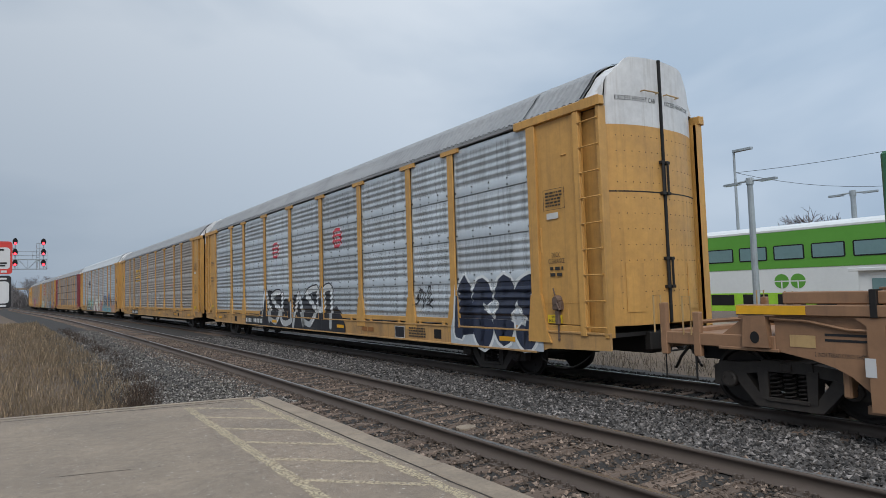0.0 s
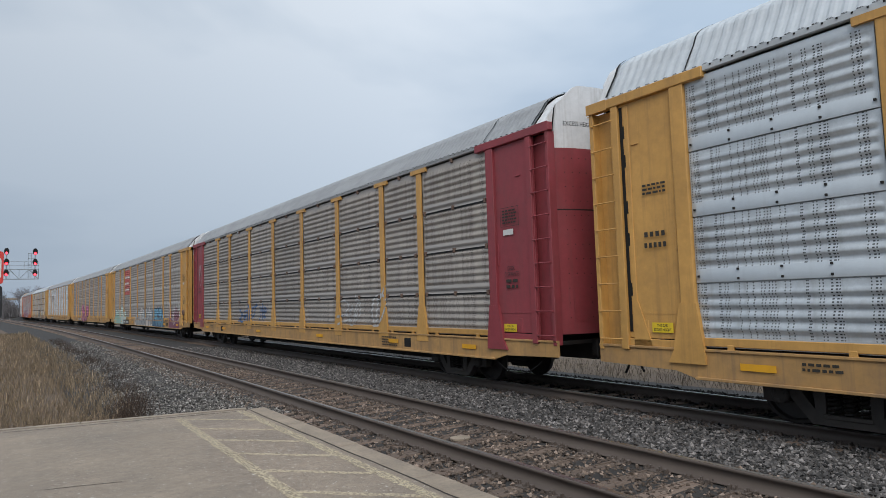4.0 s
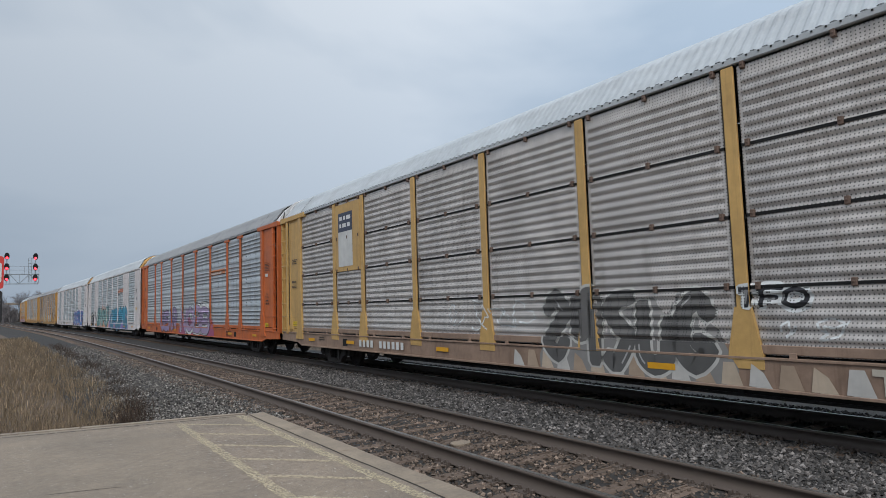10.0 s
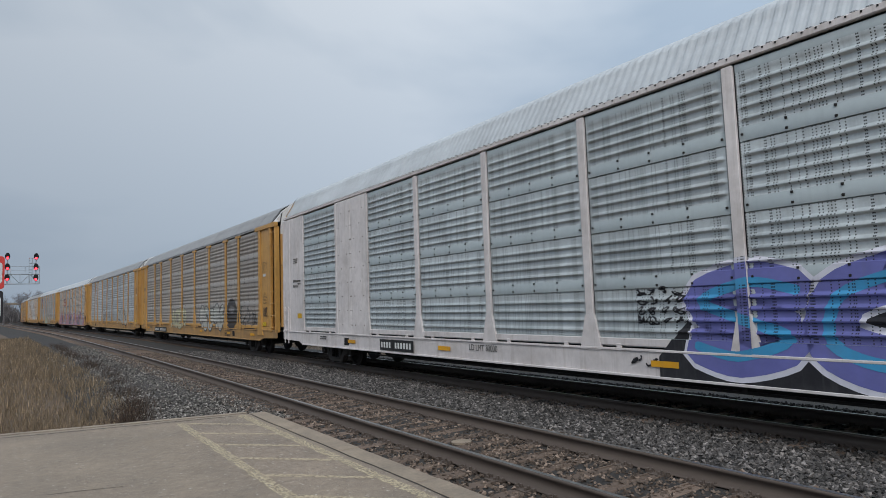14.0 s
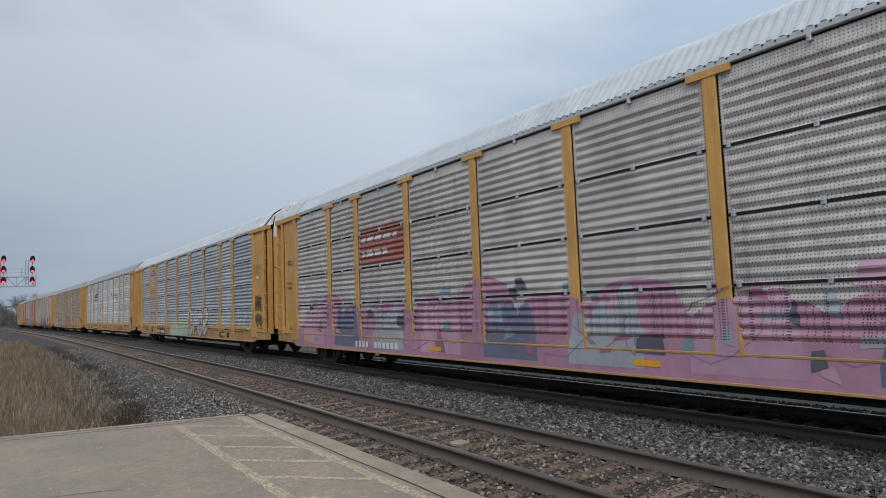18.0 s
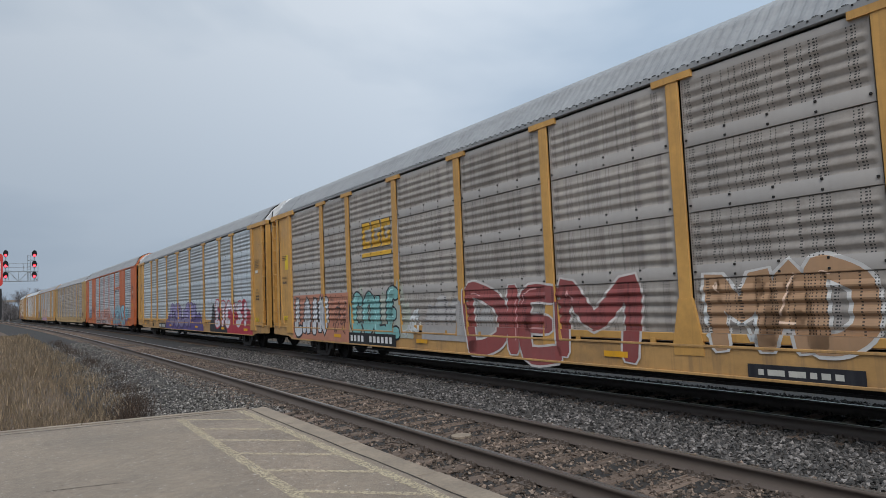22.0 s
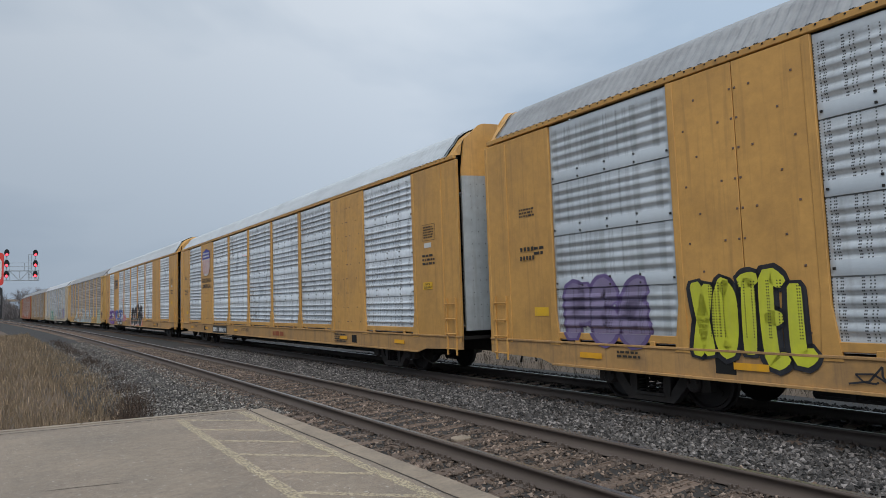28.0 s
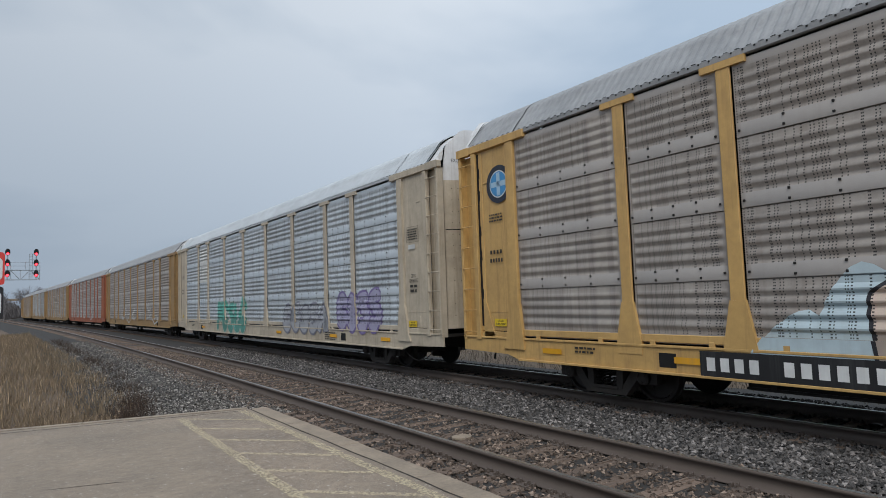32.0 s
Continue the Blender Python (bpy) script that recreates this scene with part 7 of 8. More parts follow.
    # 11
    word(*D(11), "ACER", 4.1, 0.4, 0.95, 2.1, (0.52, 0.50, 0.34), INKY, 0.06, 0.03, 0, 0.9)
    bubbles(*D(11), -2.5, -7.0, 0.95, 2.1, 5, (0.50, 0.50, 0.46), (0.1, 0.1, 0.1), INKY, 111)
    apply_paint(*D(11), fan(oval(-8.25, 1.72, 0.8, 0.75, 20)), ink((0.035, 0.03, 0.03)), 0.004, "graffiti_disc")
    apply_paint(*D(11), fan(oval(-8.25, 1.95, 0.42, 0.18, 16)), ink((0.22, 0.22, 0.22)), 0.007, "graffiti_disc")
    scrawl(*D(11), -9.2, -11.7, 1.1, 2.2, 4, (0.06, 0.06, 0.06), 112, 0.05)
    scrawl(*D(11), 11.5, 7.6, 1.2, 2.1, 3, (0.42, 0.42, 0.4), 113, 0.05)
    number_plate(*D(11), 9.0, 5.4, 0.64, 0.94)
    word(*D(11), "HAOS", -12.65, -13.1, 1.6, 2.0, INKY, None, 0.0)
    # 12
    bubbles(*D(12), -4.5, -9.0, 1.0, 2.2, 4, (0.48, 0.48, 0.46), INKY, INKY, 121)
    scrawl(*D(12), 4.0, -2.0, 1.2, 2.1, 4, (0.12, 0.12, 0.13), 122, 0.06)
    # 13
    apply_paint(*D(13), cloud_polys(12.35, -11.9, 0.64, 2.55, 131, 12), ink((0.42, 0.22, 0.31)), 0.003, "graffiti_cloud")
    for i in range(9):
        a = 11.5 - i * 2.55
        apply_paint(*D(13), cloud_polys(a, a - 1.7, 0.75, 2.2, 132 + i, 3), ink(((0.50, 0.30, 0.40), (0.14, 0.15, 0.22), (0.36, 0.38, 0.42))[i % 3]), 0.005, "graffiti_patch")
    rnd = random.Random(139)
    tones = ((0.10, 0.10, 0.13), (0.33, 0.35, 0.42), (0.52, 0.30, 0.40), (0.30, 0.13, 0.20), (0.20, 0.30, 0.34))
    for i in range(60):
        y, z, w, h = rnd.uniform(-11.6, 11.8), rnd.uniform(0.8, 2.2), rnd.uniform(0.15, 0.6), rnd.uniform(0.08, 0.34)
        apply_paint(*D(13), [[(y, z), (y - w, z + rnd.uniform(-0.1, 0.1)), (y - w * rnd.uniform(0.5, 1), z + h), (y - w * rnd.uniform(0, 0.3), z + h * 0.9)]], ink(tones[i % 5]), 0.0075 + 0.0001 * i, "graffiti_patch")
    scrawl(*D(13), 9.0, -9.0, 0.9, 2.2, 10, (0.30, 0.18, 0.26), 139, 0.025)
    patch(*D(13), 7.15, 4.6, 3.15, 4.2, (0.36, 0.12, 0.10), "sign_panel", 0.004)
    plain_bars(*D(13), 7.0, 4.9, 3.72, 4.02, 1, (0.6, 0.58, 0.56), 13, "sign_rule", 0.008)
    plain_bars(*D(13), 7.0, 5.5, 3.32, 3.62, 1, (0.6, 0.58, 0.56), 14, "sign_rule", 0.008)
    for i, w in enumerate(("HELIUM", "ONE2", "BABL")):
        word(*D(13), w, -12.5, -13.15, 4.35 - i * 0.33, 4.62 - i * 0.33, INKY, None, 0.01)
    number_plate(*D(13), 7.6, 4.8, 0.68, 1.0, (4, 6), False)
    # 14
    sign_board(*D(14), YELLOW, "yellow sign board with a shield emblem")
    road_logo(*D(14), "shield", 8.80, 7.70, 3.86, 4.98)
    lettering(*D(14), "BUILDING AMERICA", 9.0, 7.5, 3.4, 3.58)
    apply_paint(*D(14), cloud_polys(3.2, -1.2, 0.66, 2.1, 141, 5), ink((0.42, 0.50, 0.42)), 0.003, "graffiti_cloud")
    wild(*D(14), -1.3, -5.2, 0.68, 2.1, 4, (0.62, 0.62, 0.60), INKY, 142)
    scrawl(*D(14), -9.3, -11.8, 1.15, 2.1, 4, PALE, 143, 0.05)
    number_plate(*D(14), 6.9, 4.5, 0.66, 1.0)
    word(*D(14), "EERIE", -12.42, -13.2, 1.95, 2.5, INKY, None, 0.02)
    word(*D(14), "HENO", -12.42, -13.2, 1.3, 1.8, INKY, None, 0.02)
    # 15
    road_logo(*D(15), "slant", 6.9, 4.55, 3.45, 4.25)
    road_logo(*D(15), "cross_line", -4.2, -6.4, 3.4, 3.95)
    number_plate(*D(15), 6.7, 4.5, 0.66, 1.0)
    lettering(*D(15), "LD LMT 80000", 0.6, -1.1, 0.82, 0.94)
    lettering(*D(15), "RLHBOE", -1.75, -2.9, 0.70, 0.86)
    # 16
    patch(*D(16), 12.0, 7.35, 0.66, 2.2, (0.52, 0.22, 0.14), "graffiti_ground", 0.003)
    word(*D(16), "LAIN", 11.8, 9.0, 0.82, 2.15, (0.60, 0.61, 0.64), INKY, 0.05, 0.07, 0.0, 0.85)
    scrawl(*D(16), 8.7, 7.5, 0.9, 2.0, 2, INKY, 161, 0.03)
    apply_paint(*D(16), cloud_polys(7.3, 3.6, 0.9, 2.5, 162, 8, 1), ink((0.40, 0.42, 0.36)), 0.003, "graffiti_cloud")
    word(*D(16), "Cole", 7.2, 4.25, 0.9, 2.15, (0.22, 0.47, 0.46), INKY, 0.06, 0.05, 0.0, 0.9)
    road_logo(*D(16), "three", 6.4, 4.66, 3.2, 4.2, (0.72, 0.40, 0.03), INKY)
    number_plate(*D(16), 7.35, 4.5, 0.64, 0.98)
    scrawl(*D(16), 4.2, 3.4, 0.95, 1.7, 2, PALE, 160, 0.10)
    apply_paint(*D(16), cloud_polys(3.2, 0.2, 0.9, 2.2, 166, 5), ink((0.36, 0.34, 0.33)), 0.003, "graffiti_cloud")
    for a, b, ch in ((1.3, -0.05, "D"), (0.0, -0.65, "I"), (-0.6, -1.75, "E"), (-1.65, -3.5, "M")):
        word(*D(16), ch, a, b, 0.62, 2.12, (0.30, 0.075, 0.07), (0.60, 0.56, 0.54), 0.045, 0.045, 0.0, 1.0, 0.006)
    scrawl(*D(16), -4.7, -5.9, 1.1, 1.9, 3, PALE, 164, 0.05)
    for a, b, ch in ((-4.8, -5.75, "M"), (-5.55, -6.35, "A"), (-6.2, -7.0, "D")):
        word(*D(16), ch, a, b, 0.98, 2.25, (0.42, 0.25, 0.14), (0.62, 0.60, 0.58), 0.04, 0.05, 0.0, 1.0, 0.006)
    patch(*D(16), -5.35, -6.85, 0.63, 0.84, INKY, "builder_plate", 0.004, False)
    plain_bars(*D(16), -5.5, -6.7, 0.66, 0.81, 1, (0.6, 0.58, 0.52), 165, lift=0.007)
    patch(*D(16), 12.75, 12.25, 3.2, 3.75, (0.75, 0.52, 0.02), "sticker", 0.004, False)
    # 17
    apply_paint(*D(17), cloud_polys(4.6, -4.4, 0.64, 1.75, 171, 7), ink((0.09, 0.06, 0.22)), 0.003, "graffiti_cloud")
    wild(*D(17), 3.4, -2.6, 0.8, 2.2, 5, (0.28, 0.24, 0.44), (0.07, 0.03, 0.16), 172, (0.05, 0.03, 0.10), 0.28)
    apply_paint(*D(17), cloud_polys(-5.8, -12.2, 0.64, 2.3, 173, 8), ink(REDDY), 0.003, "graffiti_cloud")
    apply_paint(*D(17), cloud_polys(-5.7, -8.6, 0.64, 2.2, 174, 4), ink(INKY), 0.0045, "graffiti_cloud")
    word(*D(17), "ETC'S!", -6.6, -11.6, 0.9, 2.12, (0.62, 0.60, 0.66), REDDY, 0.07, 0.06, 0.08, 0.9)
    number_plate(*D(17), 6.5, 4.6, 0.66, 0.96)
    # 18
    wild(*D(18), -3.8, -10.7, 0.64, 2.3, 5, (0.30, 0.52, 0.60), (0.03, 0.05, 0.10), 181, (0.10, 0.2, 0.4), 0.26)
    apply_paint(*D(18), cloud_polys(6.3, -2.9, 0.64, 1.9, 182, 9, 1), ink((0.40, 0.34, 0.36)), 0.003, "graffiti_cloud")
    wild(*D(18), 6.2, 1.6, 0.64, 2.0, 4, (0.46, 0.28, 0.25), (0.60, 0.56, 0.56), 183, None, 0.26)
    wild(*D(18), 1.5, -2.9, 0.64, 2.15, 4, (0.48, 0.25, 0.21), (0.62, 0.60, 0.60), 184, None, 0.30)
    wild(*D(18), 11.6, 9.5, 1.15, 2.1, 4, (0.20, 0.24, 0.34), (0.42, 0.48, 0.54), 185, None, 0.2)
    word(*D(18), "FENSEN", 9.1, 6.9, 1.75, 2.3, INKY, None, 0.0, 0.05, 0.3, 0.9)
    scrawl(*D(18), 6.3, 5.2, 2.8, 3.4, 3, PALE, 186, 0.035)
    for i in range(4):
        for a, b in ((7.03, 4.48), (4.25, 1.57), (1.34, -1.34), (-1.57, -4.25), (-4.48, -7.03), (-9.38, -12.0), (12.0, 9.38)):
            if i in (1, 2, 3):
                z = LAPS[i]
                patch(*D(18), a, b, z + 0.02, z + 0.18, (0.50, 0.52, 0.53), "pale_band", 0.003)
    road_logo(*D(18), "swoosh", -4.4, -6.9, 3.5, 4.0)
    number_plate(*D(18), 5.75, 3.30, 0.66, 0.96)
    patch(*D(18), 2.1, 0.2, 0.66, 0.96, INKY, "limit_plate", 0.016, False)
    ref = letter_polys("LD LMT 72000", 0.01)
    apply_paint(*D(18), fit_box(ref, ref, 1.9, 0.4, 0.75, 0.88), ink((0.7, 0.7, 0.68), False), 0.019, "lettering")
    # 19
    scrawl(*D(19), -9.4, -11.5, 0.7, 2.0, 3, (0.1, 0.12, 0.1), 191, 0.05)
    patch(*D(19), 8.8, 6.4, 3.5, 4.3, (0.52, 0.52, 0.52), "sign_patch", 0.004)
    # 20
    bubbles(*D(20), 11.8, 9.9, 1.1, 2.25, 3, (0.22, 0.18, 0.30), (0.13, 0.09, 0.22), (0.1, 0.06, 0.2), 201)
    bubbles(*D(20), 9.1, 7.25, 0.95, 2.1, 5, LIMEY, INKY, INKY, 202, "XOTEL")
    apply_paint(*D(20), cloud_polys(5.4, -2.9, 0.64, 2.2, 203, 9, 1), ink((0.12, 0.36, 0.48)), 0.003, "graffiti_cloud")
    bubbles(*D(20), 4.2, -2.6, 0.70, 2.5, 5, (0.60, 0.42, 0.36), INKY, (0.40, 0.12, 0.28), 204)
    apply_paint(*D(20), cloud_polys(4.2, -2.6, 0.66, 1.3, 205, 6), ink((0.50, 0.26, 0.42)), 0.0085, "graffiti_shade")
    number_plate(*D(20), 6.2, 4.2, 0.66, 1.0)
    lettering(*D(20), "LD LMT 80000", 3.0, 2.2, 0.86, 0.98)
    scrawl(*D(20), 7.0, 5.6, 0.7, 1.0, 3, INKY, 206, 0.025)
    # 21
    road_logo(*D(21), "shield", 9.0, 7.55, 3.55, 5.0)
    lettering(*D(21), "BUILDING", 9.05, 7.45, 3.22, 3.44, bold=0.012)
    lettering(*D(21), "AMERICA", 9.05, 7.45, 2.92, 3.14, bold=0.012)
    number_plate(*D(21), 7.0, 4.6, 0.64, 1.0)
    lettering(*D(21), "LD LMT 80000", 2.4, 1.4, 0.82, 0.96)
    plain_bars(*D(21), -1.6, -2.8, 0.68, 0.98, 1, (0.30, 0.08, 0.03), 21)
    # 22
    word(*D(22), "REZ1", 12.1, 7.9, 0.68, 1.84, PURPLE, (0.45, 0.36, 0.5), 0.05, 0.03, 0.0, 0.88)
    word(*D(22), "KOE1", 8.0, 4.4, 0.95, 1.95, (0.04, 0.12, 0.40), (0.62, 0.66, 0.70), 0.06, 0.06, 0.0, 0.88)
    apply_paint(*D(22), cloud_polys(4.5, 3.4, 0.95, 1.7, 220, 2), ink((0.60, 0.20, 0.32)), 0.004, "graffiti_cloud")
    apply_paint(*D(22), cloud_polys(1.2, -3.8, 0.64, 2.3, 221, 7), ink(ORANGEY), 0.003, "graffiti_cloud")
    bubbles(*D(22), 0.9, -3.4, 0.68, 2.2, 4, INKY, PALE, PALE, 222, "KORG")
    road_logo(*D(22), "three", 9.05, 7.3, 3.85, 4.6, (0.05, 0.05, 0.07))
    number_plate(*D(22), 7.2, 4.8, 0.64, 0.94)
    lettering(*D(22), "LD LMT 80000", 2.2, 1.3, 0.82, 0.95)
    # 23
    apply_paint(*D(23), cloud_polys(7.2, -6.0, 0.64, 2.25, 231, 14), ink((0.46, 0.56, 0.60)), 0.003, "graffiti_cloud")
    wild(*D(23), 5.6, 0.6, 0.66, 2.1, 4, (0.58, 0.46, 0.38), INKY, 232, None, 0.22)
    wild(*D(23), 0.4, -5.8, 0.68, 2.2, 6, (0.56, 0.60, 0.62), INKY, 233, None, 0.2)
    apply_paint(*D(23), cloud_polys(-9.7, -12.3, 0.64, 2.1, 234, 3), ink((0.46, 0.50, 0.44)), 0.003, "graffiti_cloud")
    bubbles(*D(23), -9.9, -12.2, 0.7, 2.0, 3, (0.44, 0.50, 0.43), (0.22, 0.36, 0.26), (0.24, 0.40, 0.30), 235)
    road_logo(*D(23), "round", 12.98, 12.30, 3.95, 4.78)
    number_plate(*D(23), 8.0, 5.3, 0.64, 1.02)
    # 24
    wild(*D(24), 5.6, 1.0, 0.7, 2.2, 5, (0.10, 0.42, 0.34), (0.4, 0.5, 0.45), 241)
    bubbles(*D(24), -8.2, -11.0, 1.05, 2.2, 4, (0.36, 0.34, 0.48), (0.18, 0.14, 0.30), (0.18, 0.14, 0.30), 242)
    bubbles(*D(24), -3.5, -7.5, 0.9, 1.9, 5, (0.36, 0.37, 0.40), (0.2, 0.2, 0.24), (0.2, 0.2, 0.24), 243)
    patch(*D(24), 9.0, 7.5, 3.2, 5.0, (0.60, 0.60, 0.58), "sign_panel", 0.004)
    # pale tags on the cars that stay far off
    for k in range(25, 31):
        scrawl(*D(k), 6.0, -9.0, 1.0, 2.2, 6, (0.5, 0.5, 0.5), 300 + k, 0.12)


decorate()


# ---- what stands beside the line ----
def build_signals():
    """Cantilever gantry over the tracks with two masts of three red lights."""
    y0 = 130.0
    g = thing("signal_gantry", "steel cantilever signal gantry with six red lights over the track", "railway signal", (0, y0, 0))
    grey = POLE
    part("mast", Shape().tube((-9.5, 0, -0.8), (-9.5, 0, 10.6), 0.22, 10, 0.16).mesh("mast", grey), g)
    lo, hi, x0, x1 = 7.35, 9.0, -9.5, 3.1
    for z in (lo, hi):
        for y in (-0.45, 0.45):
            part("chord", Shape().box(x0, x1, y - 0.06, y + 0.06, z - 0.06, z + 0.06, 0.01).mesh("chord", grey), g)
    n = 9
    for i in range(n):
        a, b = x0 + (x1 - x0) * i / n, x0 + (x1 - x0) * (i + 1) / n
        s = Shape()
        for y in (-0.45, 0.45):
            s.tube((a, y, lo if i % 2 else hi), (b, y, hi if i % 2 else lo), 0.045, 5)
            s.tube((b, y, lo), (b, y, hi), 0.045, 5)
        part("brace", s.mesh("brace", grey), g)
    for z in (9.7, 10.35):
        part("handrail", Shape().tube((x0, -0.5, z), (x1, -0.5, z), 0.04, 5).mesh("handrail", grey), g)
    for i in range(7):
        x = x0 + (x1 - x0) * i / 6
        part("rail_post", Shape().tube((x, -0.5, hi), (x, -0.5, 10.35), 0.04, 5).mesh("rail_post", grey), g)
    for x, side in ((2.56, -1), (-1.53, -1)):
        part("signal_mast", Shape().tube((x, -0.3, lo), (x, -0.3, 12.4), 0.08, 8).mesh("signal_mast", grey), g)
        ladder = Shape()
        for e in (0.55, 1.0):
            ladder.tube((x - e, -0.3, lo), (x - e, -0.3, 11.8), 0.04, 5)
        for i in range(9):
            ladder.tube((x - 1.0, -0.3, lo + 0.5 * i), (x - 0.55, -0.3, lo + 0.5 * i), 0.03, 4)
        ladder.tube((x - 1.0, -0.3, 11.8), (x, -0.3, 11.8), 0.05, 5).tube((x - 1.0, -0.3, 10.9), (x, -0.3, 10.9), 0.05, 5)
        part("cage", ladder.mesh("cage", grey), g)
        for z in (11.75, 9.95, 8.1):
            back = Shape().slab([(x + 0.38 * math.cos(t), z + 0.28 + (0.62 if math.sin(t) > 0 else 0.55) * math.sin(t)) for t in [2 * math.pi * i / 16 for i in range(16)]], "y", -0.62, -0.55)
            head = part("signal_head", back.mesh("signal_head", SEAM), g)
            part("lens", Shape().slab([(x + 0.19 * math.cos(t), z + 0.19 * math.sin(t)) for t in [2 * math.pi * i / 14 for i in range(14)]], "y", -0.70, -0.63).mesh("lens", SIGNAL_RED), head, label="glowing red signal lens")
            hood = Shape()
            for i in range(9):
                a, b = math.pi * i / 9, math.pi * (i + 1) / 9
                hood.poly([(x + 0.24 * math.cos(t), yy, z + 0.24 * math.sin(t)) for t, yy in ((a, -0.64), (b, -0.64), (b, -1.0), (a, -1.0))])
            part("hood", hood.mesh("hood", SEAM), head)


def build_sign():
    g = thing("warning_sign", "two stacked notice plates, red and black bordered, on a post", "sign", (-0.50, 12.6, 0))
    part("post", Shape().box(-0.035, 0.035, 0.015, 0.075, -0.5, 2.86, 0.006).mesh("post", POLE), g)

    def plate(z0, z1, w, material, name):
        r, pts = 0.05, []
        for cx, cz, a in ((w - r, z1 - r, 0), (-w + r, z1 - r, 90), (-w + r, z0 + r, 180), (w - r, z0 + r, 270)):
            pts += [(cx + r * math.cos(radians(a + d)), cz + r * math.sin(radians(a + d))) for d in (0, 30, 60, 90)]
        return pts

    p = part("upper_plate", Shape().slab(plate(2.26, 2.80, 0.315, None, ""), "y", -0.006, 0.012).mesh("upper_plate", SIGN_RED), g)
    part("field", Shape().slab(plate(2.345, 2.70, 0.285, None, ""), "y", -0.010, -0.0065).mesh("field", SIGN_WHITE), p)
    for z, w in ((2.66, 0.2), (2.44, 0.24), (2.40, 0.22)):
        part("text_bar", Shape().box(-w, w, -0.013, -0.0105, z - 0.014, z + 0.014).mesh("text_bar", BLACK), p)
    for x in (-0.14, -0.02, 0.10, 0.2):
        part("text_bar", Shape().box(x - 0.04, x + 0.04, -0.010, -0.0065, 2.285, 2.32).mesh("text_bar", SIGN_WHITE), p)
    q = part("lower_plate", Shape().slab(plate(1.70, 2.235, 0.305, None, ""), "y", -0.006, 0.012).mesh("lower_plate", BLACK), g)
    part("field", Shape().slab(plate(1.78, 2.14, 0.275, None, ""), "y", -0.010, -0.0065).mesh("field", SIGN_WHITE), q)
    for z in (2.185, 1.742):
        part("text_bar", Shape().box(-0.2, 0.24, -0.010, -0.0065, z - 0.015, z + 0.015).mesh("text_bar", SIGN_WHITE), q)


def bare_tree_shape(seed, height, spread, stout=1.0, most=3):
    """A leafless tree: tapered trunk, limbs and fine twigs."""
    rnd = random.Random(seed)
    s = Shape()

    def grow(p, d, ln, r, depth):
        q = p + d * ln
        s.tube(p, q, r, 5 if depth < 2 else 3, r * 0.66)
        if depth == 5:
            return
        for _ in range(rnd.choice((2, most, most)) if depth else 4):
            w = Vector((rnd.gauss(0, 1), rnd.gauss(0, 1), rnd.gauss(0.15, 0.5))) * (0.55 if depth else 0.5) * spread
            grow(p + d * ln * rnd.uniform(0.6, 1.0), (d + w).normalized(), ln * rnd.uniform(0.58, 0.8), r * 0.6, depth + 1)

    grow(Vector((0, 0, -0.6)), Vector((0, 0, 1)), height * 0.30, height * 0.022 * stout, 0)
    k = height / max(p[2] for p in s.v)
    s.v = [(x * k, y * k, z * k) for x, y, z in s.v]
    return s


def conifer_shape(seed, height):
    rnd = random.Random(seed)
    s = Shape().tube((0, 0, -0.6), (0, 0, height), 0.14, 6, 0.02)
    for i in range(26):
        z = height * (0.08 + 0.9 * i / 26)
        r = height * 0.22 * (1 - i / 27)
        for j in range(7):
            t = rnd.uniform(0, 6.28)
            k = r * rnd.uniform(0.7, 1.15)
            e = Vector((math.cos(t) * k, math.sin(t) * k, z - k * 0.35))
            m = Vector((math.cos(t) * k * 0.5, math.sin(t) * k * 0.5, z - k * 0.05))
            w = Vector((-math.sin(t), math.cos(t), 0)) * k * 0.24
            s.poly([Vector((0, 0, z)), m + w, e, m - w])
            s.poly([Vector((0, 0, z)), m + Vector((0, 0, k * 0.2)), e, m - Vector((0, 0, k * 0.2))])
    return s


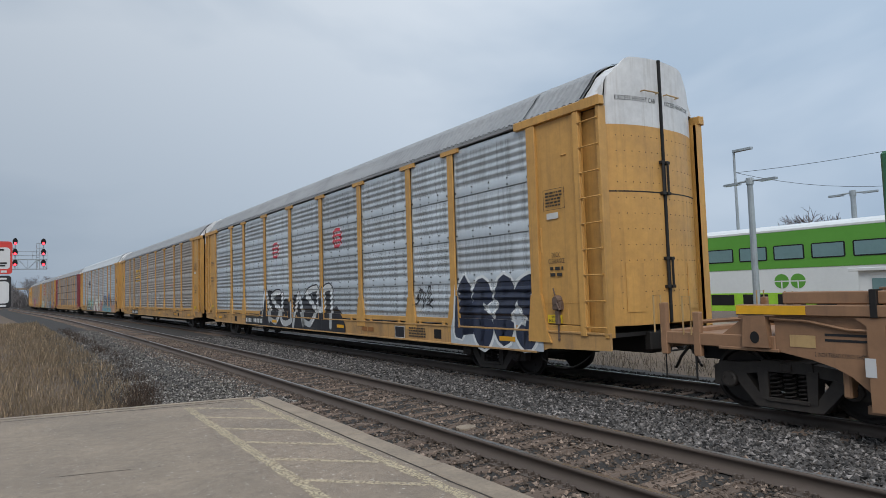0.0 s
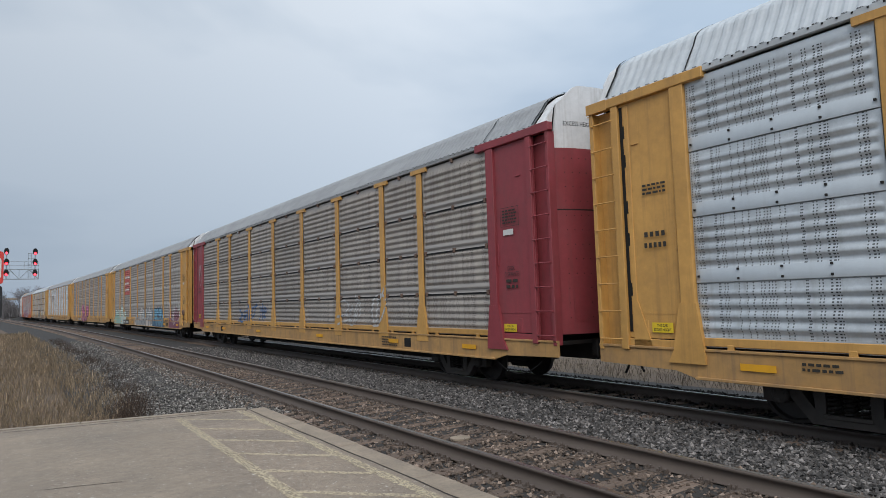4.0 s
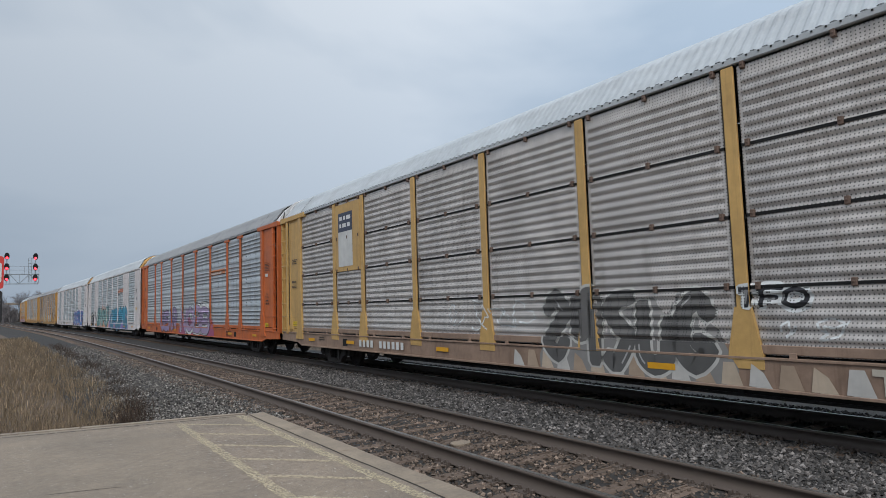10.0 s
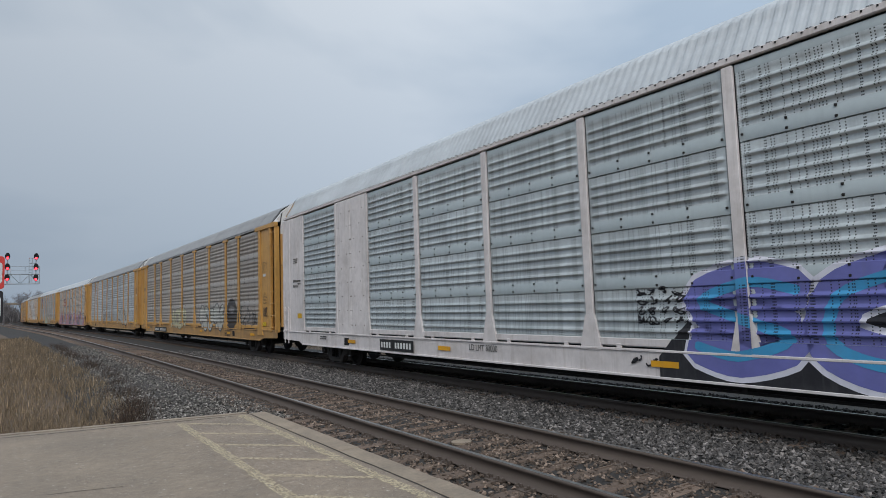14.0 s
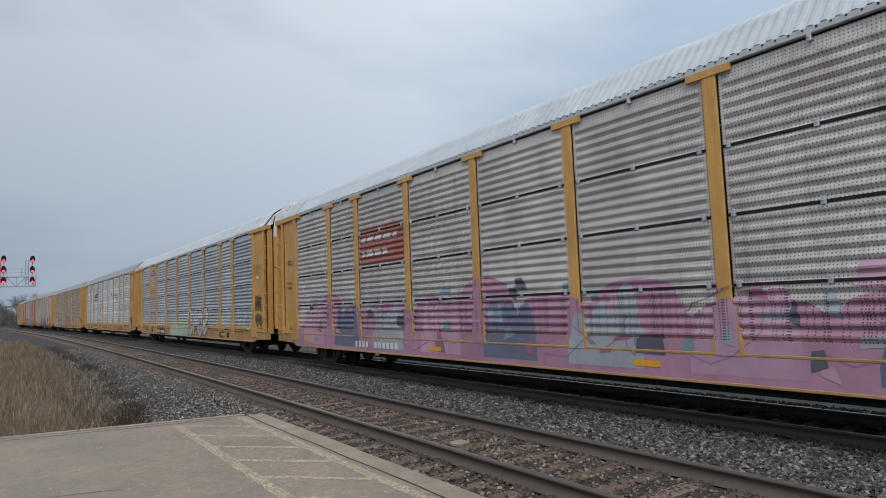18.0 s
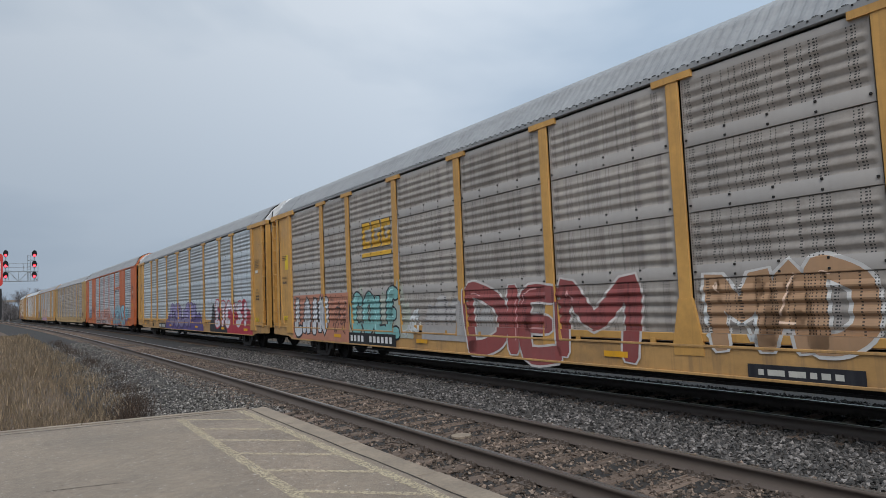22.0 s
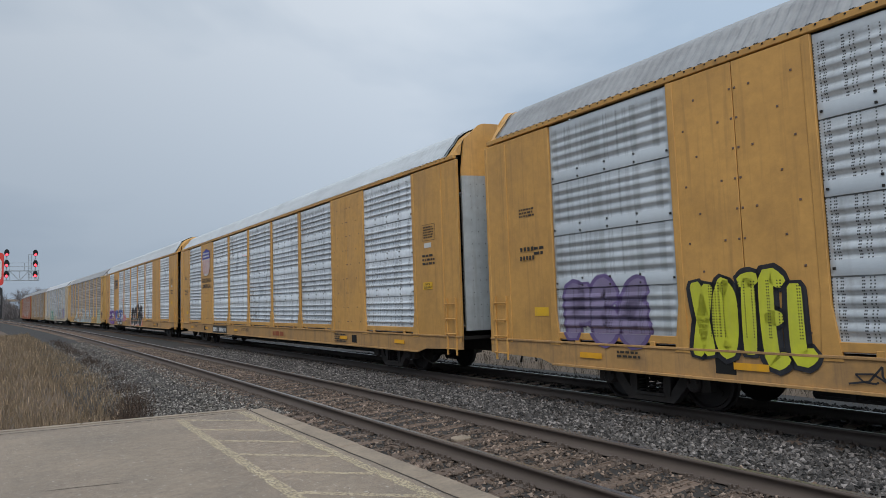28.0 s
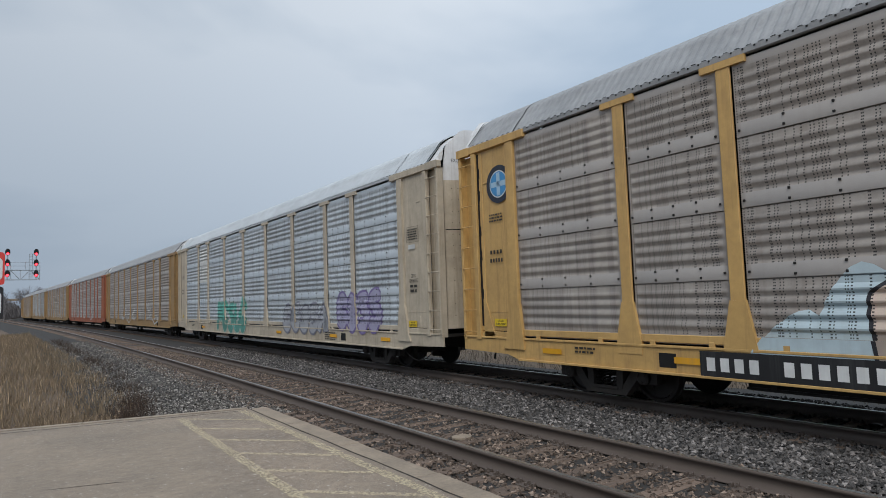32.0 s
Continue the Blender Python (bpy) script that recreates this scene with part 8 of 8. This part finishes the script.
def build_trees():
    woods = [stock(("far_tree", i), lambda i=i: bare_tree_shape(80 + i, 9.0, 0.8, 0.45, 4), HAZY_BARK) for i in range(4)]
    kinds = [stock(("bare_tree", i), lambda i=i: bare_tree_shape(60 + i, 9.0, 1.1, 1.0, 4), BARK) for i in range(4)]

    def tree(x, y, scale, k, turn, z=-0.6, kinds=kinds):
        ob = thing("bare_tree", "leafless grey-brown tree beyond the railway", "tree", (x, y, z), "bare trees")
        t = part("bare_crown", kinds[k], ob)
        t.rotation_euler[2] = turn
        t.scale = (scale, scale, scale)

    rnd = random.Random(12)
    tree(66, 33.2, 1.08, 0, 0.3), tree(69, 33.4, 1.0, 1, 2.0), tree(67, 35.6, 0.95, 2, 1.0), tree(70, 43.5, 0.85, 3, 0.5), tree(68, 47, 0.75, 0, 2.5), tree(66.5, 31.0, 0.9, 3, 4.0)
    for i in range(26):
        tree(-19.5 + 0.72 * i + rnd.uniform(-0.6, 0.6), 205 + rnd.uniform(-20, 55), rnd.uniform(0.75, 1.1) * (1.0 if i < 18 else 0.75), i % 4, i * 1.3, kinds=woods)
    for i in range(12):
        tree(3 + i * 1.0 + rnd.uniform(-1, 1), 330 + rnd.uniform(-20, 60), rnd.uniform(1.3, 1.65), i % 4, i * 0.9, kinds=woods)
    for i in range(5):
        tree(-40 - i * 9, 140 + rnd.uniform(-20, 60), rnd.uniform(1.0, 1.4), i % 4, i * 0.7)
    cone = stock("conifer", lambda: conifer_shape(4, 8.5), NEEDLE)
    for x, y, k in ((70, 28.0, 0.9), (72, 26.2, 1.05), (71, 23.5, 1.15), (74, 20.5, 1.0)):
        ob = thing("conifer", "dark green conifer beyond the parked train", "tree", (x, y, -0.6), "conifers")
        part("crown", cone, ob).scale = (k, k, k)


def build_lamps():
    def twin(x, y, top):
        g = thing("platform_lamp", "grey twin-headed lamp post on the far platform", "lamp post", (x, y, 0), "platform lamps")
        part("pole", Shape().tube((0, 0, -0.7), (0, 0, top), 0.16, 10, 0.13).mesh("pole", POLE), g)
        part("collar", Shape().tube((0, 0, top - 0.3), (0, 0, top), 0.17, 10).mesh("collar", POLE), g)
        for e in (-1, 1):
            part("arm", Shape().tube((0, 0, top - 0.12), (e * 0.1, -e * 0.55, top - 0.16), 0.05, 6).mesh("arm", POLE), g)
            part("lamp_head", Shape().slab([(-0.16, -e * 0.5), (0.16, -e * 0.5), (0.12, -e * 1.25), (-0.12, -e * 1.25)], "z", top - 0.24, top - 0.14).mesh("lamp_head", POLE), g)
    twin(28.0, 16.2, 6.5)
    twin(38.6, 16.4, 6.6)
    g = thing("street_lamp", "tall grey street lamp with one head", "lamp post", (42.0, 25.35, 0))
    part("pole", Shape().tube((0, 0, -0.8), (0, 0, 11.0), 0.14, 8, 0.08).mesh("pole", POLE), g)
    part("lamp_head", Shape().slab([(-0.2, 0.0), (0.2, 0.0), (0.16, -1.35), (-0.16, -1.35)], "z", 10.85, 11.0).mesh("lamp_head", POLE), g)
    g = thing("overhead_wire", "two thin sagging cables between poles", "cable")
    for a, b, sag in (((42, 25.3, 9.4), (44, 11.0, 9.6), 0.25), ((42, 25.3, 9.4), (50, 14.0, 8.0), 0.9)):
        pts = [tuple(Vector(a).lerp(Vector(b), i / 10) - Vector((0, 0, sag * 4 * (i / 10) * (1 - i / 10)))) for i in range(11)]
        part("wire", Shape().path(pts, 0.014, 4).mesh("wire", SEAM), g)
    g = thing("platform_shelter", "small white platform shelter", "shelter", (29.0, 10.6, 0))
    part("wall", Shape().box(-0.8, 0.8, -1.4, 1.4, -0.5, 2.0, 0.02).mesh("wall", COACH_WHITE), g)
    part("roof", Shape().box(-1.0, 1.0, -1.7, 1.7, 2.0, 2.14, 0.02).mesh("roof", COACH_WHITE), g)
    part("door", Shape().box(-0.84, -0.8, 0.1, 0.9, -0.45, 1.7, 0.01).mesh("door", COACH_GLASS), g)
    thing("far_platform", "low concrete platform beside the parked train", "platform", kind="structure", me=Shape().box(26.0, 31.4, -30, 70, -0.9, -0.45, 0.02).mesh("far_platform", COPING))


def build_coaches():
    """Parked double-deck coaches on a track farther off."""
    x, z0 = 33.0, -0.5
    prof = [(0.0, 0.55), (0.0, 4.80), (0.25, 5.0), (0.9, 5.15), (2.05, 5.15), (2.7, 5.0), (2.95, 4.80), (2.95, 0.55)]
    for k in range(3):
        y = -6.5 + k * 26.2
        g = thing("double_deck_coach", "green and white double-deck passenger coach standing on a far track", "train coach", (x, y, z0), "parked coaches")
        part("body", Shape().slab([(a, b) for a, b in prof], "y", -12.9, 12.9).mesh("body", COACH_WHITE), g)
        part("green_band", Shape().box(-0.02, 0.0, -12.88, 12.88, 2.82, 4.74, 0.0).mesh("green_band", GREEN), g, label="bright green upper band")
        part("roof_edge", Shape().box(-0.03, 0.2, -12.9, 12.9, 4.76, 4.86, 0.0).mesh("roof_edge", COACH_WHITE), g)
        part("low_band", Shape().box(-0.02, 0.0, -12.88, 12.88, 0.56, 1.55, 0.0).mesh("low_band", LIME), g, label="lime green lower band")
        for i in range(11):
            c = -2.47 + (i - 4) * 1.925
            f = part("window", stock("coach_window_frame", lambda: Shape().slab([(-0.79, 0.06), (-0.73, 0.0), (0.73, 0.0), (0.79, 0.06), (0.79, 0.71), (0.73, 0.77), (-0.73, 0.77), (-0.79, 0.71)], "x", -0.04, -0.021), SEAM), g, (0, c, 3.26))
            part("pane", stock("coach_pane", lambda: Shape().box(-0.045, -0.041, -0.72, 0.72, 0.06, 0.71), COACH_GLASS), f)
            w = part("lower_window", stock("coach_low_window", lambda: Shape().box(-0.04, -0.021, -0.70, 0.70, 0.0, 0.60, 0.008), SEAM), g, (0, c, 0.88))
        for e in (0.42, -0.42):
            disc = part("emblem", Shape().slab([(0.38 * math.cos(t) + e, 0.38 * math.sin(t)) for t in [2 * math.pi * i / 22 for i in range(22)]], "x", -0.012, -0.004).mesh("emblem", GREEN), g, (0, -2.43, 2.15))
            part("emblem_bar", Shape().box(-0.017, -0.013, e - 0.38, e + 0.38, -0.03, 0.03).mesh("emblem_bar", COACH_WHITE), disc)
            part("emblem_bar", Shape().box(-0.017, -0.013, e - 0.03, e + 0.03, -0.38, 0.05).mesh("emblem_bar", COACH_WHITE), disc)
        for b in (-9.0, 9.0):
            part("bogie", Shape().box(0.3, 2.6, b - 1.3, b + 1.3, 0.1, 0.6, 0.05).mesh("bogie", STEEL), g)


def build_far_works():
    g = thing("road_bridge", "low pale road bridge across the line far off", "bridge", (0, 430, 0))
    part("deck", Shape().box(-60, 60, -4, 4, 8.3, 9.5, 0.05).mesh("deck", COPING), g)
    for x in (-45, -18, 22, 45):
        part("pier", Shape().box(x - 0.8, x + 0.8, -3, 3, -0.8, 8.3, 0.05).mesh("pier", COPING), g)
    d = thing("marker_disc", "pale round marker plate lying between the rails", "plate", (5.23, 7.41, -0.165))
    part("plate", Shape().slab([(0.15 * math.cos(t), 0.13 * math.sin(t)) for t in [2 * math.pi * i / 20 for i in range(20)]], "z", -0.02, 0.006).mesh("plate", COPING), d)


def build_far_woods():
    """A thicket of bare stems and twigs behind the bend of the line."""
    rng = np.random.default_rng(31)
    n = 5200
    x, y = rng.uniform(-60, 22, n), rng.uniform(275, 345, n)
    h = np.interp(x, [-60, -6, -2.5, 0, 3, 6, 10, 14, 22], [13, 12.5, 8, 5.5, 8.5, 11.5, 10, 7, 6]) * rng.uniform(0.35, 1.0, n)
    z0 = np.where(rng.uniform(0, 1, n) < 0.5, -0.8, h * rng.uniform(0.2, 0.6, n))
    w, lx = rng.uniform(0.05, 0.20, n), rng.normal(0, 0.9, n)
    v = np.stack([np.stack([x - w, y, z0], 1), np.stack([x + w, y, z0], 1), np.stack([x + lx, y, np.maximum(h, z0 + 0.8)], 1)], 1)
    me = bpy.data.meshes.new("far_woods")
    me.from_pydata(v.reshape(-1, 3).tolist(), [], (3 * np.arange(n)[:, None] + np.arange(3)).tolist())
    me.materials.append(island_material("grey_brown_twigs", (0.055, 0.05, 0.05), (0.20, 0.185, 0.185)))
    thing("far_woods", "grey-brown leafless thicket beyond the bend of the line", "woods", kind="stuff", me=me)


def build_brush():
    """Dry weeds along the far side of the line and dark scrub on the verge."""
    rng = np.random.default_rng(18)
    n = 9000
    y = 1 + 60 * rng.uniform(0, 1, n) ** 1.3
    x = rng.normal(16.2, 1.1, n) - BEND * y * y / 2
    h = rng.uniform(0.12, 0.5, n)
    a = rng.uniform(0, 3.14, n)
    w = rng.uniform(0.006, 0.014, n)
    lean = rng.normal(0, 0.3, (n, 2)) * h[:, None]
    z0 = np.full(n, -0.82)
    v = np.stack([np.stack([x - np.cos(a) * w, y - np.sin(a) * w, z0], 1), np.stack([x + np.cos(a) * w, y + np.sin(a) * w, z0], 1), np.stack([x + lean[:, 0], y + lean[:, 1], z0 + h], 1)], 1)
    me = bpy.data.meshes.new("dry_weeds")
    me.from_pydata(v.reshape(-1, 3).tolist(), [], (3 * np.arange(n)[:, None] + np.arange(3)).tolist())
    me.materials.append(island_material("dry_weed_blade", (0.06, 0.048, 0.035), (0.22, 0.18, 0.13)))
    thing("dry_weeds", "dry pale weeds along the far side of the line", "grass", kind="stuff", me=me)


def build_well_car():
    """The low container car coupled ahead of the first autorack; its rear end is at +8."""
    g = thing("container_car", "rusty tan container well car with a green container, coupled ahead", "freight car")
    tan = TAN
    for e in (-1, 1):
        side = Shape()
        half = [(5.45, 1.46), (5.45, 0.96), (4.97, 0.87), (4.70, 0.79), (4.50, 0.69), (4.32, 0.53), (4.15, 0.27), (3.95, 0.24)]
        side.slab(half + [(-y, z) for y, z in reversed(half)], "x", e * 1.47 - 0.03, e * 1.47 + 0.03)
        part("side_plate", side.mesh("side_plate", tan), g)
        part("top_chord", Shape().box(e * 1.50 - 0.09, e * 1.50 + 0.09, -5.96, 5.96, 1.45, 1.595, 0.012).mesh("top_chord", tan), g)
        part("upper_rail", Shape().box(e * 1.46 - 0.08, e * 1.46 + 0.08, -5.3, 5.3, 1.61, 1.77, 0.012).mesh("upper_rail", tan), g)
        part("chord_splice", Shape().box(e * 1.50 - 0.10, e * 1.50 + 0.10, 4.14, 4.22, 1.44, 1.79, 0.006).mesh("chord_splice", STEEL), g)
        part("reflector", Shape().box(e * 1.593 - 0.003, e * 1.593 + 0.003, 4.98, 5.95, 1.465, 1.585).mesh("reflector", MARK), g)
        for y in (4.18, 2.0, -0.2, -2.4, -4.18):
            part("stake", Shape().slab([(y - 0.10, 0.3), (y + 0.10, 0.3), (y + 0.10, 1.34), (y + 0.24, 1.44), (y - 0.24, 1.44), (y - 0.10, 1.34)], "x", e * 1.52 - 0.05, e * 1.52 + 0.05).mesh("stake", tan), g)
        for q in (1, -1):
            lo, hi = sorted((q * 5.45, q * 7.28))
            part("end_beam", Shape().box(e * 1.46 - 0.06, e * 1.46 + 0.06, lo, hi, 0.97, 1.16, 0.012).mesh("end_beam", tan), g)
            part("end_foot", Shape().box(e * 1.46 - 0.07, e * 1.46 + 0.07, min(q * 5.4, q * 6.3), max(q * 5.4, q * 6.3), 0.94, 0.985, 0.008).mesh("end_foot", tan), g)
            bracket = part("jacking_bracket", Shape().slab([(q * 5.90, 1.0), (q * 5.50, 1.0), (q * 5.54, 1.44), (q * 5.86, 1.44)], "x", e * 1.52 - 0.06, e * 1.52 + 0.06).mesh("jacking_bracket", tan), g)
            part("bracket_hole", Shape().slab([(q * 5.70 + 0.065 * math.cos(t), 1.14 + 0.085 * math.sin(t)) for t in [2 * math.pi * i / 14 for i in range(14)]], "x", e * 1.583 - 0.003, e * 1.583 + 0.003).mesh("bracket_hole", SEAM), bracket)
            part("knee", Shape().slab([(q * 6.25, 1.16), (q * 5.92, 1.16), (q * 5.92, 1.40)], "x", e * 1.45 - 0.03, e * 1.45 + 0.03).mesh("knee", tan), g)
            for y, z in ((7.26, 1.62), (6.66, 1.48)):
                part("corner_post", Shape().box(e * 1.48 - 0.05, e * 1.48 + 0.05, q * y - 0.06, q * y + 0.06, 0.80, z, 0.012).mesh("corner_post", tan), g)
            for y, z in ((7.36, 1.74), (6.82, 1.72)):
                part("hand_rail", Shape().path([(e * 1.52, q * (y + 0.07), z - 0.6), (e * 1.52, q * (y + 0.07), z), (e * 1.52, q * (y - 0.07), z), (e * 1.52, q * (y - 0.07), z - 0.6)], 0.014).mesh("hand_rail", YELLOW_PALE), g)
            part("step_iron", Shape().path([(e * 1.5, q * 7.25, 1.0), (e * 1.5, q * 7.25, 0.45), (e * 1.5, q * 6.7, 0.45), (e * 1.5, q * 6.7, 1.0)], 0.02).mesh("step_iron", STEEL), g)
            part("brake_pipe", Shape().path([(e * 1.53, q * 5.5, 1.40), (e * 1.535, q * 5.0, 1.38), (e * 1.535, q * 4.5, 1.28), (e * 1.535, q * 3.4, 1.27)], 0.022).mesh("brake_pipe", tan), g)
            part("data_plate", Shape().box(e * 1.504 - 0.003, e * 1.504 + 0.003, min(q * 4.92, q * 5.25), max(q * 4.92, q * 5.25), 1.03, 1.19).mesh("data_plate", YELLOW_PALE), g)
            part("label_plate", Shape().box(e * 1.573 - 0.003, e * 1.573 + 0.003, min(q * 4.2, q * 4.32), max(q * 4.2, q * 4.32), 0.72, 0.95).mesh("label_plate", SIGN_WHITE), g)
        for z, w in ((1.14, 0.62), (1.21, 0.5)):
            part("stencil_bar", Shape().box(e * 1.503 - 0.002, e * 1.503 + 0.002, 4.8 - w, 4.8, z - 0.016, z + 0.016).mesh("stencil_bar", BLACK), g)
        if e < 0:
            tris = letter_polys("2 INCH TREAD COND. SHOES", 0.0)
            sh = Shape()
            for t in fit_box(tris, tris, 4.94, 4.30, 0.92, 0.975):
                sh.poly([(-1.5025, y, z) for y, z in t])
            part("lettering", sh.mesh("lettering", BLACK), g)
    for e in (1, -1):
        part("end_platform", Shape().box(-1.40, 1.40, min(e * 5.6, e * 7.2), max(e * 5.6, e * 7.2), 1.02, 1.10, 0.01).mesh("end_platform", tan), g)
        part("end_sill", Shape().box(-1.4, 1.4, e * 7.25 - 0.05, e * 7.25 + 0.05, 0.90, 1.18, 0.02).mesh("end_sill", tan), g)
        part("bulkhead", Shape().box(-1.4, 1.4, e * 4.62 - 0.05, e * 4.62 + 0.05, 0.4, 1.5, 0.02).mesh("bulkhead", tan), g)
        part("draft_sill", Shape().box(-0.3, 0.3, min(e * 5.5, e * 7.4), max(e * 5.5, e * 7.4), 0.62, 1.05, 0.02).mesh("draft_sill", STEEL), g)
        part("coupler", stock("coupler", coupler_shape, STEEL), g, (0, e * 7.45, 0), 0 if e > 0 else math.pi)
        part("walkway", Shape().box(-1.3, 1.3, min(e * 5.2, e * 6.1), max(e * 5.2, e * 6.1), 1.38, 1.43, 0.0).mesh("walkway", tan), g)
        part("air_pipe", Shape().path([(-1.2, e * 6.9, 1.3), (-1.1, e * 6.0, 1.38), (-1.3, e * 5.0, 1.30), (-1.3, e * 4.2, 1.2)], 0.035).mesh("air_pipe", tan), g)
        bogie(g, e * 5.5)
    part("well_floor", Shape().box(-1.4, 1.4, -4.4, 4.4, 0.24, 0.34).mesh("well_floor", tan), g)
    box = part("container", Shape().box(-1.22, 1.22, -4.1, 4.14, 0.36, 3.50, 0.03).mesh("container", BOX_GREEN), g, label="green steel shipping container")
    for i in range(14):
        y = -3.6 + i * 0.52
        part("corrugation", stock("container_rib", lambda: Shape().slab([(-0.13, 0.6), (0.13, 0.6), (0.13, 3.25), (-0.13, 3.25)], "x", -1.245, -1.218), BOX_GREEN), box, (0, y, 0))
    return g


TAN = mat("faded_brown_paint", (0.30, 0.165, 0.09), 0.6, dirt=0.55, streak=0.35, dirt_rgb=(0.12, 0.075, 0.05))
build_signals()
build_sign()
build_lamps()
build_coaches()
build_trees()
build_far_works()
build_far_woods()
build_brush()
OTHERS = [(build_well_car(), FRONT + SLACK[0] - 7.95)]


# ---- loose stones, sleepers and grass ----
build_track("track_near", "empty track with rusty rails on weathered timber sleepers", NEAR_C, 0.0, -3.0, 60.0)
build_track("track_train", "track under the train with dark rails", TRAIN_C, TRAIN_Z, -3.0, 40.0)
build_stones()
build_weeds()


# ---- what moves ----
def on_line(y):
    """The pose of a car whose middle is at y along the train's track."""
    a, b = y - 8.8, y + 8.8
    xa, xb = TRAIN_C + bow(a), TRAIN_C + bow(b)
    return pose((xa + xb) / 2, y, TRAIN_Z, 0, 0, -math.degrees(math.atan2(xb - xa, b - a)))


def share_keys(ob, source):
    data = ob.animation_data_create()
    data.action = source.animation_data.action
    data.action_slot = source.animation_data.action_slot
    ob.rotation_mode = "QUATERNION"


def motions():
    for k, car in enumerate(TRAIN):
        start = FRONT + PITCH * k + HALF + SLACK.get(k, 0.0)
        walk(car, [(t, on_line(start - SPEED * t)) for t in range(33)])
    for t in OTHERS:
        walk(t[0], [(s, on_line(t[1] - SPEED * s)) for s in range(33)])
    # wheels roll with the train; every axle turns alike
    first = {}
    turn = math.degrees(SPEED / 0.457) / FPS
    for w, e in BOGIE:
        if e not in first:
            walk(w, [(i / FPS, pose(*w.location, turn * i)) for i in range(int(SECONDS * FPS) + 1)])
            first[e] = w
        else:
            share_keys(w, first[e])


motions()
